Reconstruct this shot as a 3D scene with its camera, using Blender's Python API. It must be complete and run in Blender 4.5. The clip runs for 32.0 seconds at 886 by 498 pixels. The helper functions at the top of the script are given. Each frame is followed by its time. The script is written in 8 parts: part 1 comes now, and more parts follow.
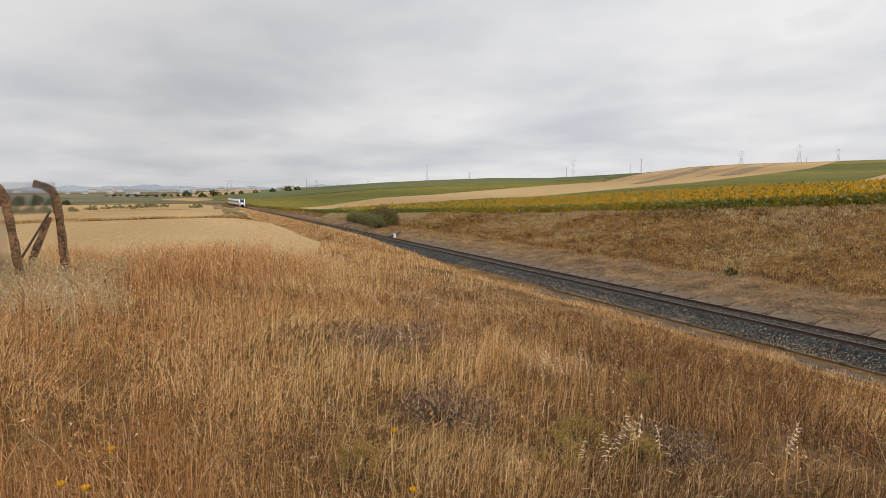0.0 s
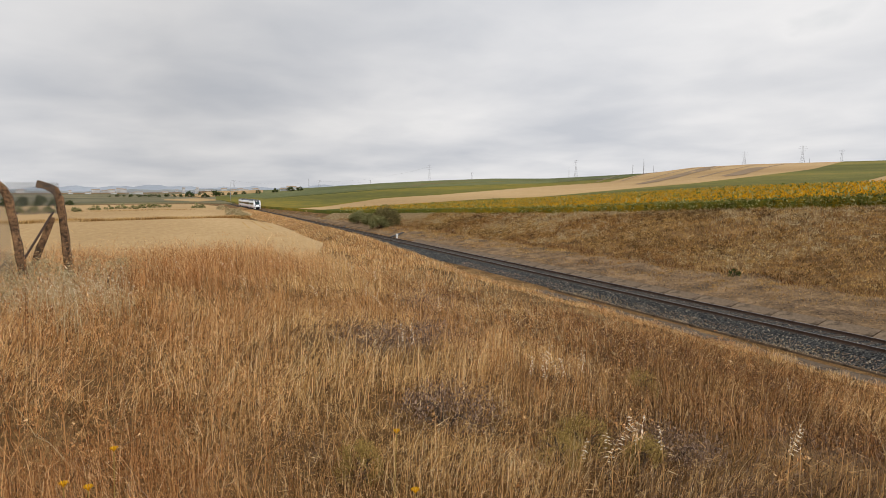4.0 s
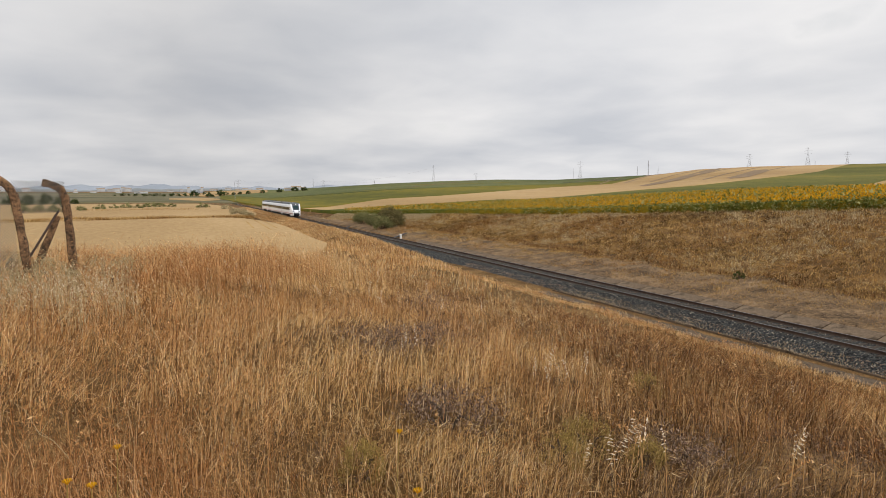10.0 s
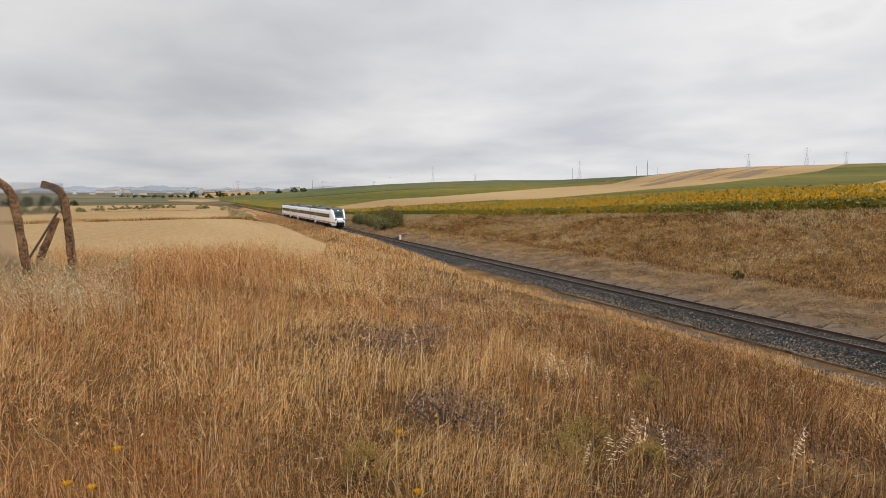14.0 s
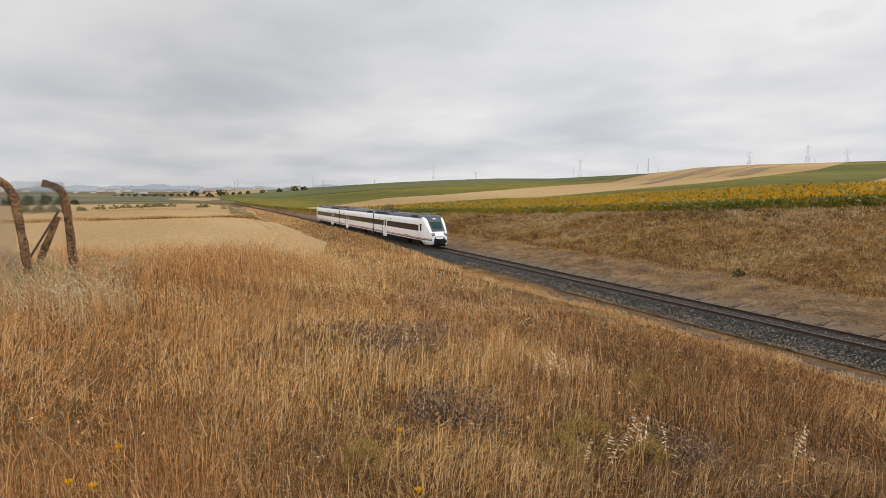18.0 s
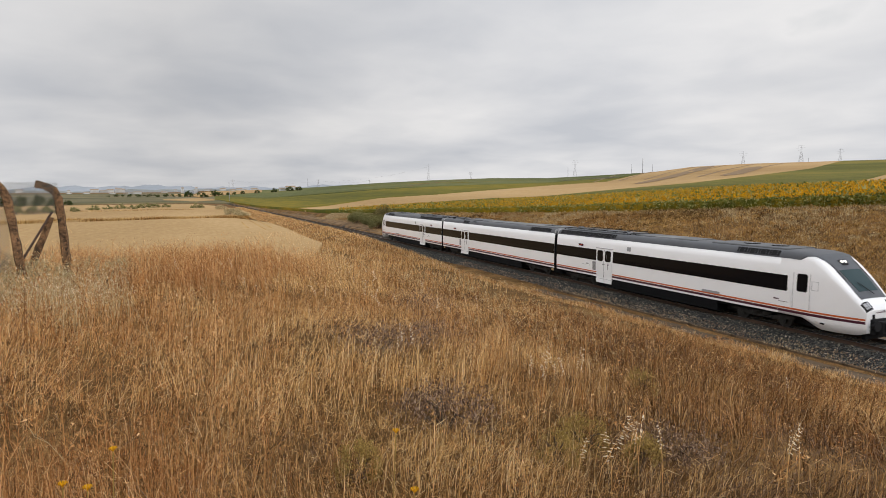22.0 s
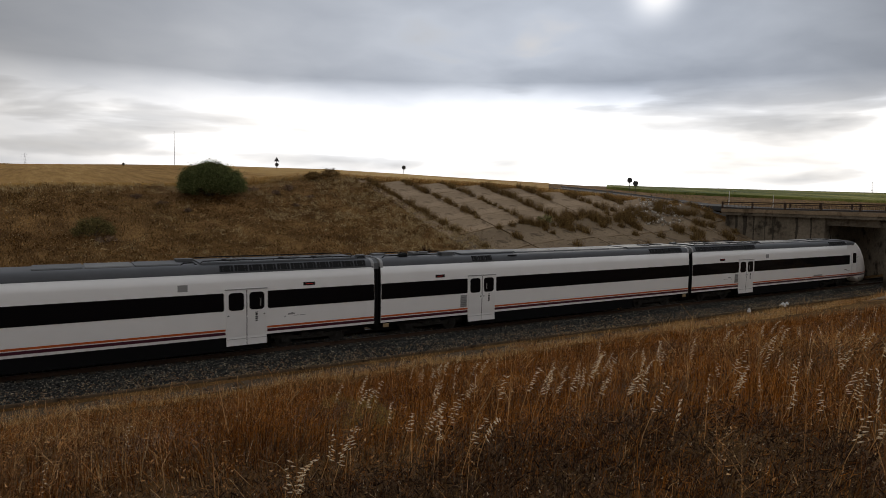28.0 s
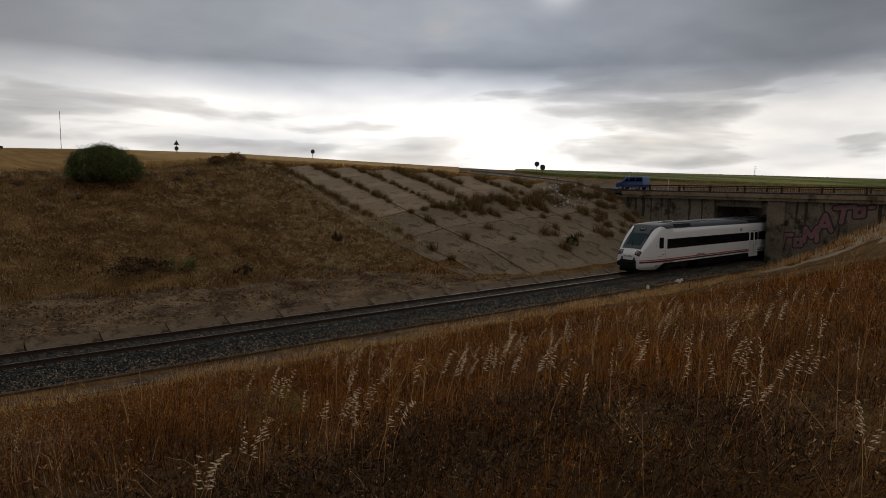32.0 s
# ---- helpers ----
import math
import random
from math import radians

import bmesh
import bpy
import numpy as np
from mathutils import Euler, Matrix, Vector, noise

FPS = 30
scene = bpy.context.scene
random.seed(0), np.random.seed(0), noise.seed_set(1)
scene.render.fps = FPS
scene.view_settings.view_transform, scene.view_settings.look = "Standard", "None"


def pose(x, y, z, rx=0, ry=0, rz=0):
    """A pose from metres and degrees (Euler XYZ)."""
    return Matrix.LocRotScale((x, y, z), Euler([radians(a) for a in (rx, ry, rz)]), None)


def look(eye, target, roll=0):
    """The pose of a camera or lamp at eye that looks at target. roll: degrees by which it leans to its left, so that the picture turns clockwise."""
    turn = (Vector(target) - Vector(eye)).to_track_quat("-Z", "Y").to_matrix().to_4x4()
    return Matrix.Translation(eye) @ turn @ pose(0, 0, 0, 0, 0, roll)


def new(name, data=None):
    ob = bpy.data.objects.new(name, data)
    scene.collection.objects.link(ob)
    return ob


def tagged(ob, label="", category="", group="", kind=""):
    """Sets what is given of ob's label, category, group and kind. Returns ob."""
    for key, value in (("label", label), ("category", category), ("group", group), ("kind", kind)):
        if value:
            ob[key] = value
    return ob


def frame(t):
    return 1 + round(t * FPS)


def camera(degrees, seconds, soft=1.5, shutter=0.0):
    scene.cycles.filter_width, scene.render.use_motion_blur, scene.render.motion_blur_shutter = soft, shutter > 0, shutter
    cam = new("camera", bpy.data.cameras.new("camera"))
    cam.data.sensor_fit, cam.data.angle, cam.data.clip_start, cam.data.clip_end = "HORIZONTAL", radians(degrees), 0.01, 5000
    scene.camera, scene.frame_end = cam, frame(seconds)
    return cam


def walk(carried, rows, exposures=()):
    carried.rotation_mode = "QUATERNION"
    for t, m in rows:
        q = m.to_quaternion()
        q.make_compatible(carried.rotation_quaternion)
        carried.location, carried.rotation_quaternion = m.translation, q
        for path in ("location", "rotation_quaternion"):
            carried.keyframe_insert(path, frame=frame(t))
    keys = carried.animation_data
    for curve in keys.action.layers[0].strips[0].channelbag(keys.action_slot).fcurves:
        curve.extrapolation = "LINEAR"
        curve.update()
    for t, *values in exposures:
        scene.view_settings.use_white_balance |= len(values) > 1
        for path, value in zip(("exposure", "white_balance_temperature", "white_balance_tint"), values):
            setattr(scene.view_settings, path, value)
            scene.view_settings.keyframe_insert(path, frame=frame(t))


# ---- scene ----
cam = camera(70.0, 32.0, soft=0.5, shutter=0.15)
EYE = (0.0, 0.0, 7.07)          # height over the rail heads


def aim(yaw, pitch, roll):
    """A pose at EYE: yaw to the left of +y, pitch up, roll, in degrees."""
    return Matrix.Translation(EYE) @ pose(0, 0, 0, 0, 0, yaw) @ pose(0, 0, 0, pitch) @ pose(0, 0, 0, 0, roll) @ pose(0, 0, 0, 90)


PAN = [
    (0, 66.11, -5.24, 0.35),
    (0.5, 66.10, -5.25, 0.40),
    (1, 66.19, -5.25, 0.44),
    (1.5, 66.19, -5.24, 0.38),
    (2, 66.19, -5.25, 0.44),
    (2.5, 66.24, -5.25, 0.44),
    (3, 66.23, -5.24, 0.36),
    (3.5, 66.29, -5.23, 0.38),
    (5.5, 66.39, -5.06, 0.06),
    (6, 66.44, -5.06, 0.11),
    (6.5, 66.50, -5.06, 0.05),
    (7, 66.56, -5.06, 0.05),
    (7.5, 66.59, -5.03, 0.11),
    (8, 66.63, -5.06, 0.04),
    (8.5, 66.64, -5.12, -0.10),
    (9, 66.66, -5.11, -0.01),
    (9.5, 66.64, -5.12, -0.16),
    (10, 66.66, -5.13, 0.02),
    (10.5, 66.66, -5.13, 0.03),
    (11, 66.67, -5.11, 0.17),
    (11.5, 66.66, -5.17, 0.03),
    (12, 66.66, -5.13, 0.03),
    (12.5, 66.66, -5.13, 0.03),
    (13, 66.65, -5.13, -0.07),
    (13.5, 66.63, -5.07, 0.17),
    (14, 66.61, -5.07, 0.16),
    (14.5, 66.61, -5.07, 0.16),
    (16.5, 66.63, -5.05, 0.29),
    (17, 66.63, -5.05, 0.30),
    (17.5, 66.68, -5.11, 0.23),
    (18, 66.67, -5.21, 0.23),
    (18.5, 66.68, -5.21, 0.23),
    (19, 66.68, -5.22, 0.24),
    (19.5, 66.63, -5.22, 0.35),
    (20, 66.56, -5.21, 0.32),
    (20.5, 66.48, -5.22, 0.36),
    (21, 66.42, -5.21, 0.34),
    (21.5, 66.37, -5.23, 0.37),
    (22, 66.24, -5.23, 0.37),
    (22.5, 66.03, -5.24, 0.19),
    (23, 64.37, -5.16, 0.34),
    (23.5, 60.10, -5.10, 0.32),
    (24, 52.85, -5.26, 0.54),
    (24.5, 44.25, -5.42, 0.50),
    (25, 32.47, -5.74, 0.50),
    (25.5, 19.43, -5.61, 0.24),
    (26, 2.24, -5.44, -0.04),
    (26.5, -11.68, -5.26, -0.38),
    (28.5, -35.40, -4.82, -1.16),
    (29, -37.00, -5.17, -1.19),
    (29.5, -37.91, -5.35, -1.23),
    (30, -38.98, -5.53, -1.33),
    (30.5, -39.40, -5.81, -1.37),
    (31, -39.96, -5.88, -1.28),
    (31.5, -40.39, -5.90, -1.13),
    (32, -40.63, -5.95, -0.74),
]
walk(cam, [(t, aim(a + 0.5, b, c)) for t, a, b, c in PAN],
     exposures=[(0, -0.1, 6800, 10), (21, -0.1, 6800, 10), (22, -0.15, 6800, 10), (24, -0.15, 6800, 10), (25, -0.25, 6800, 10), (26, -0.32, 6800, 10), (26.5, -0.55, 6750, 10), (28.5, -1.85, 7050, 10), (29.5, -2.08, 7100, 10), (32, -2.15, 7050, 10)])

# ---------------------------------------------------------------- light
SUN_AZ, SUN_EL = -50.0, 17.0     # degrees to the left of +y, and up
sun_dir = Vector((-math.sin(radians(SUN_AZ)) * math.cos(radians(SUN_EL)), math.cos(radians(SUN_AZ)) * math.cos(radians(SUN_EL)), math.sin(radians(SUN_EL))))


def node(tree, kind, where=None, **values):
    n = tree.nodes.new(kind)
    for k, v in values.items():
        n.inputs[k.replace("_", " ") if k.replace("_", " ") in n.inputs else k].default_value = v
    return n


def math_node(tree, op, a, b=None, c=None, clamp=False):
    n = tree.nodes.new("ShaderNodeMath")
    n.operation, n.use_clamp = op, clamp
    for i, v in enumerate((a, b, c)):
        if v is None:
            continue
        if isinstance(v, (int, float)):
            n.inputs[i].default_value = v
        else:
            tree.links.new(v, n.inputs[i])
    return n.outputs[0]


def mix_color(tree, fac, a, b, blend="MIX"):
    n = tree.nodes.new("ShaderNodeMix")
    n.data_type, n.blend_type = "RGBA", blend
    for i, v in ((0, fac), (6, a), (7, b)):
        if isinstance(v, (int, float)):
            n.inputs[i].default_value = v
        elif isinstance(v, tuple):
            n.inputs[i].default_value = (*v, 1) if len(v) == 3 else v
        else:
            tree.links.new(v, n.inputs[i])
    return n.outputs[2]


def ramp(tree, fac, stops):
    n = tree.nodes.new("ShaderNodeValToRGB")
    els = n.color_ramp.elements
    while len(els) < len(stops):
        els.new(0.5)
    for e, (p, c) in zip(els, stops):
        e.position = p
        e.color = (c, c, c, 1) if isinstance(c, (int, float)) else (*c, 1)
    tree.links.new(fac, n.inputs[0])
    return n.outputs[0]


def make_sky():
    world = bpy.data.worlds.new("sky")
    scene.world = world
    world.use_nodes = True
    t = world.node_tree
    t.nodes.clear()
    out = t.nodes.new("ShaderNodeOutputWorld")
    bg = t.nodes.new("ShaderNodeBackground")
    sky = t.nodes.new("ShaderNodeTexSky")
    sky.sky_type, sky.sun_disc = "NISHITA", False
    sky.sun_elevation, sky.sun_rotation = radians(SUN_EL), radians(-SUN_AZ)
    tc = t.nodes.new("ShaderNodeTexCoord")
    sep = t.nodes.new("ShaderNodeSeparateXYZ")
    t.links.new(tc.outputs["Generated"], sep.inputs[0])
    x, y, z = sep.outputs
    up = math_node(t, "MAXIMUM", z, 0.0)
    den = math_node(t, "ADD", up, 0.16)
    comb = t.nodes.new("ShaderNodeCombineXYZ")
    t.links.new(math_node(t, "DIVIDE", x, den), comb.inputs[0])
    t.links.new(math_node(t, "DIVIDE", y, den), comb.inputs[1])
    # broad sheets and small billows of stratocumulus
    n1 = node(t, "ShaderNodeTexNoise", Scale=0.75, Detail=3.0, Roughness=0.45, Distortion=0.2)
    n2 = node(t, "ShaderNodeTexNoise", Scale=2.6, Detail=4.0, Roughness=0.5, Distortion=0.25)
    for n in (n1, n2):
        t.links.new(comb.outputs[0], n.inputs["Vector"])
    dens = math_node(t, "ADD", math_node(t, "MULTIPLY", n1.outputs[0], 0.76), math_node(t, "MULTIPLY", n2.outputs[0], 0.24))
    thick = ramp(t, dens, [(0.33, 0.0), (0.66, 1.0)])
    # flat bars of cloud low over the horizon
    flat = t.nodes.new("ShaderNodeCombineXYZ")
    for i, (v, k) in enumerate(((x, 2.0), (y, 2.0), (z, 11.0))):
        t.links.new(math_node(t, "MULTIPLY", v, k), flat.inputs[i])
    n3 = node(t, "ShaderNodeTexNoise", Scale=2.0, Detail=4.5, Roughness=0.5, Distortion=0.3)
    t.links.new(flat.outputs[0], n3.inputs["Vector"])
    bars = ramp(t, n3.outputs[0], [(0.50, 1.0), (0.56, 0.66), (0.66, 0.42)])
    # nearness to the hidden sun
    dot = t.nodes.new("ShaderNodeVectorMath")
    dot.operation = "DOT_PRODUCT"
    t.links.new(tc.outputs["Generated"], dot.inputs[0])
    dot.inputs[1].default_value = sun_dir
    near = math_node(t, "MAXIMUM", dot.outputs["Value"], 0.0)
    wide = math_node(t, "POWER", near, 2.0)
    glow = math_node(t, "POWER", near, 7.0)
    core = math_node(t, "POWER", near, 1800.0)
    band = ramp(t, up, [(0.0, 1.0), (0.115, 0.9), (0.175, 0.0)])
    # an overcast sky is brightest overhead
    head = ramp(t, up, [(0.28, 0.0), (0.75, 1.0)])
    lit = mix_color(t, thick, (0.80, 0.81, 0.84), (0.525, 0.557, 0.62))
    thin = math_node(t, "SUBTRACT", 1.0, thick)
    # bluer cloud high up on the sun's side, creamy light low down
    high = math_node(t, "MULTIPLY", math_node(t, "MULTIPLY", wide, math_node(t, "SUBTRACT", 1.0, core)), math_node(t, "SUBTRACT", 1.0, band))
    lit = mix_color(t, high, lit, mix_color(t, 1.0, lit, (0.90, 1.0, 1.16), "MULTIPLY"))
    lit = mix_color(t, math_node(t, "MULTIPLY", wide, band), lit, mix_color(t, 1.0, lit, (1.03, 1.0, 0.95), "MULTIPLY"))
    gain = math_node(t, "ADD", 1.06, math_node(t, "MULTIPLY", head, 1.0))
    # extra sky brightness behind the standpoint, added to light the train's near side
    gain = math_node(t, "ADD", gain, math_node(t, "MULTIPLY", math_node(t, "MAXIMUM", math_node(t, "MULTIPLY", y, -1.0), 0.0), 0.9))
    gain = math_node(t, "ADD", gain, math_node(t, "MULTIPLY", wide, 0.6))
    gain = math_node(t, "ADD", gain, math_node(t, "MULTIPLY", glow, math_node(t, "MULTIPLY", thin, 0.8)))
    gain = math_node(t, "ADD", gain, math_node(t, "MULTIPLY", math_node(t, "MULTIPLY", band, math_node(t, "POWER", near, 2.5)), math_node(t, "MULTIPLY", bars, 6.5)))
    gain = math_node(t, "ADD", gain, math_node(t, "MULTIPLY", core, 3.0))
    # a heavier bank of cloud beyond the sun, thinner cloud over the fields
    for (az, el), sharp, add in (((-78, 14), 14.0, -0.42), ((-12, 14), 22.0, 0.22), ((52, 18), 14.0, 0.14), ((104, 2), 9.0, -0.17), ((-82, 3), 70.0, 0.7)):
        side = t.nodes.new("ShaderNodeVectorMath")
        side.operation = "DOT_PRODUCT"
        t.links.new(tc.outputs["Generated"], side.inputs[0])
        side.inputs[1].default_value = (-math.sin(radians(az)) * math.cos(radians(el)), math.cos(radians(az)) * math.cos(radians(el)), math.sin(radians(el)))
        lobe = math_node(t, "POWER", math_node(t, "MAXIMUM", side.outputs["Value"], 0.0), sharp)
        gain = math_node(t, "MULTIPLY", gain, math_node(t, "ADD", 1.0, math_node(t, "MULTIPLY", lobe, add)))
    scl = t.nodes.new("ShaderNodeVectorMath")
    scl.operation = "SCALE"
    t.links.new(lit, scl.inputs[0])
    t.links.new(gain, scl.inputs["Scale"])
    blue = t.nodes.new("ShaderNodeVectorMath")
    blue.operation = "SCALE"
    t.links.new(sky.outputs[0], blue.inputs[0])
    blue.inputs["Scale"].default_value = 0.10
    gap = ramp(t, dens, [(0.30, 0.35), (0.37, 0.0)])
    t.links.new(mix_color(t, gap, scl.outputs[0], blue.outputs[0]), bg.inputs[0])
    bg.inputs[1].default_value = 1.0
    t.links.new(bg.outputs[0], out.inputs[0])


make_sky()
lamp = bpy.data.lights.new("sun", "SUN")
lamp.energy, lamp.angle, lamp.color = 1.2, radians(25), (1.0, 0.95, 0.87)
sun = new("sun", lamp)
sun.matrix_world = look(tuple(sun_dir * 200), (0, 0, 0))

# ---------------------------------------------------------------- materials


def material(name, rough=0.7, metal=0.0):
    m = bpy.data.materials.new(name)
    m.use_nodes = True
    t = m.node_tree
    b = t.nodes["Principled BSDF"]
    b.inputs["Roughness"].default_value, b.inputs["Metallic"].default_value = rough, metal
    return m, t, b


def coords(t, kind="Object", scale=(1, 1, 1)):
    tc = t.nodes.new("ShaderNodeTexCoord")
    mp = t.nodes.new("ShaderNodeMapping")
    mp.inputs["Scale"].default_value = scale
    t.links.new(tc.outputs[kind], mp.inputs[0])
    return mp.outputs[0]


def noise_of(t, vec, scale, detail=4.0, rough=0.55):
    n = node(t, "ShaderNodeTexNoise", Scale=scale, Detail=detail, Roughness=rough)
    t.links.new(vec, n.inputs["Vector"])
    return n.outputs[0]


def bump(t, b, height, strength=0.4, distance=0.05):
    n = t.nodes.new("ShaderNodeBump")
    n.inputs["Strength"].default_value, n.inputs["Distance"].default_value = strength, distance
    t.links.new(height, n.inputs["Height"])
    t.links.new(n.outputs[0], b.inputs["Normal"])


def two_scale(name, dark, light, big=0.3, fine=8.0, rough=0.85, relief=0.3, metal=0.0, spread=(0.3, 0.7), dist=0.03, stain=None):
    """A surface varied at two scales, with a fine relief."""
    m, t, b = material(name, rough, metal)
    b.inputs["Specular IOR Level"].default_value = 0.12
    v = coords(t)
    a, f = noise_of(t, v, big, 3), noise_of(t, v, fine, 6, 0.65)
    k = math_node(t, "ADD", math_node(t, "MULTIPLY", a, 0.5), math_node(t, "MULTIPLY", f, 0.5))
    c = ramp(t, k, [(spread[0], dark), (spread[1], light)])
    if stain:
        s = ramp(t, noise_of(t, v, big * 2.3, 4, 0.6), [(0.52, 0.0), (0.66, 1.0)])
        c = mix_color(t, s, c, stain)
    t.links.new(c, b.inputs["Base Color"])
    if relief:
        bump(t, b, f, relief, dist)
    return m


def plain(name, color, rough=0.5, metal=0.0, vary=0.12, scale=3.0, coat=0.0, gloss=0.5):
    m, t, b = material(name, rough, metal)
    v = coords(t)
    n = ramp(t, noise_of(t, v, scale, 5, 0.6), [(0.3, 1 - vary), (0.7, 1.0)])
    t.links.new(mix_color(t, 1.0, color, n, "MULTIPLY"), b.inputs["Base Color"])
    b.inputs["Coat Weight"].default_value = coat
    b.inputs["Specular IOR Level"].default_value = gloss
    return m


def crop(name, stops, big=0.02, row=0.0, fine=1.2, streak=(1, 1, 1)):
    """A field seen from far: tone in broad patches, sown rows and grain."""
    m, t, b = material(name, 0.9)
    b.inputs["Specular IOR Level"].default_value = 0.05
    v = coords(t, scale=streak)
    a, f = noise_of(t, v, big, 3), noise_of(t, v, fine, 5, 0.7)
    k = math_node(t, "ADD", math_node(t, "MULTIPLY", a, 0.55), math_node(t, "MULTIPLY", f, 0.45))
    t.links.new(ramp(t, k, stops), b.inputs["Base Color"])
    bump(t, b, f, 0.5, 0.3)
    return m


def grassy(name, stops, patch=None, patch_scale=0.12, trans=0.25):
    """Dry stalks: a tone of its own for each stalk, and broad patches."""
    m, t, b = material(name, 0.8)
    b.inputs["Specular IOR Level"].default_value = 0.08
    g = t.nodes.new("ShaderNodeNewGeometry")
    c = ramp(t, g.outputs["Random Per Island"], stops)
    if patch:
        v = coords(t)
        s = ramp(t, noise_of(t, v, patch_scale, 3, 0.6), [(0.44, 0.0), (0.60, 1.0)])
        c = mix_color(t, math_node(t, "MULTIPLY", s, 0.75), c, mix_color(t, 1.0, c, patch, "MULTIPLY"))
    t.links.new(c, b.inputs["Base Color"])
    tr = t.nodes.new("ShaderNodeBsdfTranslucent")
    t.links.new(c, tr.inputs[0])
    mx = t.nodes.new("ShaderNodeMixShader")
    mx.inputs[0].default_value = trans
    t.links.new(b.outputs[0], mx.inputs[1])
    t.links.new(tr.outputs[0], mx.inputs[2])
    t.links.new(mx.outputs[0], t.nodes["Material Output"].inputs[0])
    return m


def thatch(name):
    """Earth hidden under dead grass: matted straw at a fine grain, over broad patches."""
    m, t, b = material(name, 0.95)
    b.inputs["Specular IOR Level"].default_value = 0.05
    v = coords(t)
    fine, mid, big = noise_of(t, v, 85.0, 3, 0.7), noise_of(t, v, 9.0, 5, 0.65), noise_of(t, v, 0.45, 3)
    k = math_node(t, "ADD", math_node(t, "MULTIPLY", fine, 0.45), math_node(t, "ADD", math_node(t, "MULTIPLY", mid, 0.3), math_node(t, "MULTIPLY", big, 0.25)))
    c = ramp(t, k, [(0.36, (0.025, 0.012, 0.004)), (0.5, (0.12, 0.064, 0.023)), (0.62, (0.36, 0.21, 0.083))])
    t.links.new(c, b.inputs["Base Color"])
    bump(t, b, k, 1.0, 0.05)
    return m


M_EARTH = thatch("dry earth under matted straw")
M_PATH = two_scale("sandy track side", (0.055, 0.033, 0.016), (0.285, 0.178, 0.09), 0.5, 5.5, 0.95, 1.0, dist=0.12, spread=(0.40, 0.62), stain=(0.13, 0.08, 0.039))
M_DRAIN = two_scale("dusty drain slab", (0.085, 0.057, 0.035), (0.235, 0.165, 0.105), 0.5, 5.0, 0.95, 0.5, stain=(0.055, 0.037, 0.022))
M_PATH_EAST = two_scale("darker sandy track side", (0.04, 0.024, 0.012), (0.26, 0.17, 0.096), 0.5, 5.0, 0.95, 1.0, dist=0.12, spread=(0.41, 0.60), stain=(0.10, 0.063, 0.034))


def broken_stone(name, stops, scale):
    """Crushed stone: a tone for each stone, dark joints, and relief."""
    m, t, b = material(name, 0.9)
    b.inputs["Specular IOR Level"].default_value = 0.15
    v = coords(t)
    vo = t.nodes.new("ShaderNodeTexVoronoi")
    vo.inputs["Scale"].default_value = scale
    t.links.new(v, vo.inputs["Vector"])
    sep = t.nodes.new("ShaderNodeSeparateColor")
    t.links.new(vo.outputs["Color"], sep.inputs[0])
    c = ramp(t, sep.outputs[0], stops)
    edge = ramp(t, vo.outputs["Distance"], [(0.25, 1.0), (0.62, 0.25)])
    c = mix_color(t, 1.0, c, edge, "MULTIPLY")
    big = ramp(t, noise_of(t, v, 0.6, 3), [(0.35, 0.75), (0.65, 1.0)])
    t.links.new(mix_color(t, 1.0, c, big, "MULTIPLY"), b.inputs["Base Color"])
    bump(t, b, math_node(t, "SUBTRACT", 1.0, vo.outputs["Distance"]), 1.0, 0.06)
    return m


M_BALLAST = broken_stone("grey ballast", [(0.0, (0.02, 0.02, 0.018)), (0.55, (0.066, 0.067, 0.062)), (0.85, (0.15, 0.148, 0.134)), (1.0, (0.42, 0.36, 0.27))], 15.0)
M_STONE = grassy("ballast stones", [(0.0, (0.012, 0.0115, 0.0105)), (0.5, (0.05, 0.0485, 0.045)), (0.85, (0.135, 0.13, 0.117)), (1.0, (0.50, 0.42, 0.31))], trans=0.0)
M_STONE_WARM = grassy("dusty ballast stones", [(0.0, (0.085, 0.052, 0.034)), (0.6, (0.2, 0.132, 0.088)), (1.0, (0.38, 0.28, 0.19))], trans=0.0)
M_CONC = two_scale("weathered concrete", (0.17, 0.12, 0.076), (0.40, 0.295, 0.195), 0.35, 6.0, 0.92, 0.35, stain=(0.13, 0.09, 0.055))
M_RUBBLE = grassy("pale rubble", [(0.0, (0.22, 0.18, 0.14)), (1.0, (0.62, 0.58, 0.52))], trans=0.0)
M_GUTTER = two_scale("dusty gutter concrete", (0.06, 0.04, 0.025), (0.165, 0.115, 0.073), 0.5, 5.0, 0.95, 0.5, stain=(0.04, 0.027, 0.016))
M_CONC_LOW = two_scale("stained slab concrete", (0.10, 0.07, 0.043), (0.29, 0.215, 0.14), 0.3, 5.0, 0.95, 0.5, stain=(0.06, 0.042, 0.025))
M_CONC_DARK = two_scale("stained bridge concrete", (0.095, 0.077, 0.056), (0.30, 0.248, 0.188), 0.35, 4.0, 0.92, 0.3, stain=(0.05, 0.041, 0.03))
M_RAIL = two_scale("rusty rail steel", (0.034, 0.022, 0.016), (0.08, 0.05, 0.035), 1.0, 20.0, 0.75, 0.2)
M_RAILTOP = plain("worn rail head", (0.16, 0.155, 0.15), 0.38, 0.9)
M_SLEEPER = two_scale("sleeper", (0.03, 0.022, 0.016), (0.095, 0.072, 0.052), 1.0, 10.0, 0.9, 0.3)
M_ASPHALT = two_scale("asphalt", (0.045, 0.045, 0.047), (0.085, 0.083, 0.08), 0.5, 12.0, 0.9, 0.3)
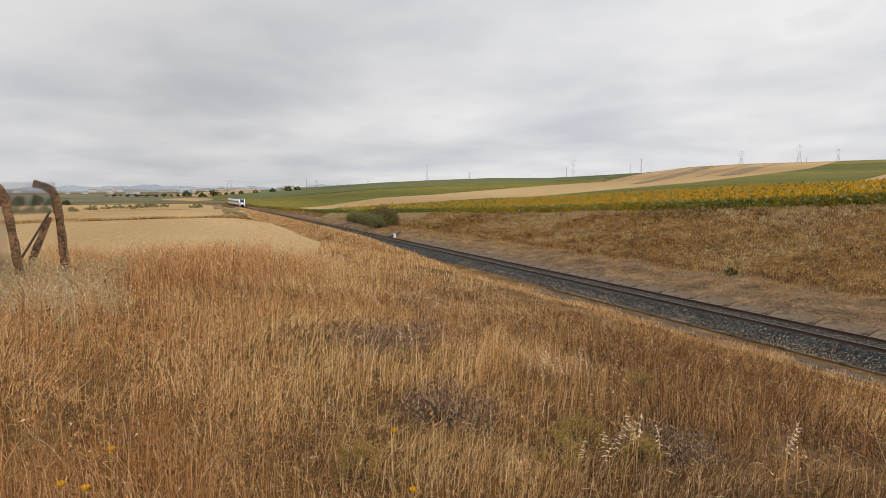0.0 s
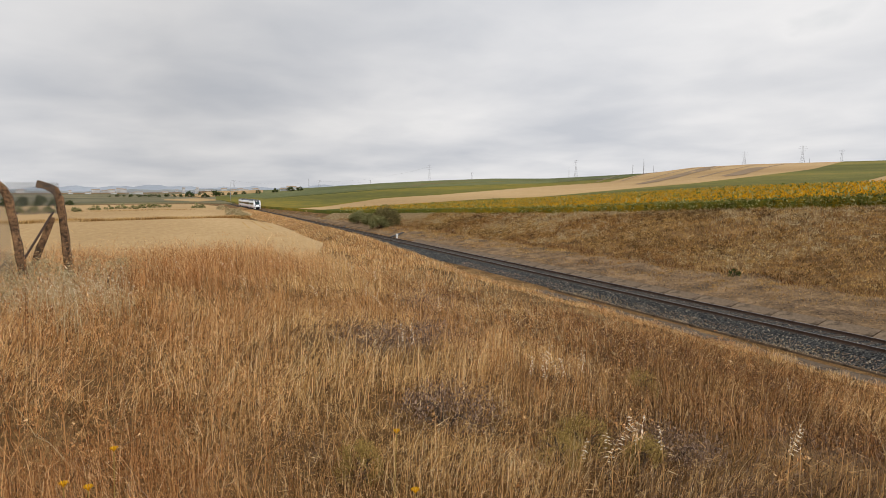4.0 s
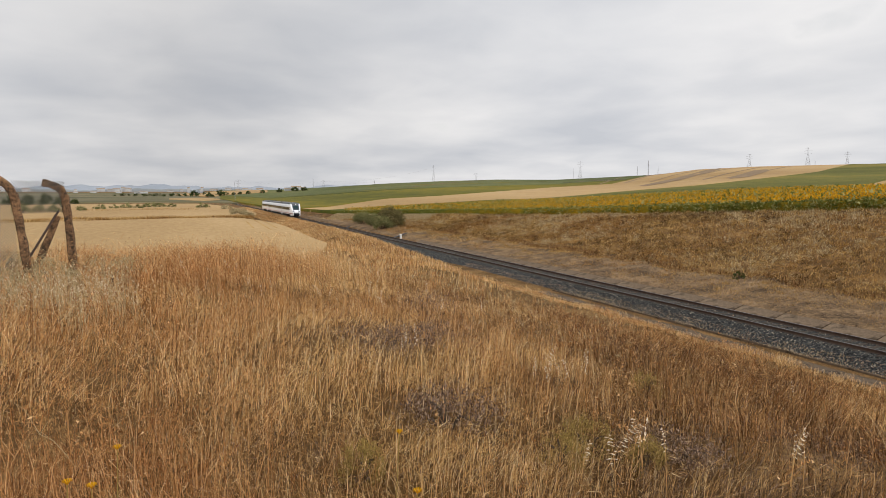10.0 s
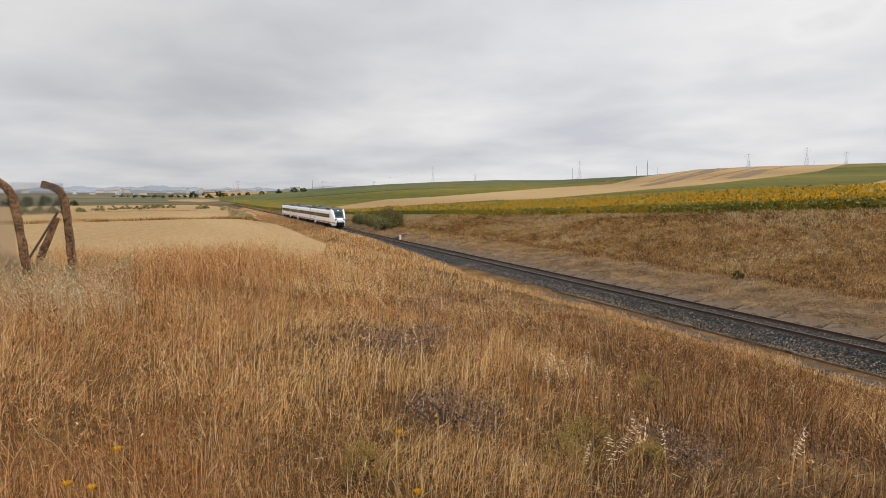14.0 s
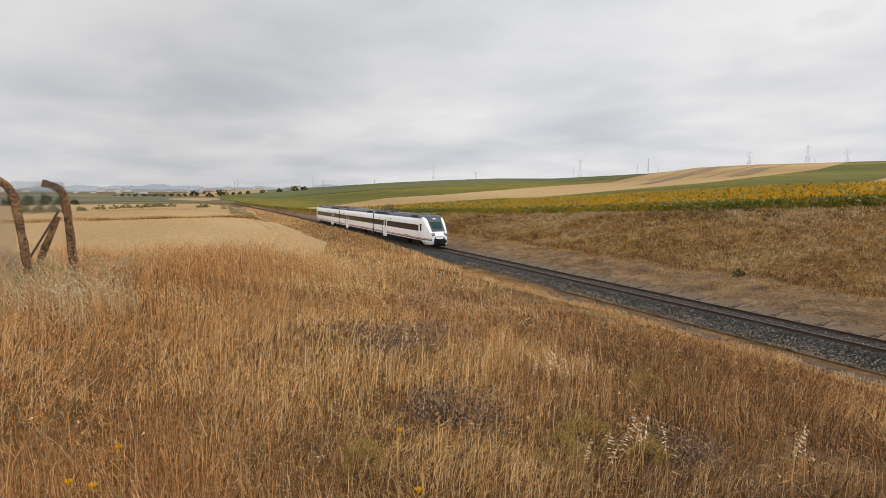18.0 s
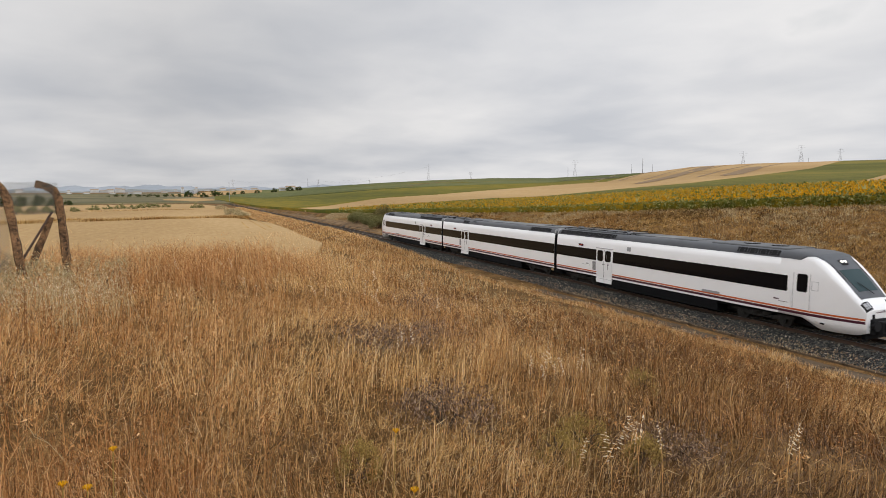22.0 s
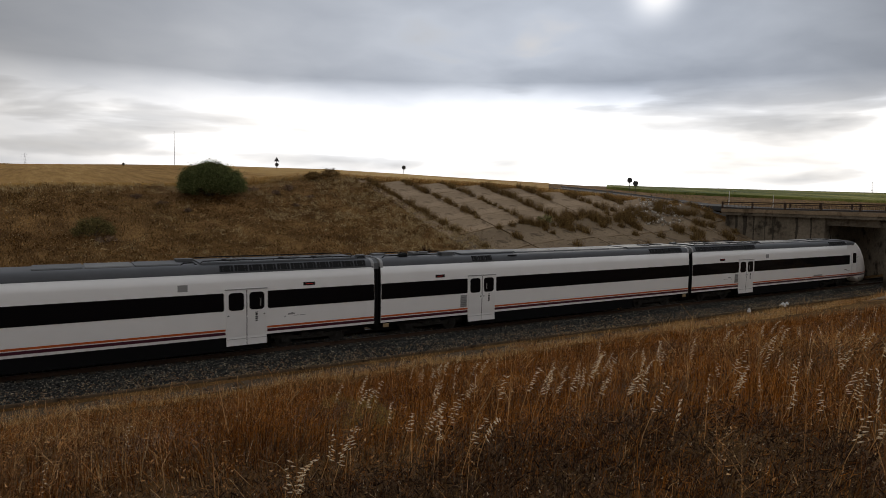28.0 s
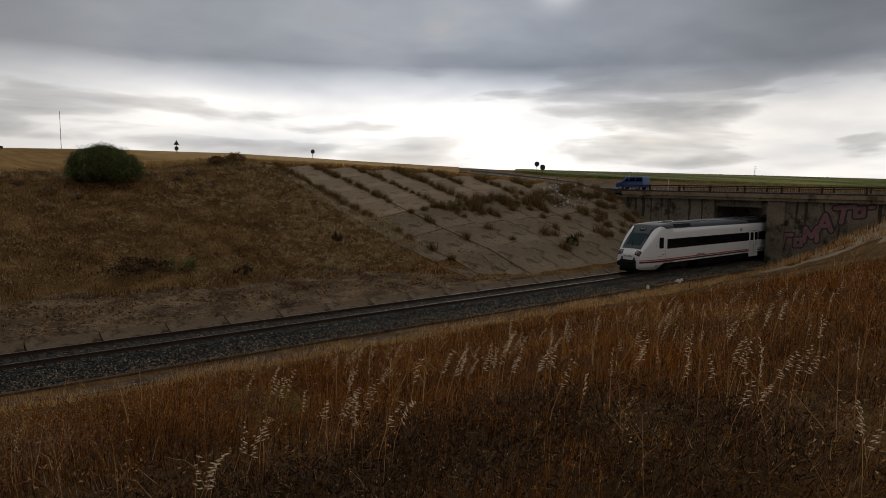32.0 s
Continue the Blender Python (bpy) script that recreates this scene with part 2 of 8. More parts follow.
M_SUNFLOWER = crop("sunflower crop", [(0.34, (0.0405, 0.052, 0.0096)), (0.47, (0.0855, 0.084, 0.0112)), (0.60, (0.216, 0.132, 0.0096)), (0.72, (0.342, 0.192, 0.0096))], 0.03, fine=0.8)
M_GREENCROP = crop("green crop", [(0.35, (0.056, 0.061, 0.014)), (0.5, (0.112, 0.103, 0.024)), (0.62, (0.205, 0.155, 0.035))], 0.02, fine=0.6, streak=(0.2, 1, 1))
# far hill's green, with the haze over it put into the colour
M_HILLGREEN = crop("green crop greyed by haze", [(0.35, (0.055, 0.066, 0.022)), (0.5, (0.092, 0.099, 0.036)), (0.64, (0.145, 0.138, 0.052))], 0.012, fine=0.3, streak=(0.2, 1, 1))
M_SCRUBBANK = crop("dark hill scrub", [(0.38, (0.035, 0.04, 0.02)), (0.55, (0.10, 0.09, 0.045)), (0.66, (0.26, 0.2, 0.12))], 0.05, fine=0.3)
M_YELLOWGREEN = crop("distant sunflower crop", [(0.35, (0.06, 0.064, 0.012)), (0.5, (0.115, 0.1, 0.016)), (0.64, (0.2, 0.145, 0.018))], 0.015, fine=0.25, streak=(0.2, 1, 1))
M_WHEAT = crop("ripe wheat", [(0.33, (0.264, 0.164, 0.0703)), (0.52, (0.361, 0.234, 0.107)), (0.7, (0.458, 0.312, 0.155))], 0.02, fine=0.9, streak=(0.25, 1, 1))
M_STUBBLE = crop("golden stubble", [(0.36, (0.2, 0.105, 0.028)), (0.5, (0.36, 0.21, 0.068)), (0.64, (0.56, 0.375, 0.15))], 0.03, fine=0.9, streak=(1, 0.05, 1))
M_SCRUB = crop("scrub plain", [(0.33, (0.05, 0.052, 0.026)), (0.50, (0.125, 0.108, 0.057)), (0.64, (0.22, 0.175, 0.10)), (0.78, (0.33, 0.26, 0.155))], 0.01, fine=0.08, streak=(1, 0.3, 1))
M_TRAMLINE = two_scale("bare soil track", (0.15, 0.10, 0.055), (0.26, 0.175, 0.10), 0.3, 3.0, 0.95, 0.2)
M_FARTUFT = grassy("olive field tufts", [(0.0, (0.06, 0.07, 0.016)), (0.6, (0.17, 0.15, 0.04)), (1.0, (0.40, 0.32, 0.12))], trans=0.2)
M_FARGREEN = crop("olive field", [(0.38, (0.05, 0.07, 0.016)), (0.5, (0.14, 0.15, 0.035)), (0.62, (0.30, 0.27, 0.085))], 0.03, fine=0.35)
M_GRASS = grassy("dry grass", [(0.0, (0.10, 0.048, 0.016)), (0.3, (0.46, 0.25, 0.09)), (0.7, (0.82, 0.51, 0.21)), (1.0, (0.95, 0.73, 0.42))], (0.72, 0.58, 0.50), 0.45)
M_GRASS_RED = grassy("reddish dry grass", [(0.0, (0.10, 0.036, 0.012)), (0.35, (0.40, 0.185, 0.064)), (0.8, (0.70, 0.385, 0.155)), (1.0, (0.90, 0.62, 0.32))], (0.78, 0.66, 0.6), 0.45)
M_GRASS_FAR = grassy("dry thistle slope", [(0.0, (0.125, 0.066, 0.019)), (0.4, (0.335, 0.19, 0.057)), (0.75, (0.52, 0.315, 0.105)), (1.0, (0.76, 0.52, 0.23))], (0.70, 0.57, 0.49), 0.09)
M_GRASS_BROWN = grassy("brown dry grass", [(0.0, (0.035, 0.016, 0.006)), (0.4, (0.15, 0.07, 0.023)), (0.75, (0.30, 0.16, 0.057)), (1.0, (0.58, 0.37, 0.17))], (0.68, 0.56, 0.54), 0.4)
# rust tone also darkened for grass seen against the sun
M_GRASS_RUST = grassy("rusty dry grass, backlit dark", [(0.0, (0.018, 0.006, 0.0015)), (0.4, (0.155, 0.047, 0.007)), (0.75, (0.44, 0.152, 0.022)), (1.0, (0.66, 0.30, 0.075))], (0.36, 0.29, 0.29), 0.4)
# darker copy of the slope grass for its backlit look; also the docks
M_SLOPE_DARK = grassy("dark slope grass and docks, backlit tone", [(0.0, (0.028, 0.014, 0.004)), (0.4, (0.10, 0.052, 0.015)), (0.75, (0.20, 0.115, 0.037)), (1.0, (0.42, 0.27, 0.11))], (0.6, 0.48, 0.42), 0.12)
M_SLOPE_TAN = grassy("tan dry thistles", [(0.0, (0.06, 0.032, 0.011)), (0.5, (0.235, 0.135, 0.049)), (0.85, (0.41, 0.26, 0.11)), (1.0, (0.62, 0.44, 0.22))], (0.62, 0.5, 0.44), 0.12)
M_JOINT = grassy("brown tufts", [(0.0, (0.055, 0.031, 0.012)), (0.5, (0.16, 0.095, 0.035)), (1.0, (0.36, 0.235, 0.095))], trans=0.2)
M_STRAW_GRASS = grassy("pale straw", [(0.0, (0.27, 0.18, 0.08)), (0.5, (0.45, 0.33, 0.17)), (1.0, (0.66, 0.53, 0.32))])
M_STRAW = grassy("pale grass heads", [(0.0, (0.58, 0.43, 0.25)), (1.0, (0.86, 0.74, 0.54))], trans=0.5)
M_OAT = grassy("papery oat spikelets", [(0.0, (0.74, 0.60, 0.42)), (1.0, (0.95, 0.88, 0.74))], trans=0.7)
M_WEED = grassy("dull yellow weed", [(0.0, (0.16, 0.107, 0.032)), (0.6, (0.34, 0.232, 0.07)), (1.0, (0.47, 0.335, 0.11))])
M_GREYWEED = grassy("grey-green shrub", [(0.0, (0.19, 0.148, 0.07)), (0.6, (0.40, 0.32, 0.17)), (1.0, (0.64, 0.53, 0.32))])
# real dead weed, and the shade between stalks put into the same dark tone
M_DARKWEED_SHADE = grassy("dead dark weed and shade between stalks", [(0.0, (0.014, 0.008, 0.005)), (0.6, (0.07, 0.039, 0.022)), (1.0, (0.23, 0.145, 0.085))])
M_MAT = grassy("grey-brown dead weed", [(0.0, (0.06, 0.036, 0.025)), (0.5, (0.21, 0.135, 0.092)), (1.0, (0.46, 0.32, 0.22))])
M_LEAF = grassy("shrub leaves", [(0.0, (0.022, 0.032, 0.010)), (0.6, (0.055, 0.072, 0.02)), (1.0, (0.11, 0.12, 0.04))], trans=0.2)
M_LEAF_ROUND = grassy("round bush leaves", [(0.0, (0.03, 0.042, 0.014)), (0.5, (0.10, 0.12, 0.042)), (1.0, (0.26, 0.27, 0.11))], trans=0.25)
M_LEAF_DRY = grassy("dusty shrub leaves", [(0.0, (0.07, 0.07, 0.026)), (0.6, (0.20, 0.19, 0.072)), (1.0, (0.36, 0.32, 0.14))], trans=0.2)
M_LEAF_BROWN = grassy("brownish shrub leaves", [(0.0, (0.05, 0.042, 0.017)), (0.6, (0.15, 0.125, 0.045)), (1.0, (0.28, 0.22, 0.09))], trans=0.2)
M_WOODY = two_scale("bark", (0.05, 0.035, 0.022), (0.13, 0.09, 0.06), 2.0, 20.0, 0.9, 0.5)
M_PETAL = grassy("sunflower heads", [(0.0, (0.31, 0.13, 0.0045)), (0.5, (0.51, 0.232, 0.0075)), (1.0, (0.71, 0.37, 0.0135))], trans=0.3)
M_SUNLEAF = grassy("sunflower leaves", [(0.0, (0.075, 0.09, 0.018)), (0.6, (0.18, 0.18, 0.04)), (1.0, (0.42, 0.38, 0.16))], trans=0.25)
M_POST = two_scale("weathered concrete post with lichen", (0.035, 0.021, 0.013), (0.27, 0.15, 0.075), 5.0, 22.0, 0.95, 0.9, spread=(0.36, 0.62), stain=(0.05, 0.034, 0.022))
M_WIRE = plain("rusty wire", (0.13, 0.125, 0.12), 0.8, 0.0, gloss=0.1)
M_WHITE = plain("white train paint", (0.79, 0.785, 0.78), 0.28, 0.0, 0.05, 0.7, coat=0.3)
M_DOORWHITE = plain("white door paint", (0.76, 0.755, 0.75), 0.3, 0.0, 0.06, 1.5, coat=0.2)
M_ROOF = plain("grey train roof", (0.062, 0.066, 0.074), 0.55, 0.0, 0.25, 1.2)
M_ROOFLIGHT = plain("pale roof panel", (0.15, 0.15, 0.15), 0.6, 0.0, 0.3, 1.5)
M_ROOFDARK = plain("dark roof unit", (0.085, 0.088, 0.092), 0.6, 0.0, 0.3, 1.5)
M_SKIRT = plain("dark underframe", (0.0075, 0.0078, 0.009), 0.75, 0.0, 0.3, 1.5, gloss=0.1)
M_BLACK = plain("black rubber", (0.008, 0.008, 0.009), 0.7, 0.0, 0.2, 2, gloss=0.2)
M_GLASS = plain("dark tinted glass", (0.005, 0.005, 0.006), 0.08, 0.0, 0.05, 1, gloss=0.1)
M_ORANGE = plain("orange stripe", (0.50, 0.095, 0.014), 0.35)
M_BOGIE = plain("dusty dark bogie steel", (0.034, 0.032, 0.029), 0.75, 0.0, 0.5, 3.0, gloss=0.2)
M_STAIN = two_scale("rain streak", (0.03, 0.025, 0.02), (0.10, 0.083, 0.064), 1.5, 6.0, 0.95, 0.2)
M_SCREEN = plain("teal tinted windscreen", (0.02, 0.042, 0.044), 0.08, 0.0, 0.1, 1, gloss=0.1)
M_LENS = plain("clear lamp lens", (0.30, 0.30, 0.31), 0.15, 0.0, 0.1, 4, gloss=0.7)
M_PURPLE = plain("dark maroon stripe", (0.06, 0.008, 0.022), 0.35)
M_GREYPANEL = plain("grey vent", (0.28, 0.28, 0.28), 0.5)
M_METAL = plain("dull steel", (0.2, 0.2, 0.2), 0.5, 0.7)
M_BRASS = plain("worn ochre suspension arm", (0.38, 0.27, 0.14), 0.6)


def glowing(name, color, power):
    m, t, b = material(name, 0.3)
    b.inputs["Base Color"].default_value = (*color, 1)
    b.inputs["Emission Color"].default_value = (*color, 1)
    b.inputs["Emission Strength"].default_value = power
    return m


M_LED = glowing("red led display", (0.35, 0.012, 0.01), 0.35)
M_LAMP = glowing("white headlight", (0.9, 0.86, 0.8), 0.8)
M_TAIL = glowing("dull red tail light", (0.16, 0.05, 0.045), 0.05)
M_TOWER = plain("far pylon steel", (0.26, 0.26, 0.27), 0.7)
M_PALEWALL = plain("far white wall", (0.46, 0.45, 0.43), 0.8, 0.0, 0.2, 0.1)
M_PINK = two_scale("faded pink spray paint", (0.15, 0.075, 0.08), (0.36, 0.19, 0.205), 1.0, 8.0, 0.85, 0.0)
M_PINKLINE = plain("dark paint outline", (0.05, 0.035, 0.04), 0.8)
M_BLUE = plain("blue car paint", (0.01, 0.06, 0.26), 0.3, 0.0, 0.05, 1, coat=0.6)
M_SIGN = plain("grey back of sign", (0.05, 0.05, 0.05), 0.6, 0.4)
M_LITTER = plain("white plastic litter", (0.7, 0.7, 0.68), 0.6)
M_WHITEPOST = plain("whitewashed marker", (0.72, 0.7, 0.66), 0.8, 0.0, 0.25, 6)

# ---------------------------------------------------------------- building tools


class Shape:
    """Collects vertices and faces of one mesh."""

    def __init__(self):
        self.v, self.f = [], []

    def add(self, verts, faces):
        n = len(self.v)
        self.v += [tuple(p) for p in verts]
        self.f += [tuple(i + n for i in q) for q in faces]
        return self

    def box(self, x0, x1, y0, y1, z0, z1, cut=0.0, m=None):
        """A box with its upright edges chamfered by cut."""
        if cut:
            ring = [(x0 + cut, y0), (x1 - cut, y0), (x1, y0 + cut), (x1, y1 - cut), (x1 - cut, y1), (x0 + cut, y1), (x0, y1 - cut), (x0, y0 + cut)]
        else:
            ring = [(x0, y0), (x1, y0), (x1, y1), (x0, y1)]
        return self.prism(ring, z0, z1, m)

    def prism(self, ring, z0, z1, m=None):
        n = len(ring)
        vs = [(x, y, z) for z in (z0, z1) for x, y in ring]
        if m is not None:
            vs = [tuple(m @ Vector(p)) for p in vs]
        fs = [(i, (i + 1) % n, n + (i + 1) % n, n + i) for i in range(n)]
        return self.add(vs, fs + [tuple(range(n))[::-1], tuple(range(n, 2 * n))])

    def loft(self, rings, close=True, caps=True):
        n = len(rings[0])
        vs = [p for r in rings for p in r]
        fs = []
        for k in range(len(rings) - 1):
            for i in range(n if close else n - 1):
                j = (i + 1) % n
                fs.append((k * n + i, k * n + j, (k + 1) * n + j, (k + 1) * n + i))
        if caps:
            fs += [tuple(range(n))[::-1], tuple(range((len(rings) - 1) * n, len(rings) * n))]
        return self.add(vs, fs)

    def tube(self, points, radius, sides=8, caps=True):
        """A round bar through the points; radius a number or one a point."""
        pts = [Vector(p) for p in points]
        rings = []
        for i, p in enumerate(pts):
            d = (pts[min(i + 1, len(pts) - 1)] - pts[max(i - 1, 0)]).normalized()
            a = d.orthogonal().normalized() if i == 0 else (rings_a - d * rings_a.dot(d)).normalized()
            rings_a = a
            b = d.cross(a)
            r = radius[i] if isinstance(radius, (list, tuple)) else radius
            rings.append([tuple(p + a * (r * math.cos(k * math.tau / sides)) + b * (r * math.sin(k * math.tau / sides))) for k in range(sides)])
        return self.loft(rings, True, caps)

    def disc(self, c, axis, r, depth, sides=16):
        c, axis = Vector(c), Vector(axis).normalized()
        return self.tube([c - axis * depth / 2, c + axis * depth / 2], r, sides)


def link(name, shape, mat, parent=None, label="", smooth=False):
    """One mesh object out of a Shape, or a part of parent."""
    me = bpy.data.meshes.new(name)
    me.from_pydata(shape.v, [], shape.f)
    me.update()
    if smooth:
        me.shade_smooth()
    me.materials.append(mat)
    ob = new(name, me)
    if parent is not None:
        ob.parent = parent
    if label:
        ob["label"] = label
    return ob


def from_arrays(name, verts, faces, mat, smooth=False):
    """One mesh out of numpy arrays: vertices, and faces of one size."""
    me = bpy.data.meshes.new(name)
    k = faces.shape[1]
    me.vertices.add(len(verts))
    me.vertices.foreach_set("co", verts.astype(np.float32).ravel())
    me.loops.add(faces.size)
    me.loops.foreach_set("vertex_index", faces.astype(np.int32).ravel())
    me.polygons.add(len(faces))
    me.polygons.foreach_set("loop_start", np.arange(0, faces.size, k, dtype=np.int32))
    me.update(calc_edges=True)
    if smooth:
        me.shade_smooth()
    me.materials.append(mat)
    return new(name, me)


def empty(name, m=None):
    ob = new(name)
    if m is not None:
        ob.matrix_basis = m
    return ob


def smooth_step(a, b, v):
    s = np.clip((v - a) / (b - a), 0, 1)
    return s * s * (3 - 2 * s)


# ---------------------------------------------------------------- the lie of the land
YC = 29.48                      # middle of the track straight ahead of the standpoint
TILT = 0.0107                   # the line comes nearer towards the bridge
BRIDGE_X0, BRIDGE_X1 = 64.0, 77.0
ROAD_Z = 6.15

# top of the far cutting slope: x, y and height
EDGE_X = [-900, -300, -170, -115, -85, -70, -39, -20, 0, 10, 18, 26, 32, 44, 55, 62, 68, 82, 120, 900]
EDGE_Y = [36, 36, 40, 49, 56, 59, 64, 64, 64, 64, 64, 65, 67, 61, 55, 50, 45, 45, 48, 48]
EDGE_Z = [-0.4, 0.0, 1.0, 2.6, 3.4, 4.1, 5.4, 6.0, 7.4, 7.6, 8.3, 9.1, 9.0, 8.6, 7.7, 7.0, 6.0, 6.0, 5.5, 5.0]
# skyline: azimuth to the left of +y, its elevation, and the distance of the crest
SKY_A = [a + 0.5 for a in [-180, -110, -75.4, -67, -58, -51, -45, -36, -29, -22, -13, -6, 1, 6, 8, 12, 17, 22.7, 26.7, 33, 40.6, 44.9, 49, 51.8, 56.7, 61.8, 66.9, 71.8, 76.8, 81.8, 90, 180]]
SKY_E = [0.1, 0.3, 0.68, 0.88, 1.05, 1.14, 1.27, 1.66, 1.98, 2.25, 2.3, 2.15, 1.9, 1.86, 2.2, 2.65, 2.78, 2.56, 2.12, 2.05, 2.0, 1.83, 1.4, 1.27, 1.06, 1.1, 0.96, 0.75, 0.44, 0.19, 0.1, 0.1]
SKY_R = [900, 700, 500, 420, 330, 260, 200, 160, 150, 160, 190, 210, 220, 260, 330, 380, 400, 420, 480, 520, 560, 600, 640, 720, 800, 850, 900, 950, 1200, 1600, 2500, 2500]


def track_y(x):
    """The middle of the track at x."""
    return YC - TILT * np.clip(x, -480, 160)


def edge_y(x):
    return np.interp(x, EDGE_X, EDGE_Y)


def first_range(az):
    """Distance at which the line of sight along az (degrees) crosses the top edge of the far slope."""
    a = np.radians(np.asarray(az, float))
    out = np.full(a.shape, 1e9)
    for r in np.geomspace(38, 3000, 260):
        x, y = -r * np.sin(a), r * np.cos(a)
        out = np.where((out > 1e8) & (y > edge_y(x)), r, out)
    return out


AZ_T = np.arange(-90, 90.01, 0.5)
R0_T = first_range(AZ_T)
R0_T = np.minimum(np.convolve(np.pad(R0_T, 3, mode="edge"), np.ones(7) / 7, "valid"), 3000)


def cutting(x, y):
    """Height of the railway cutting and of the bank on which one stands."""
    # far side: drain, sandy strip, slope; y counted from the line of the track
    turn = YC - track_y(x)
    y, ye, ze = y + turn, edge_y(x) + turn, np.interp(x, EDGE_X, EDGE_Z)
    foot = np.minimum(YC + 10.5, ye - 2)
    foot = foot - smooth_step(26, 40, x) * 6.5
    far = np.interp(y, [YC + 2.2, YC + 3.4, YC + 4.3], [-0.55, -0.45, -0.15]) + smooth_step(YC + 4, YC + 10, y) * 0.55
    s = np.clip((y - foot) / (ye - foot), 0, 1.15)
    far = np.where(y > foot, far + (ze - far) * (s * 0.8 + 0.2 * s * s * (3 - 2 * np.minimum(s, 1))), far)
    # near side: the bank falls to the track, and away to the fields
    top = 5.45 - 6.4 * (1 - smooth_step(-60, -10, x)) + 0.9 * smooth_step(40, 64, x)
    foot_n = 24.6 + 1.2 * smooth_step(40, 60, x)
    head = 1.5 + 11.5 * smooth_step(42, 64, x)
    q = np.clip((foot_n - y) / (foot_n - head), 0, 1)
    near = -0.55 + (top + 0.55) * (0.55 * q + 0.45 * q * q * (3 - 2 * q))
    near = near + (1 - smooth_step(-60, 0, y)) * 0.6
    return np.where(y > YC, far, near)


def ground(x, y):
    x, y = np.asarray(x, float), np.asarray(y, float)
    r = np.hypot(x, y) + 1e-6
    az = np.degrees(np.arctan2(-x, y))
    c = cutting(x, np.minimum(y, edge_y(x)))
    r0 = np.interp(az, AZ_T, R0_T)
    x0, y0 = -r0 * np.sin(np.radians(az)), r0 * np.cos(np.radians(az))
    z0 = np.interp(x0, EDGE_X, EDGE_Z)
    e0 = np.degrees(np.arctan2(z0 - EYE[2], r0))
    e1, r1 = np.interp(az, SKY_A, SKY_E), np.maximum(np.interp(az, SKY_A, SKY_R), r0 * 1.3)
    u = np.log(np.maximum(r, r0) / r0) / np.log(r1 / r0)
    el = np.where(u < 1, e0 + (e1 - e0) * (1 - (1 - np.minimum(u, 1)) ** 1.6), e1 - (u - 1) * 1.2)
    hill = EYE[2] + r * np.tan(np.radians(el))
    hill = np.where(u > 1, np.maximum(hill, -6 - 0.0 * r), hill)
    z = np.where(y > edge_y(x), hill, c)
    # the low plain to the west
    west = (1 - smooth_step(-110, -55, x)) * (y < track_y(x))
    plainz = np.interp(r, [60, 100, 160, 400, 900, 2500, 6000], [-1.2, -1.5, -1.4, -0.5, 1.5, 9, 14])
    z = z * (1 - west) + np.where(west > 0, plainz, 0) * west
    far_out = smooth_step(2600, 4000, r)
    return z * (1 - far_out) + far_out * np.minimum(z, 8.0)


def wobble(x, y):
    """Small unevenness of rough ground, away from the track and road."""
    k = (1 - smooth_step(25, 29, x) * smooth_step(YC + 3, YC + 4, y)) * smooth_step(2.5, 7, np.abs(y - track_y(x))) * (1 - smooth_step(58, 62, x) * (np.hypot(x, y) < 140))
    return k * (0.10 * np.sin(x * 0.9 + 1.3 * np.sin(y * 0.53)) * np.sin(y * 1.1 + np.sin(x * 0.37)) + 0.05 * np.sin(x * 2.7 + y * 1.9) * np.sin(y * 3.1 - x))


def land(x, y):
    return ground(x, y) + wobble(np.asarray(x, float), np.asarray(y, float)) * (np.hypot(x, y) < 120)


def spaced(near, far, step, grow):
    vals, s = [0.0], step
    while vals[-1] < far:
        s = step if vals[-1] < near else s * grow
        vals.append(vals[-1] + s)
    return np.array(vals)


def grid_sheet(xs, ys, fn, name, mat):
    gx, gy = np.meshgrid(xs, ys)
    v = np.stack([gx, gy, fn(gx, gy)], -1).reshape(-1, 3)
    nx, ny = len(xs), len(ys)
    i = (np.arange(ny - 1)[:, None] * nx + np.arange(nx - 1)[None]).ravel()
    return from_arrays(name, v, np.stack([i, i + 1, i + nx + 1, i + nx], -1), mat, True)


xp = spaced(90, 4500, 1.1, 1.045)
yp = spaced(72, 4500, 0.8, 1.05)
xs = np.concatenate([-xp[:0:-1], xp])
ys = np.concatenate([-spaced(12, 4500, 1.2, 1.1)[:0:-1], yp])


tagged(grid_sheet(xs, ys, land, "ground", M_EARTH), "dry brown earth of rolling farmland and a railway cutting", "ground", kind="structure")


# fields: sheets laid over the land between two lines of elevation, azimuth by azimuth
def range_at(az, el):
    """Distance at which the far land along az is seen at the elevation el (degrees)."""
    az = np.asarray(az, float)
    r0 = np.interp(az, AZ_T, R0_T)
    x0 = -r0 * np.sin(np.radians(az))
    e0 = np.degrees(np.arctan2(np.interp(x0, EDGE_X, EDGE_Z) - EYE[2], r0))
    e1, r1 = np.interp(az, SKY_A, SKY_E), np.maximum(np.interp(az, SKY_A, SKY_R), r0 * 1.3)
    s = np.clip((el - e0) / (e1 - e0), 0, 1)
    return r0 * (r1 / r0) ** (1 - (1 - s) ** (1 / 1.6))


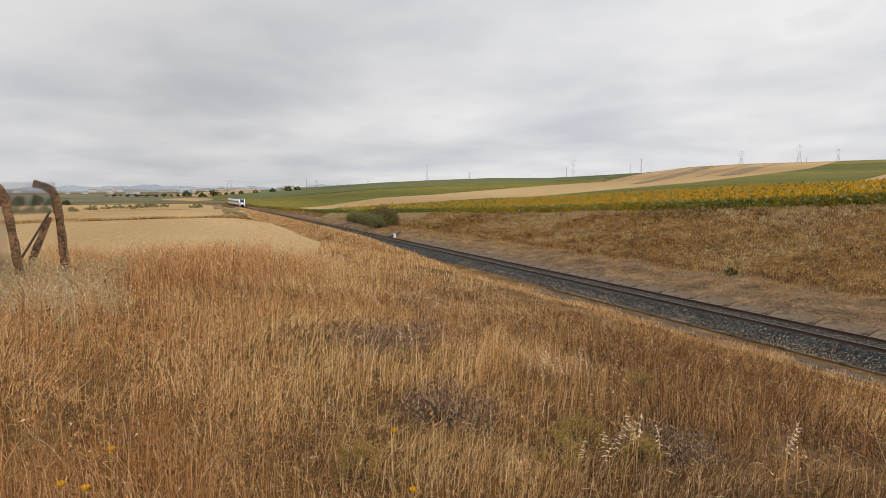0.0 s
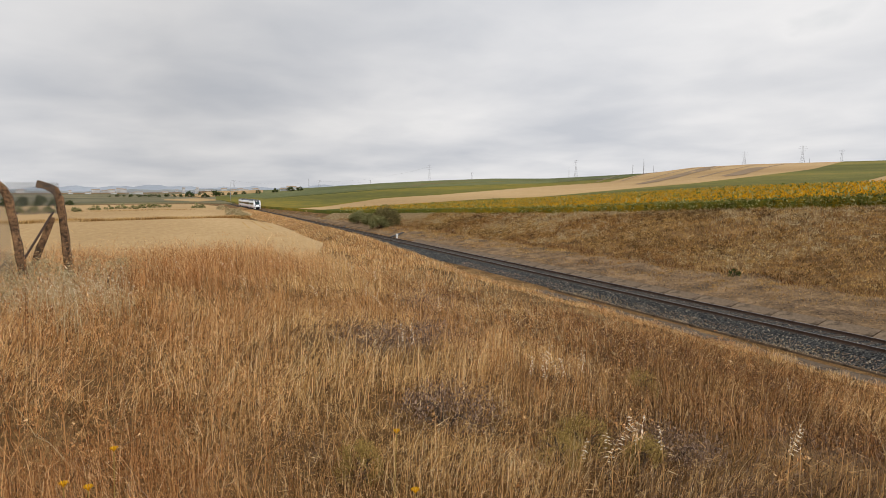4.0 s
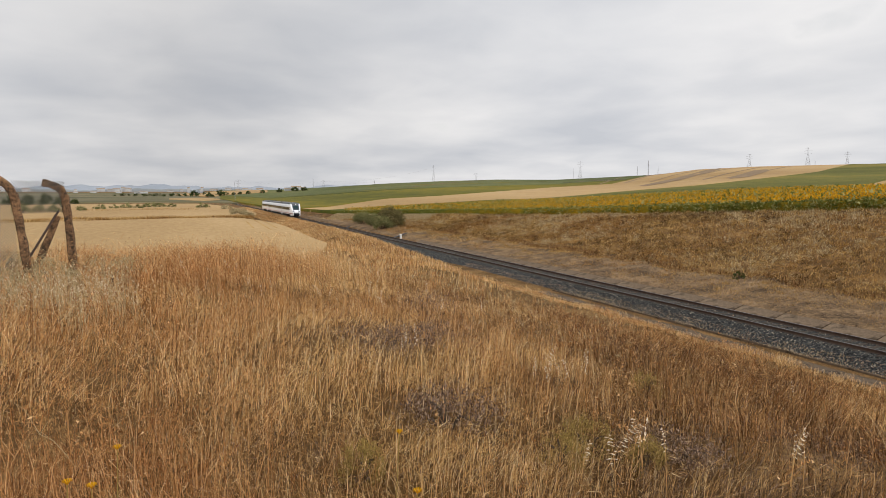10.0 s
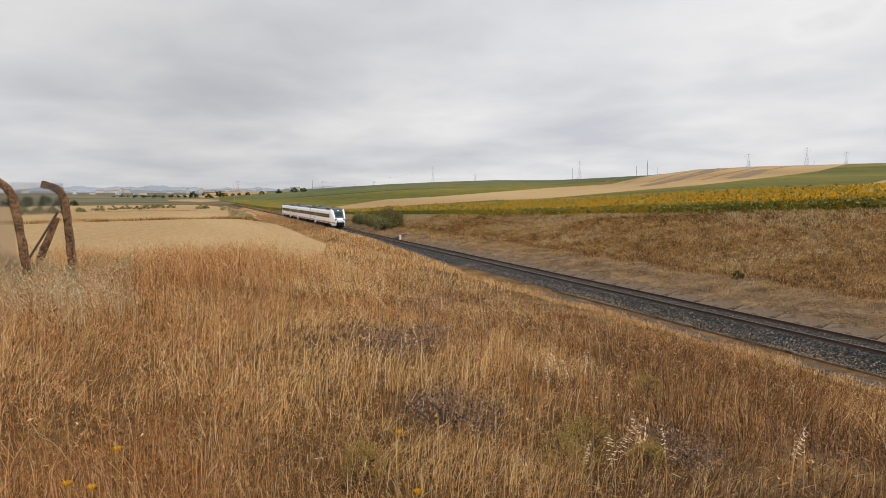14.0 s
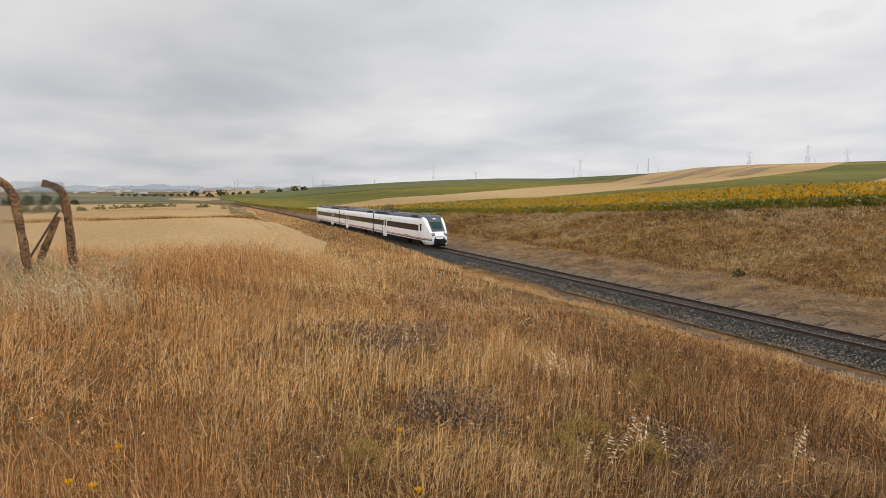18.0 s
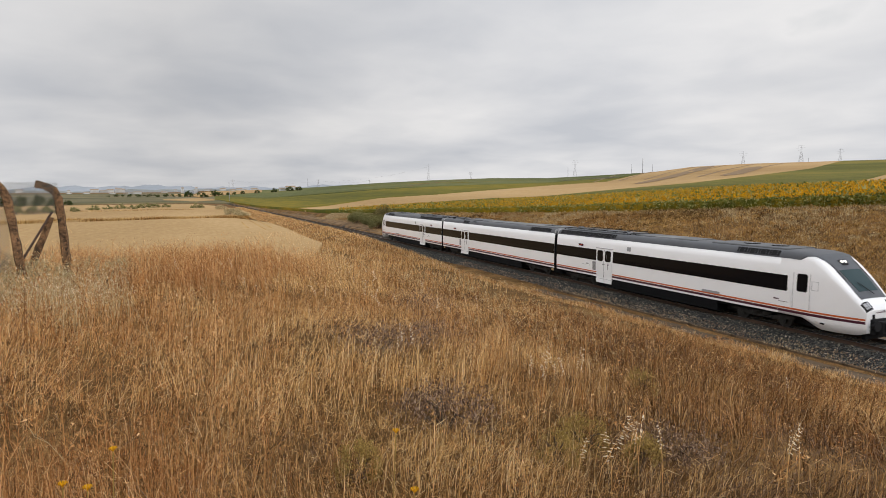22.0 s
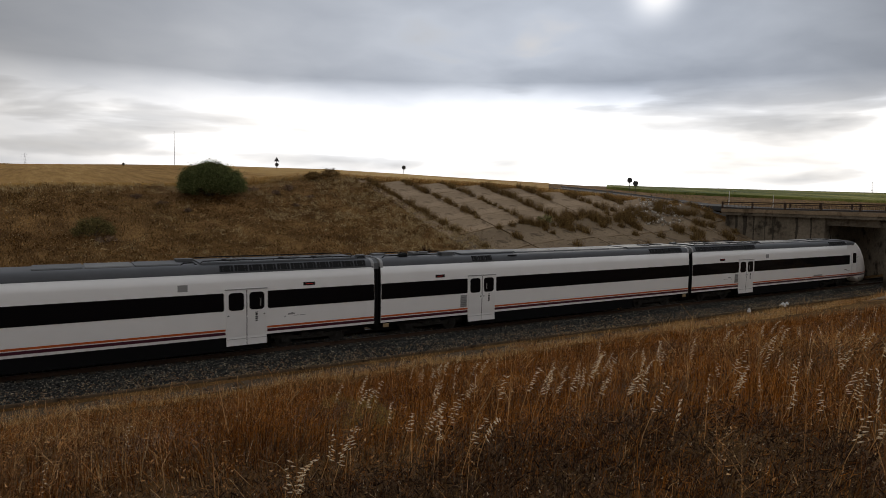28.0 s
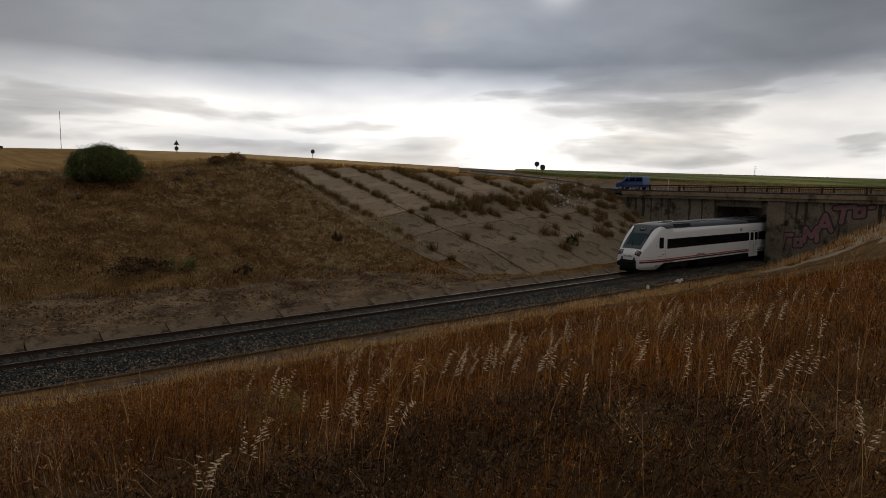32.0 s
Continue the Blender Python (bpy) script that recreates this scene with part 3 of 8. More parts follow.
def field(name, az, low, high, mat, lift, label, over=0.0, n=14, step=0.5):
    """A crop from the elevation low to high (lists over the azimuths az, or None for the near edge or crest)."""
    az = [q + 0.5 for q in az]
    a = np.linspace(min(az), max(az), int((max(az) - min(az)) / step) + 2)
    order = np.argsort(az)
    pick = lambda q: np.interp(a, np.array(az)[order], np.array(q, float)[order])
    ra = np.interp(a, AZ_T, R0_T) * 1.004 if low is None else range_at(a, pick(low))
    rb = np.interp(a, SKY_A, SKY_R) * 1.02 if high is None else range_at(a, pick(high))
    k = np.linspace(0, 1, n)[:, None]
    r = ra[None] * (np.maximum(rb, ra * 1.001) / ra)[None] ** k
    x, y = -r * np.sin(np.radians(a))[None], r * np.cos(np.radians(a))[None]
    z = ground(x, y) + lift
    v = np.stack([x, y, z], -1)
    # the crop's cut side along its near edge
    skirt = v[:1].copy()
    skirt[..., 2] -= lift + 0.3
    v = np.concatenate([skirt, v]).reshape(-1, 3)
    m, nx = n + 1, len(a)
    i = (np.arange(m - 1)[:, None] * nx + np.arange(nx - 1)[None]).ravel()
    ob = from_arrays(name, v, np.stack([i, i + nx, i + nx + 1, i + 1], -1), mat, True)
    return tagged(ob, label, "field", kind="structure")

A1 = [86.0, 81.8, 76.8, 71.8, 66.9, 61.8, 56.7, 51.8, 49.0, 44.9, 40.6, 36.2, 34.1]
F_SUN = [-0.95, -1.85, -1.85, -1.54, -1.28, -0.97, -0.64, -0.18, 0.06, 0.38, 0.88, 1.44, 2.0]
F_PALE = [-0.88, -1.68, -1.40, -0.68, -0.42, -0.03, 0.36, 0.64, 1.30, 1.83, 2.0, 2.05, 2.05]
F_YG = [-0.30, -0.60, -0.26, 0.12, 0.34, 0.5, 0.62, 0.93, 1.30]
F_TOP = F_SUN[:6] + [-0.85, -0.60, -0.48, -0.28, -0.15, -0.06, -0.02, 0.40, 0.70, 0.98, 1.18, 1.45, 1.72, 1.84]
field("sunflower_field", [86.0, 81.8, 76.8, 71.8, 66.9, 61.8, 56.7, 51.8, 49.0, 44.9, 40.6, 36.2, 33.3, 28.5, 23.9, 19.6, 15.6, 11.8, 9.4, 8.2], [-9, -9, -9, -9, -9, -9, -9, -9, -9, -9, -9, -9, -9, -9, -9, -9, -0.9, 0.1, 0.7, 1.7],
      F_TOP, M_SUNFLOWER, 1.0, "blooming sunflower field, yellow heads over green leaves")
field("green_field", [61.8, 56.7, 51.8, 49.0, 44.9, 40.6, 36.2, 34.1, 33.3, 30, 28.5, 26.7], [-0.97, -0.85, -0.60, -0.48, -0.28, -0.15, -0.06, -0.02, 0.25, 1.26, 1.62, 2.0], F_SUN[5:12] + [2.05, 2.03, 2.04, 2.04, 2.03], M_GREENCROP, 0.6, "dark green crop on a hillside")
field("pale_field", A1[:8], F_SUN[:8], F_PALE[:8], M_WHEAT, 0.5, "strip of pale ripe wheat")
field("wheat_hill", A1[7:], F_SUN[7:], F_PALE[7:], M_WHEAT, 0.5, "ripe wheat on a rounded hill with tramlines")
field("far_sunflower_field", A1[:9], F_PALE[:9], F_YG, M_YELLOWGREEN, 0.5, "yellow-green sunflower strip far off")
field("green_hill", A1[:9], F_YG, None, M_HILLGREEN, 0.5, "green crop on a low far hill")
field("sandy_hill", [33.6, 33.3, 30, 28.5, 26.7, 23.9, 19.6, 15.6, 11.8, 9.4, 7.5], [0.11, 0.13, 0.32, 0.40, 0.52, 0.70, 0.98, 1.18, 1.45, 1.75, 1.95], [0.12, 0.25, 1.26, 1.62, 2.1, 2.5, 2.8, 2.8, 2.65, 2.4, 2.1], M_WHEAT, 0.5, "ripe wheat on a rounded hilltop")
field("stubble_field", [8.2, 6, 4, 0, -4, -8.6, -13, -18, -24, -30, -36, -42], None, None, M_STUBBLE, 0.15, "golden stubble field with straw rows")
field("far_green_field", [-47, -51, -58, -67, -75.4, -85], [1.0, 0.7, 0.45, 0.2, 0.0, 0.0], None, M_FARGREEN, 0.5, "low green field behind the road")


def plain_sheet(name, ring, mat, lift, label, n=40):
    """A field on the low plain, between two lines of (azimuth, near range, far range)."""
    a = np.linspace(ring[0][0], ring[-1][0], n)
    az, lo, hi = zip(*ring)
    order = np.argsort(az)
    pick = lambda q: np.interp(a, np.array(az)[order], np.array(q, float)[order])
    k = np.linspace(0, 1, 12)[:, None]
    ra, rb = pick(lo), pick(hi)
    r = ra[None] * (rb / ra)[None] ** k
    x, y = -r * np.sin(np.radians(a))[None], r * np.cos(np.radians(a))[None]
    v = np.stack([x, y, ground(x, y) + lift], -1)
    skirt = v[:1].copy()
    skirt[..., 2] -= lift + 0.3
    v = np.concatenate([skirt, v]).reshape(-1, 3)
    i = (np.arange(12)[:, None] * n + np.arange(n - 1)[None]).ravel()
    return tagged(from_arrays(name, v, np.stack([i, i + 1, i + n + 1, i + n], -1), mat, True), label, "field", kind="structure")


plain_sheet("near_wheat_field", [(77.6, 98, 102), (78.6, 70, 112), (79.4, 60, 122), (80.3, 60, 138), (82, 60, 170), (85, 60, 205), (88, 60, 210), (92, 60, 205), (98, 60, 200), (112, 60, 190)], M_WHEAT, 0.5, "ripe golden wheat field below the bank")
plain_sheet("second_wheat_field", [(83.6, 225, 250), (85.5, 225, 330), (88, 218, 420), (92, 214, 430), (98, 210, 430), (112, 200, 400)], M_WHEAT, 0.5, "pale wheat strip behind a field edge")
plain_sheet("scrub_plain", [(84.8, 420, 1500), (88, 470, 1800), (92, 480, 1800), (98, 470, 1800), (112, 460, 1800)], M_SCRUB, 0.4, "dull scrubland with pale patches")
plain_sheet("pale_rise", [(82.6, 1000, 1500), (85, 900, 1550), (88.2, 880, 1500), (90, 1000, 1200)], M_WHEAT, 1.2, "pale wheat on a low rise far off")
plain_sheet("pale_patch", [(86.5, 560, 640), (88, 520, 700), (90.5, 600, 660)], M_WHEAT, 0.7, "pale dry patch in the scrub")


def draped_strip(name, pts, width, mat, lift, label):
    """A narrow strip over the far land through (azimuth, elevation) points."""
    s = Shape()
    rings = []
    q = []
    for (a0, e0), (a1, e1) in zip(pts, pts[1:]):
        for k in range(6):
            q.append((a0 + (a1 - a0) * k / 6 + 0.5, e0 + (e1 - e0) * k / 6))
    q.append((pts[-1][0] + 0.5, pts[-1][1]))
    xy = []
    for a, e in q:
        r = float(range_at(a, e))
        xy.append(Vector((-r * math.sin(radians(a)), r * math.cos(radians(a)), 0)))
    for i, p in enumerate(xy):
        d = (xy[min(i + 1, len(xy) - 1)] - xy[max(i - 1, 0)]).normalized()
        n = Vector((-d.y, d.x, 0)) * (width / 2) * (0.25 if i in (0, len(xy) - 1) else 1.0)
        rings.append([(c.x, c.y, float(ground(c.x, c.y)) + lift) for c in (p + n, p - n)])
    s.loft(rings, False, False)
    return tagged(link(name, s, mat), label, "field track", kind="structure")


for pts, w in ((((43.2, 1.93), (46.1, 1.09), (49.0, 0.40)), 9.0), (((39.9, 1.72), (41.0, 1.32), (42.0, 1.01)), 8.0)):
    draped_strip("gully", pts, w, M_TRAMLINE, 0.62, "dark dry gully across the wheat hill")
for k in range(6):
    a = 38.0 + k * 2.1
    draped_strip("tramline", ((a, 1.98 - 0.03 * k), (a + 2.6, 1.45 - 0.05 * k), (a + 4.4, 0.95 - 0.07 * k)), 1.6, M_TRAMLINE, 0.6, "thin wheel track in the wheat")
for (xa, ya), (xb, yb) in (((-208, 21.2), (-138, 18.5)), ((-212, 23.4), (-144, 20.6)), ((-178, 17.4), (-146, 15.8))):
    s = Shape()
    s.loft([[(xa + (xb - xa) * k / 16, ya + (yb - ya) * k / 16 + o, float(ground(xa + (xb - xa) * k / 16, ya + (yb - ya) * k / 16)) + 0.56) for o in (-0.16, 0.16)] for k in range(17)], False, False)
    tagged(link("wheel_track", s, M_STUBBLE), "thin wheel track in the ripe wheat", "field track", kind="structure")
for pts, w in ((((82, -0.1), (76, 0.35), (70, 0.62), (64, 0.72)), 10.0), (((80, -0.45), (74, 0.05), (68, 0.42)), 8.0), (((66, 0.62), (61, 0.82), (57, 0.9)), 12.0)):
    draped_strip("yellow_band", pts, w, M_YELLOWGREEN, 0.6, "thin yellow-green band over the green hill")
draped_strip("scrub_bank", ((51.0, 0.96), (53.4, 0.98), (55.6, 0.76)), 16.0, M_SCRUBBANK, 0.65, "dark scrubby bank on the far hill")
draped_strip("field_path", ((63.0, 1.0), (66.0, 0.8), (70.0, 0.35)), 5.0, M_PATH, 0.62, "pale path over the green hill")
# ---------------------------------------------------------------- railway


def along(name, profile, x0, x1, mat, n=60, label="", kind="structure", cat="", curve=True):
    """A strip of constant section (y, z) along the track."""
    s = Shape()
    xs = [x0 + (x1 - x0) * i / n for i in range(n + 1)]
    s.loft([[(x, float(track_y(x)) + y, z) for y, z in profile] for x in xs], True, True)
    return tagged(link(name, s, mat), label, cat or name, kind=kind)


TRACK_X0, TRACK_X1 = -470.0, 150.0
along("ballast_bed", [(-3.3, -0.75), (-3.0, -0.62), (-1.5, -0.18), (1.4, -0.18), (2.3, -0.55), (2.4, -0.75)], TRACK_X0, TRACK_X1, M_BALLAST, 120, "bed of grey crushed ballast", cat="ballast")
# earth shoulder that laps over the ballast where the line leaves the cutting
sh = Shape()
sh.loft([[(x, float(track_y(x)) + float(np.interp(x, [-470, -130, -100, -62, -56], [-1.75, -1.75, -2.3, -4.6, -5.0])) + dy, float(np.interp(x, [-100, -56], [-0.16, -0.45])) + dz) for dy, dz in ((0.5, -0.5), (0.25, -0.12), (0, 0), (-1.0, -0.12), (-3.2, -0.75), (-7.0, -1.7))] for x in np.linspace(-470, -56, 140)], False, False)
tagged(link("earth_shoulder", sh, M_EARTH, None, "", True), "earth shoulder with dry grass beside the ballast", "ground", kind="structure")
for side in (-1, 1):
    y = side * 0.87
    rail = along("rail", [(y - 0.07, -0.17), (y + 0.07, -0.17), (y + 0.07, -0.155), (y + 0.012, -0.13), (y + 0.012, -0.045), (y + 0.035, -0.03), (y + 0.035, -0.002), (y - 0.035, -0.002), (y - 0.035, -0.03), (y - 0.012, -0.045), (y - 0.012, -0.13), (y - 0.07, -0.155)],
                 TRACK_X0, TRACK_X1, M_RAIL, 40, "rusty steel running rail")
    s = Shape()
    s.loft([[(x, float(track_y(x)) + y + dy, z) for dy, z in ((-0.03, -0.004), (0.03, -0.004), (0.03, 0.003), (-0.03, 0.003))] for x in (TRACK_X0, TRACK_X1)])
    link("rail_head", s, M_RAILTOP, rail, "bright worn rail head")


def bare_strip(name, x0, x1, lift, mat, label):
    """Bare ground between the drain and the foot of the far slope, with ragged ends."""
    xs_ = np.linspace(x0, x1, int((x1 - x0) / 1.3))
    q = np.linspace(0, 1, 9)
    gx = np.repeat(xs_[None], 9, 0) + 0.0
    gx[:, 0] += 5 * np.sin(q * 9)
    gx[:, -1] += 4 * np.sin(q * 11 + 1)
    y0 = track_y(xs_) + 3.45
    y1 = np.minimum(track_y(xs_) + 10.4, edge_y(xs_) - 1.8) - smooth_step(24, 34, xs_) * 5.0 + 0.7 * np.sin(xs_ * 0.33) + 0.45 * np.sin(xs_ * 1.07 + 1)
    gy = y0[None] + (y1 - y0)[None] * q[:, None]
    v = np.stack([gx, gy, land(gx, gy) + lift], -1).reshape(-1, 3)
    n = len(xs_)
    i = (np.arange(8)[:, None] * n + np.arange(n - 1)[None]).ravel()
    tagged(from_arrays(name, v, np.stack([i, i + 1, i + n + 1, i + n], -1), mat, True), label, "ground", kind="structure")


bare_strip("sandy_strip", -330, -6, 0.05, M_PATH, "bare pale sandy strip beside the railway")
# the same bare strip continued in a darker tone to the east
bare_strip("dark_strip", -16, 33, 0.058, M_PATH_EAST, "bare strip beside the railway in a darker tone")

# ---------------------------------------------------------------- the train
HALF = 36.8                     # half of its length
GAP = 11.9                      # middle of the gangways
# side wall: half width over height
WALL = [(0.80, 1.455), (0.95, 1.465), (1.5, 1.475), (2.2, 1.475), (2.8, 1.455), (3.2, 1.425), (3.60, 1.375)]
CROWN = [(3.60, 1.375), (3.77, 1.335), (3.90, 1.22), (3.97, 0.95), (4.0, 0.5), (4.01, 0.0)]


def half_width(z):
    return float(np.interp(z, [p[0] for p in WALL], [p[1] for p in WALL]))


def nose_top(d):
    """Height of the cab's front slope, d metres behind the tip."""
    return float(np.interp(d, [0, 0.10, 0.35, 1.0, 1.9, 2.45, 3.0, 3.8], [1.55, 1.75, 2.0, 2.66, 3.48, 3.87, 3.98, 4.01]))


def nose_width(d):
    return 1.0 - 0.32 * max(0.0, 1 - d / 2.9) ** 2


def nose_bottom(d):
    return float(np.interp(d, [0, 0.3, 1.2, 1.95, 2.4, 2.9], [0.52, 0.38, 0.34, 0.36, 0.56, 0.80]))


def cab_section(d, grow=0.0):
    """Half section of the cab, d metres behind the tip: side points, then the arched top; (half width, z)."""
    top, wf = nose_top(d), nose_width(d)
    h = 0.28 + 0.13 * float(smooth_step(1.0, 2.8, d))
    zs = top - h
    side = [(half_width(z) * wf + grow, z) for z in [0.80 + (zs - 0.80) * k / 8 for k in range(9)]]
    w0 = half_width(zs) * wf
    arch = [(w0 * w + (grow if w else 0), zs + h * z + grow) for z, w in ((0.2, 0.99), (0.42, 0.971), (0.62, 0.935), (0.78, 0.875), (0.90, 0.72), (0.96, 0.5), (0.99, 0.25), (1.0, 0.0))]
    return side, arch


def cab_patch(tip, side, rows, us, out, thick):
    """A thin plate on the front slope: rows of d, with the share of the half width at each point."""
    s = Shape()
    rings = []
    for d in rows:
        sd, ar = cab_section(d, 0.0)
        prof = [(w, z) for w, z in [sd[-1]] + ar][::-1]
        w0 = prof[-1][0]
        pts = [(side * u * w0, float(np.interp(abs(u) * w0, [p[0] for p in prof], [p[1] for p in prof]))) for u in us]
        rings.append([(tip - d + out * 0.7, y, z + out * 0.7) for y, z in pts] + [(tip - d + (out - thick) * 0.7, y, z + (out - thick) * 0.7) for y, z in reversed(pts)])
    return s.loft(rings)


def shell(x0, x1, prof, mat, name, parent, label="", joined=False):
    s = Shape()
    ring = [(-w, z) for z, w in prof] + [(w, z) for z, w in reversed(prof)]
    if prof[-1][1] == 0.0:
        ring = [(-w, z) for z, w in prof] + [(w, z) for z, w in reversed(prof[:-1])]
    cuts = [x0, x0 + 0.04, x0 + 0.09] + [x0 + (x1 - x0) * i / 10 for i in range(1, 10)] + [x1 - 0.09, x1 - 0.04, x1]
    rings = []
    for i, x in enumerate(cuts):
        k = 0.985 if i == 0 or (i == len(cuts) - 1 and not joined) else 1.0
        rings.append([(x, y * k, z) for y, z in ring])
    s.loft(rings, False, False)
    for r in (rings[0], rings[-1]):
        s.add(r, [tuple(range(len(r)))])
    return link(name, s, mat, parent, label, True)


def side_panel(x0, x1, z0, z1, out, mat, name, parent, sides=(-1, 1), label="", round_=0.0, thick=0.02):
    """A panel that follows the side wall, out metres proud of it; one object for each side."""
    for side in sides:
        s = Shape()
        zs = [z0, z1] if z1 - z0 < 0.3 else [z0 + (z1 - z0) * i / 6 for i in range(7)]
        rings = []
        xs_ = [x0, x0 + round_, x1 - round_, x1] if round_ else [x0, x1]
        for j, x in enumerate(xs_):
            inset = round_ if round_ and j in (0, len(xs_) - 1) else 0.0
            zz = [min(max(z, z0 + inset), z1 - inset) for z in zs]
            outer = [(x, side * (half_width(z) + out), z) for z in zz]
            inner = [(x, side * (half_width(z) + out - thick), z) for z in reversed(zz)]
            rings.append(outer + inner)
        link(name, s.loft(rings), mat, parent, label)


def door_leaf(x, w, parent, side, mark):
    s = Shape()
    zs = [0.42, 0.8, 1.2, 1.6, 2.0, 2.4, 2.86]
    hw = lambda z: half_width(max(z, 0.8)) + 0.03 + (0.05 if z < 0.6 else 0)
    rings = [[(xx, side * hw(z), z) for z in zs] + [(xx, side * (hw(z) - 0.06), z) for z in reversed(zs)] for xx in (x, x + w)]
    leaf = link("door", s.loft(rings), M_DOORWHITE, parent, "white plug door leaf")
    # window of the leaf
    x0, x1, z0, z1, c = x + 0.10, x + w - 0.10, 1.97, 2.75, 0.15
    ring = [(cx + c * math.cos(a + k * math.pi / 8), cz + c * math.sin(a + k * math.pi / 8)) for cx, cz, a in ((x0 + c, z0 + c, math.pi), (x1 - c, z0 + c, 1.5 * math.pi), (x1 - c, z1 - c, 0.0), (x0 + c, z1 - c, 0.5 * math.pi)) for k in range(5)]
    g = Shape()
    g.loft([[(px, side * (half_width(pz) + o), pz) for px, pz in ring] for o in (0.02, 0.038)])
    link("door_window", g, M_GLASS, leaf)
    # upright bars of writing on the second leaf, and a grab bar behind its pane
    if mark:
        for n, (z0, z1) in enumerate(((1.44, 1.50), (1.52, 1.60), (1.62, 1.68), (1.70, 1.80), (1.82, 1.86))):
            h = Shape()
            y = side * (half_width(1.65) + 0.034)
            h.box(x + w * 0.46, x + w * 0.58, y - 0.004, y + 0.004, z0, z1)
            link("door_label", h, M_SIGN, leaf)
        gb = Shape()
        y = side * (half_width(2.3) + 0.042)
        gb.box(x + w * 0.30, x + w * 0.34, y - 0.004, y + 0.004, 2.12, 2.46)
        link("grab_bar", gb, M_GREYPANEL, leaf)
    bt = Shape()
    bt.disc((x + (w * 0.12 if mark else w * 0.9), side * (half_width(1.75) + 0.034), 1.75), (0, 1, 0), 0.035, 0.02, 10)
    link("door_button", bt, M_SIGN, leaf)
    sl = Shape()
    y = side * (half_width(0.8) + 0.072)
    sl.box(x + 0.01, x + w - 0.01, y - 0.006, y + 0.006, 0.70, 0.715)
    link("step_line", sl, M_GREYPANEL, leaf)


def bogie(x, parent):
    s = Shape()
    for side in (-1, 1):
        s.loft([[(x + dx, side * 0.98, z0), (x + dx, side * 1.12, z0), (x + dx, side * 1.12, z1), (x + dx, side * 0.98, z1)] for dx, z0, z1 in
                [(-1.95, 0.5, 0.66), (-1.3, 0.45, 0.66), (-0.75, 0.34, 0.52), (0.75, 0.34, 0.52), (1.3, 0.45, 0.66), (1.95, 0.5, 0.66)]])
        s.tube([(x - 0.9, side * 1.18, 0.62), (x - 0.1, side * 1.2, 0.62), (x + 0.25, side * 1.2, 0.42), (x + 0.7, side * 1.18, 0.42)], 0.04, 6)
        s.disc((x - 0.35, side * 1.05, 0.66), (0, 0, 1), 0.24, 0.34, 10)
        s.disc((x + 0.35, side * 1.05, 0.66), (0, 0, 1), 0.24, 0.34, 10)
    s.box(x - 0.4, x + 0.4, -1.0, 1.0, 0.4, 0.62)
    frame_ = link("bogie", s, M_BOGIE, parent, "black steel bogie")
    for dx in (-1.3, 1.3):
        for side in (-1, 1):
            w = Shape()
            w.disc((x + dx, side * 0.87, 0.43), (0, 1, 0), 0.43, 0.13, 24)
            w.disc((x + dx, side * 0.98, 0.43), (0, 1, 0), 0.16, 0.16, 12)
            link("wheel", w, M_BOGIE, frame_)
            b = Shape()
            b.box(x + dx - 0.2, x + dx + 0.2, min(side * 1.0, side * 1.16), max(side * 1.0, side * 1.16), 0.28, 0.56, 0.04)
            b.disc((x + dx, side * 1.17, 0.43), (0, 1, 0), 0.1, 0.04, 10)
            link("axle_box", b, M_BOGIE, frame_)


def grille(x0, x1, parent, n=0):
    """A dark louvred vent in the roof's shoulder, both sides."""
    for side in (-1, 1):
        s = Shape()
        k = max(3, int((x1 - x0) / 0.62))
        for i in range(k):
            a, b = x0 + (x1 - x0) * i / k + 0.03, x0 + (x1 - x0) * (i + 1) / k - 0.03
            s.add([(a, side * 1.400, 3.69), (b, side * 1.400, 3.69), (b, side * 1.255, 3.945), (a, side * 1.255, 3.945),
                   (a, side * 1.28, 3.66), (b, side * 1.28, 3.66), (b, side * 1.16, 3.85), (a, side * 1.16, 3.85)],
                  [(0, 1, 2, 3), (7, 6, 5, 4), (0, 4, 5, 1), (1, 5, 6, 2), (2, 6, 7, 3), (3, 7, 4, 0)])
        g = link("roof_grille", s, M_BLACK, parent)
        f = Shape()
        for i in range(k * 2):
            a = x0 + (x1 - x0) * (i + 0.5) / (k * 2)
            f.tube([(a, side * 1.403, 3.70), (a, side * 1.260, 3.94)], 0.008, 4)
        link("louvre", f, M_ROOF, g)["kind"] = "stuff"


def roof_box(x0, x1, w, z1, parent, mat, name="roof_unit"):
    s = Shape()
    s.loft([[(x, -w * k, 3.86), (x, w * k, 3.86), (x, w * k * 0.98, z1 - 0.04), (x, w * k * 0.9, z1), (x, -w * k * 0.9, z1), (x, -w * k * 0.98, z1 - 0.04)] for x, k in
            ((x0, 0.96), (x0 + 0.05, 1.0), (x1 - 0.05, 1.0), (x1, 0.96))])
    return link(name, s, mat, parent)


def fan(x, y, z, r, parent):
    s = Shape()
    s.tube([(x, y, z), (x, y, z + 0.05)], r, 20)
    f = link("roof_fan", s, M_BLACK, parent)
    k = Shape()
    for i in range(4):
        a = i * math.pi / 4
        k.tube([(x - r * math.cos(a), y - r * math.sin(a), z + 0.06), (x + r * math.cos(a), y + r * math.sin(a), z + 0.06)], 0.012, 4)
    link("fan_guard", k, M_GREYPANEL, f)


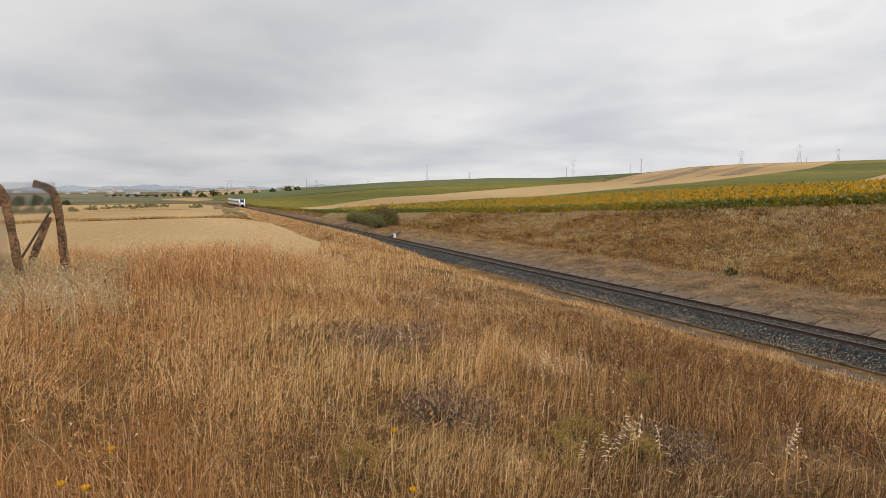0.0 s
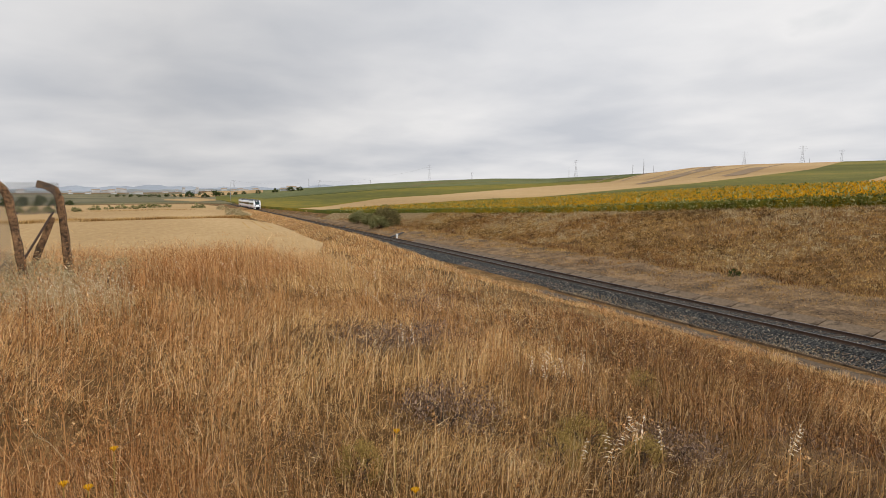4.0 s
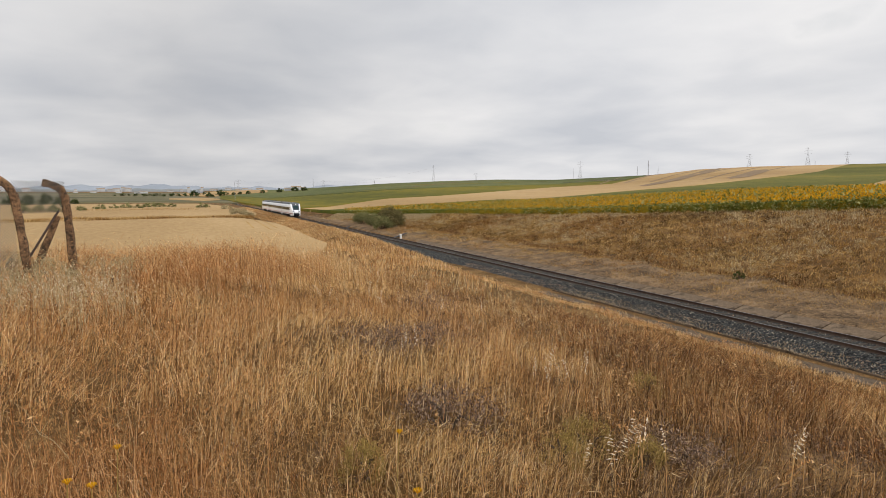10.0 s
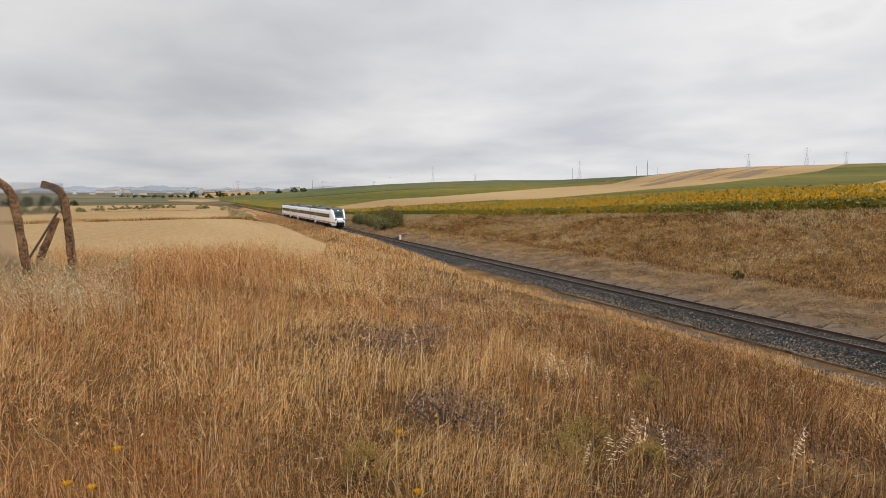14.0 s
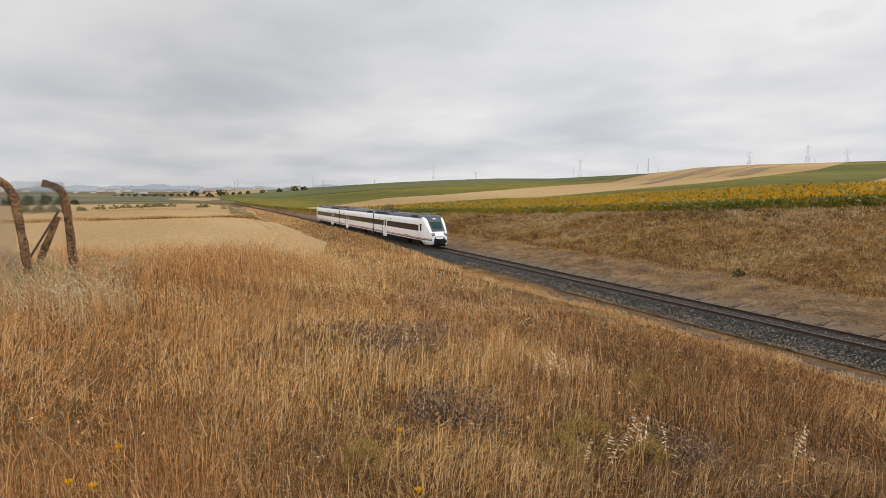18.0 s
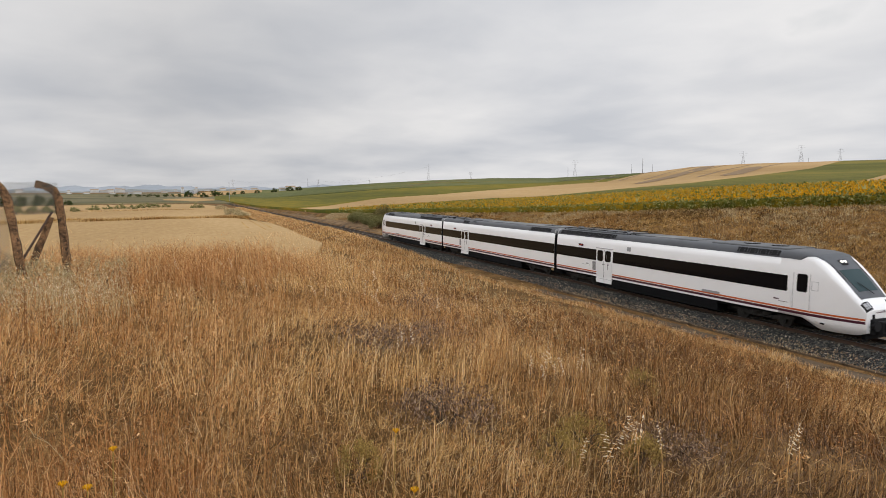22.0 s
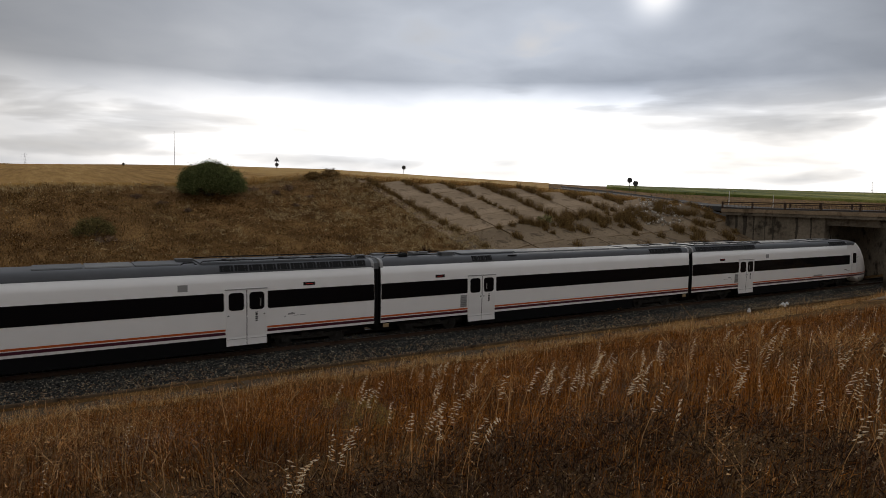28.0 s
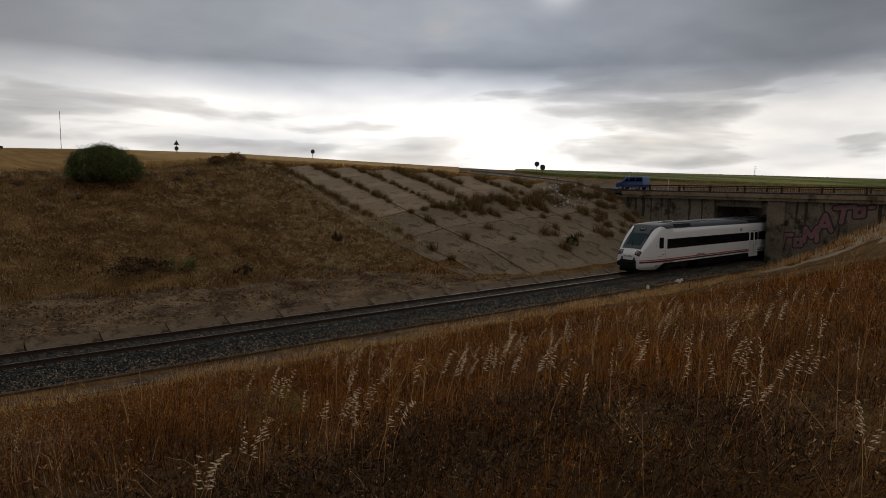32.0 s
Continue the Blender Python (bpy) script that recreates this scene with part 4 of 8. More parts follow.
def roof_clutter(x0, x1, parent, seed):
    """Small boxes, pipes and brackets along the roof."""
    q = np.random.default_rng(seed)
    x = x0
    while x < x1:
        l = q.uniform(0.25, 0.8)
        y, w, h = q.uniform(-0.75, 0.6), q.uniform(0.1, 0.3), q.uniform(0.07, 0.17)
        s = Shape()
        s.box(x, x + l, y - w, y + w, 3.9, 4.0 + h, 0.03)
        link("roof_equipment", s, (M_BLACK, M_ROOFDARK, M_ROOFLIGHT)[int(q.integers(0, 3))], parent)
        x += l + q.uniform(0.1, 0.7)
    for y in (-0.82, 0.82):
        s = Shape()
        s.tube([(x0, y, 3.95), (x0 + 0.15, y, 4.07), (x1 - 0.15, y, 4.07), (x1, y, 3.95)], 0.03, 6)
        link("roof_pipe", s, M_BLACK, parent)


def display(x, parent):
    for side in (-1, 1):
        s = Shape()
        y = side * (half_width(3.0) + 0.012)
        s.box(x - 0.28, x + 0.28, y - 0.012, y + 0.012, 2.90, 3.05)
        d = link("destination_display", s, M_BLACK, parent, "small dark led display")
        r = Shape()
        y = side * (half_width(3.0) + 0.026)
        r.box(x - 0.17, x + 0.17, y - 0.004, y + 0.004, 2.96, 2.99)
        link("led_bar", r, M_LED, d, "dim red led line")


def car_sides(x0, x1, parent, doors, bands, vents=(), low=0.80):
    """Windows, stripes, doors and underframe of a car from x0 to x1; doors: x of the doorway's start."""
    cuts = sorted([x0 + 0.02] + [v for d in doors for v in (d - 0.03, d + 1.78)] + [x1 - 0.02])
    for a, b in zip(cuts[::2], cuts[1::2]):
        for z0, z1, mat, nm in ((1.085, 1.17, M_ORANGE, "orange_stripe"), (0.92, 1.045, M_PURPLE, "purple_stripe")):
            side_panel(a, b, z0, z1, 0.006, mat, nm, parent)
    for a, b in bands:
        side_panel(a, b, 1.97, 2.76, 0.008, M_GLASS, "window_band", parent, label="long black tinted window band", round_=0.04)
    for d in doors:
        for side in (-1, 1):
            door_leaf(d, 0.86, parent, side, side > 0)
            door_leaf(d + 0.89, 0.86, parent, side, side < 0)
            s = Shape()
            y = side * (half_width(2.9) + 0.02)
            s.box(d - 0.05, d + 1.80, y - 0.03, y + 0.03, 2.875, 2.915)
            link("door_gutter", s, M_GREYPANEL, parent)
            jt = Shape()
            y = side * (half_width(2.2) + 0.026)
            jt.loft([[(d + 0.86 + e, side * (half_width(z) + 0.034 + o), z) for e, o in ((0.0, 0), (0.03, 0), (0.03, -0.03), (0.0, -0.03))] for z in (0.82, 1.5, 2.2, 2.85)])
            link("door_joint", jt, M_BLACK, parent)
    for v in vents:
        side_panel(v, v + 0.4, 1.24, 1.88, 0.012, M_GREYPANEL, "side_vent", parent, label="pale grey louvred vent")
        for i in range(6):
            side_panel(v + 0.05, v + 0.35, 1.27 + i * 0.095, 1.30 + i * 0.095, 0.018, M_ROOFLIGHT, "vent_slat", parent, (-1,))


def make_train():
    train = empty("diesel_train")
    tagged(train, "white three-car diesel train with orange and purple stripes", "train")
    # middle car
    a, b = -GAP + 0.17, GAP - 0.17
    mid = shell(a, b, WALL, M_WHITE, "middle_car", train, "white middle car body")
    shell(a, b, CROWN, M_ROOF, "car_roof", mid, "grey roof")
    d = -GAP + 5.38
    car_sides(a, b, mid, [d], [(a + 0.03, d - 0.06), (d + 1.84, b - 0.03)], [d - 0.5])
    display(-GAP + 3.6, mid)
    under = Shape()
    under.loft([[(x, -1.36, 0.2), (x, 1.36, 0.2), (x, 1.44, 0.80), (x, -1.44, 0.80)] for x in (-GAP + 5.6, GAP - 5.6)])
    link("underframe", under, M_SKIRT, mid)
    for s_ in (-1, 1):
        e = Shape()
        e.loft([[(x, -1.30, z), (x, 1.30, z), (x, 1.43, 0.80), (x, -1.43, 0.80)] for x, z in ((s_ * (GAP - 5.6), 0.70), (s_ * (GAP - 0.3), 0.62))])
        link("end_frame", e, M_SKIRT, mid)
        bogie(s_ * (GAP - 3.25), mid)
        g = Shape()
        g.box(s_ * (GAP - 0.5) - 0.16, s_ * (GAP - 0.5) + 0.16, -1.42, -1.38, 0.56, 0.74, 0.01)
        link("end_bracket", g, M_BRASS, mid, "ochre bracket beside the gangway")
        c = Shape()
        for k in range(5):
            x = s_ * GAP - 0.11 + k * 0.055
            w = 1.34 if k % 2 else 1.28
            c.loft([[(x + dx, -w, 0.62), (x + dx, w, 0.62), (x + dx, w * 0.97, 3.45), (x + dx, w * 0.75, 3.85), (x + dx, -w * 0.75, 3.85), (x + dx, -w * 0.97, 3.45)] for dx in (-0.028, 0.028)])
        link("gangway", c, M_BLACK, mid, "black rubber gangway bellows")
        for q in (-0.162, 0.162):
            ew = Shape()
            ew.loft([[(s_ * GAP + q + dx, y, z) for y, z in [(-w, z) for z, w in WALL] + [(w, z) for z, w in reversed(WALL)]] for dx in (-0.012, 0.012)])
            link("end_wall", ew, M_BLACK, mid, "black end wall at the gangway")
        for q in (-0.24, 0.24):
            tr = Shape()
            prof = [(3.55, 1.386)] + [(z + 0.012, w + 0.012) for z, w in CROWN[1:4]]
            tr.loft([[(s_ * GAP + q + dx, y, z) for y, z in [(-w, z) for z, w in prof] + [(w, z) for z, w in reversed(prof)]] for dx in (-0.075, 0.075)])
            link("end_trim", tr, M_GREYPANEL, mid, "pale frame at the car's end")
        p = Shape()
        p.loft([[(s_ * GAP + dx, y, z) for y, z in [(-1.3, 3.5), (-1.24, 3.78), (-0.9, 3.95), (0.9, 3.95), (1.24, 3.78), (1.3, 3.5), (1.2, 3.5), (-1.2, 3.5)]] for dx in (-0.13, 0.13)])
        link("gangway_hood", p, M_ROOFDARK, mid, "grey hood over the gangway")
    uf = Shape()
    uf.box(a + 0.1, b - 0.1, -0.62, 0.62, 0.24, 0.78, 0.05)
    link("underfloor", uf, M_BLACK, mid)
    grille(GAP - 4.1, GAP - 0.9, mid)
    grille(-GAP + 5.65, -GAP + 7.0, mid)
    for sd in (-1, 1):
        side_vent = Shape()
        side_vent.box(-3.8, -3.2, sd * 1.31 - 0.03, sd * 1.31 + 0.03, 3.86, 3.93)
        link("roof_slot", side_vent, M_BLACK, mid)
    roof_box(GAP - 5.7, GAP - 0.4, 0.95, 4.08, mid, M_ROOFLIGHT, "air_conditioner")
    for x in (8.7, 9.9):
        fan(x, 0.0, 4.07, 0.42, mid)
    for i in range(6):
        roof_box(-2.9 + i * 1.5, -1.45 + i * 1.5, 0.86, 4.045, mid, M_ROOFLIGHT if i % 2 else M_ROOFDARK, "roof_panel")
    roof_box(-GAP + 5.2, -GAP + 8.8, 0.9, 4.08, mid, M_ROOF)
    roof_clutter(-GAP + 0.5, -GAP + 4.9, mid, 5)

    # end car, built towards +x and turned for the other end
    def end_car(turn):
        m = lambda p: (-p[0], -p[1], p[2]) if turn else p
        holder = []
        before = set(bpy.data.objects)
        x0, tip = GAP + 0.17, HALF
        s = Shape()
        ds = [0, 0.04, 0.1, 0.2, 0.35, 0.52, 0.7, 0.9, 1.1, 1.3, 1.5, 1.7, 1.9, 2.1, 2.3, 2.45, 2.6, 2.8, 3.0, 3.3, 3.6, 4.2]
        rings = []
        for d_ in reversed(ds):
            sd, ar = cab_section(d_)
            pts, bot = sd + ar, nose_bottom(d_)
            ring = [(-pts[0][0] * 0.96, bot)] + [(-w, z) for w, z in pts] + [(w, z) for w, z in reversed(pts[:-1])] + [(pts[0][0] * 0.96, bot)]
            rings.append([(tip - d_, y, z) for y, z in ring])
        s.loft(rings, True, False)
        s.add(rings[-1], [tuple(range(len(rings[-1])))])
        body = link("end_car", s, M_WHITE, train, "white end car with a sloping cab", True)
        shell(x0, tip - 4.2, WALL, M_WHITE, "car_body", body, joined=True)
        shell(x0, tip - 3.7, [(z + 0.004, w + 0.004) for z, w in CROWN[:-1]] + [(4.015, 0.0)], M_ROOF, "car_roof", body, "grey roof")
        # small maker's lettering beside the doorway
        for xa, xb, za, zb in ((GAP + 4.2, GAP + 4.52, 1.60, 1.67), (GAP + 4.28, GAP + 4.38, 1.67, 1.70), (GAP + 3.7, GAP + 3.95, 1.54, 1.565), (GAP + 4.0, GAP + 4.25, 1.54, 1.565), (GAP + 4.62, GAP + 4.68, 1.50, 1.56)):
            side_panel(xa, xb, za, zb, 0.006, M_GREYPANEL, "lettering", body)
        # grey crown of the cab and frame of the windscreen
        cap = Shape()
        rr = []
        for d_ in (4.2, 3.6, 3.1, 2.8, 2.6, 2.45, 2.3, 2.1, 1.9, 1.7, 1.5, 1.3, 1.1, 0.9, 0.7, 0.52, 0.38):
            sd, ar = cab_section(d_)
            prof = ([sd[-1]] + ar)[::-1]
            w0 = prof[-1][0] * float(np.interp(d_, [0.38, 1.7, 2.1, 2.5, 3.0, 3.1], [0.76, 0.66, 0.70, 0.88, 0.99, 1.0]))
            ws_, zs_ = [p[0] for p in prof], [p[1] for p in prof]
            half = [(min(w, w0), float(np.interp(min(w, w0), ws_, zs_))) for w, z in prof[::-1]]
            if w0 == ws_[-1]:
                half[0] = prof[-1]
            half = [(w * 1.008 + (0.006 if w else 0), z + 0.014) for w, z in half]
            rr.append([(tip - d_ + 0.012, -w, z) for w, z in half] + [(tip - d_ + 0.012, w, z) for w, z in half[-2::-1]])
        cap.loft(rr, False, False)
        link("cab_crown", cap, M_ROOF, body, "dark grey crown and windscreen frame", True)
        screen = link("windscreen", cab_patch(tip, 1, (0.66, 0.8, 1.0, 1.2, 1.4, 1.6), [-0.54, -0.36, -0.18, 0, 0.18, 0.36, 0.54], 0.034, 0.02), M_SCREEN, body, "large tinted windscreen")
        for ya, yb in ((0.1, -0.35),):
            wip = Shape()
            wip.tube([(tip - 0.50 + 0.05, ya, nose_top(0.50) + 0.06), (tip - 1.0 + 0.05, yb, nose_top(1.0) + 0.05)], 0.016, 5)
            link("wiper", wip, M_BLACK, screen)
        lampm = Shape()
        lampm.loft([[(tip - d_ + 0.03, y, nose_top(d_) + 0.04) for y in (-w, w)] + [(tip - d_ - 0.03, y, nose_top(d_) - 0.02) for y in (w, -w)] for d_, w in ((1.80, 0.17), (1.85, 0.235), (2.02, 0.25), (2.08, 0.19))])
        unit = link("top_headlight", lampm, M_BLACK, body, "dark oval headlight cluster")
        for y in (-0.115, 0.115):
            lens = Shape()
            lens.disc((tip - 1.93, y, nose_top(1.93) + 0.055), (0.7, 0, 0.7), 0.08, 0.05, 14)
            link("lamp_lens", lens, M_LAMP if not turn else M_LENS, unit, "round lamp lens")
        for side in (-1, 1):
            h = link("headlamp_unit", cab_patch(tip, side, (0.03, 0.10, 0.18, 0.28), (0.55, 0.66, 0.78, 0.88, 0.97), 0.02, 0.05), M_BLACK, body, "dark angular headlamp unit")
            for u0, u1, mt in ((0.60, 0.74, M_LENS), (0.77, 0.92, M_TAIL if turn else M_LENS)):
                link("lamp_lens", cab_patch(tip, side, (0.06, 0.14, 0.24), (u0, (u0 + u1) / 2, u1), 0.03, 0.02), mt, h, "lamp lens")
            sq = Shape()
            for xa, xb, za, zb in ((a - g, b - g, c_, d) for a, b, c_, d in ((2.42, 2.08, 2.60, 2.615), (2.42, 2.08, 2.18, 2.195), (2.42, 2.405, 2.18, 2.615), (2.095, 2.08, 2.18, 2.615)) for g in [0.3 if side > 0 else 0.0]):
                sq.loft([[(tip - d_, side * (half_width(z) * nose_width(d_) + o), z) for d_ in (xa, xb) for o in (-0.003, 0.005)][:2] + [(tip - xb, side * (half_width(z) * nose_width(xb) + o), z) for o in (0.005, -0.003)] for z in (za, zb)])
            link("side_flap", sq, M_GREYPANEL, body, "thin outline of a square flap")
            jk = Shape()
            jk.box(tip - 1.95, tip - 1.75, min(side * 1.34, side * 1.405), max(side * 1.34, side * 1.405), 0.62, 0.70)
            link("jacking_socket", jk, M_BLACK, body)
            # cab side window and the driver's door
            shift = 0.5 if side > 0 else 0.0
            w = Shape()
            c = 0.07
            for (xa, xb, za, zb) in ((tip - 3.2 + shift, tip - 2.63 + shift, 2.04, 2.92),):
                ring = [(xa + c, za), (xb - c, za), (xb, za + c), (xb, zb - c), (xb - c, zb), (xa + c, zb), (xa, zb - c), (xa, za + c)]
                w.loft([[(px, side * (half_width(pz) * nose_width(tip - px) + o), pz) for px, pz in ring] for o in (-0.02, 0.014)])
            link("cab_window", w, M_GLASS, body, "small dark cab window")
            if side > 0:
                side_panel(tip - 3.80, tip - 3.24, 1.97, 2.76, 0.009, M_GLASS, "window_band", body, (1,), "long black tinted window band")
            dj = Shape()
            for xa in ((tip - 3.40, tip - 2.5) if side < 0 else (tip - 3.0,)):
                dj.loft([[(xa + e, side * (half_width(z) * nose_width(tip - xa) + 0.004), z) for e in (-0.012, 0.012)] for z in (1.15, 1.8, 2.4, 2.95)], False, False)
            link("cab_door_joint", dj, M_GREYPANEL, body)
            for xa in ((tip - 3.48, tip - 2.44) if side < 0 else ()):
                hr = Shape()
                hr.tube([(xa, side * (1.475 * nose_width(tip - xa) + 0.05), 1.15), (xa, side * (1.475 * nose_width(tip - xa) + 0.05), 2.05)], 0.018, 5)
                link("grab_rail", hr, M_DOORWHITE, body)
            for z0, z1, mat, nm in ((1.085, 1.17, M_ORANGE, "orange_stripe"), (0.92, 1.045, M_PURPLE, "purple_stripe")):
                st = Shape()
                dl = [4.2, 3.6, 3.3, 3.0, 2.8, 2.6, 2.45, 2.3, 2.1, 1.9, 1.7, 1.5, 1.3, 1.1, 0.9, 0.7, 0.52, 0.35, 0.2, 0.1, 0.04]
                st.loft([[(tip - dd, side * (half_width(z) * nose_width(dd) + 0.010), z) for z in (z0, z1)] for dd in dl], False, False)
                link(nm, st, mat, body)
        # buffer beam, coupler, front logo bars
        f = Shape()
        f.box(tip - 0.3, tip + 0.10, -0.74, 0.74, 0.46, 1.15, 0.06)
        f.box(tip - 0.1, tip + 0.34, -0.42, 0.42, 0.5, 1.05, 0.08)
        f.disc((tip + 0.2, 0, 0.78), (1, 0, 0), 0.17, 0.42, 12)
        f.box(tip + 0.25, tip + 0.42, -0.22, 0.22, 0.6, 0.98, 0.04)
        for y in (-0.56, 0.56):
            f.box(tip - 0.05, tip + 0.05, y - 0.07, y + 0.07, 1.1, 1.36, 0.02)
        for y in (-0.62, 0.62):
            f.disc((tip + 0.14, y, 0.85), (1, 0, 0), 0.13, 0.2, 12)
            f.disc((tip + 0.26, y, 0.85), (1, 0, 0), 0.23, 0.06, 14)
        link("coupler_and_buffers", f, M_BLACK, body, "black coupler and buffers")
        for i, y in enumerate((-0.32, -0.16, 0.0, 0.16, 0.32)):
            lg = Shape()
            lg.box(tip + 0.002, tip + 0.012, y - 0.045, y + 0.045, 1.40, 1.46 + (0.05 if i == 3 else 0))
            link("front_mark", lg, M_PURPLE, body, "small purple mark bar")
        pl = Shape()
        pl.loft([[(tip - 0.1 - k, -0.8, z), (tip - 0.1 - k, 0.8, z)] for k, z in ((0, 0.5), (0.12, 0.22))], False, False)
        pl.box(tip - 0.3, tip - 0.12, -0.84, 0.84, 0.2, 0.5)
        link("snow_plough", pl, M_SKIRT, body)
        dd = GAP + 5.5
        car_sides(x0, tip - 4.2, body, [dd], [(x0 + 0.03, dd - 0.06), (dd + 1.84, tip - 3.72)], [] if turn else [dd - 0.5])
        display(GAP + 3.5, body)
        un = Shape()
        un.loft([[(x, -1.36, z), (x, 1.36, z), (x, 1.44, 0.80), (x, -1.44, 0.80)] for x, z in ((GAP + 5.6, 0.2), (tip - 8.2, 0.2))])
        link("underframe", un, M_SKIRT, body)
        e = Shape()
        e.loft([[(x, -1.30, z), (x, 1.30, z), (x, 1.43, 0.80), (x, -1.43, 0.80)] for x, z in ((GAP + 0.3, 0.62), (GAP + 5.6, 0.70))])
        link("end_frame", e, M_SKIRT, body)
        e = Shape()
        e.loft([[(x, -1.30, z), (x, 1.30, z), (x, 1.43, 0.80), (x, -1.43, 0.80)] for x, z in ((tip - 8.3, 0.62), (tip - 3.2, 0.70))])
        link("cab_frame", e, M_SKIRT, body)
        uf = Shape()
        uf.box(x0 + 0.1, tip - 0.6, -0.62, 0.62, 0.24, 0.78, 0.05)
        link("underfloor", uf, M_BLACK, body)
        bogie(GAP + 3.25, body)
        bogie(tip - 5.5, body)
        grille(tip - 7.0, tip - 4.3, body)
        grille(GAP + 0.6, GAP + 7.5, body)
        roof_box(GAP + 0.9, GAP + 8.2, 0.98, 4.07, body, M_ROOF, "radiator_unit")
        for y in (-0.9, 0.9):
            rl = Shape()
            rl.tube([(GAP + 0.9, y, 4.0), (GAP + 1.0, y, 4.13), (GAP + 8.1, y, 4.13), (GAP + 8.2, y, 4.0)], 0.025, 6)
            for k in range(8):
                rl.tube([(GAP + 1.2 + k * 0.95, y, 4.0), (GAP + 1.2 + k * 0.95, y, 4.13)], 0.018, 5)
            link("roof_rail", rl, M_BLACK, body)
        for x in (GAP + 2.4, GAP + 4.0, GAP + 6.6):
            fan(x, 0.0, 4.06, 0.5, body)
        roof_box(tip - 9.2, tip - 4.1, 0.95, 4.06, body, M_ROOFDARK, "air_conditioner")
        for x in (tip - 7.2, tip - 5.4):
            fan(x, 0.0, 4.05, 0.42, body)
        for i in range(3):
            roof_box(GAP + 9.0 + i * 1.8, GAP + 10.72 + i * 1.8, 0.86, 4.045, body, M_ROOFLIGHT if i % 2 else M_ROOFDARK, "roof_panel")
        roof_clutter(GAP + 0.35, GAP + 0.9, body, 8)
        roof_clutter(GAP + 8.3, GAP + 9.0, body, 9)
        a_ = Shape()
        a_.tube([(tip - 3.6, 0.3, 4.0), (tip - 3.6, 0.3, 4.35)], 0.02, 6)
        link("aerial", a_, M_BLACK, body)
        for sd in (-1, 1):
            lo = Shape()
            y = sd * (half_width(1.5) + 0.004)
            xl = tip - 2.85 if sd > 0 else tip - 4.5
            for i in range(5):
                lo.box(xl + i * 0.07, xl + 0.05 + i * 0.07, y - 0.004, y + 0.004, 1.48, 1.55)
            lo.box(xl + 0.3, xl + 0.85, y - 0.003, y + 0.003, 1.40, 1.425)
            link("side_mark", lo, M_PURPLE, body, "small mark bars")
            hatch = Shape()
            y = sd * (half_width(3.05) + 0.004)
            hatch.box(dd + 3.3, dd + 3.7, y - 0.006, y + 0.006, 2.9, 3.2)
            link("small_hatch", hatch, M_GREYPANEL, body, "small grey hatch")
        side_panel(tip - 9.3, tip - 8.0, 1.16, 1.30, 0.008, M_GREYPANEL, "low_grille", body, label="narrow grey grille over the stripe")
        if turn:
            for o in set(bpy.data.objects) - before:
                for v in o.data.vertices:
                    v.co.x, v.co.y = -v.co.x, -v.co.y
        return body

    end_car(False)
    end_car(True)
    return train


train = make_train()
TRAIN_RUN = [(0, -357.5), (2, -332.0), (6, -274.8), (8, -246.0), (9, -232.0), (11, -204.8), (13, -177.2), (14, -163.6), (17, -123.4), (18, -109.7), (19, -96.2), (20, -82.5),
             (21, -68.8), (22, -55.1), (23, -41.5), (24, -28.3), (24.5, -21.6), (25, -14.8), (26, -1.4), (26.5, 5.3), (28.5, 32.5), (29, 39.3), (30, 53.0), (31, 66.8), (32, 80.7)]

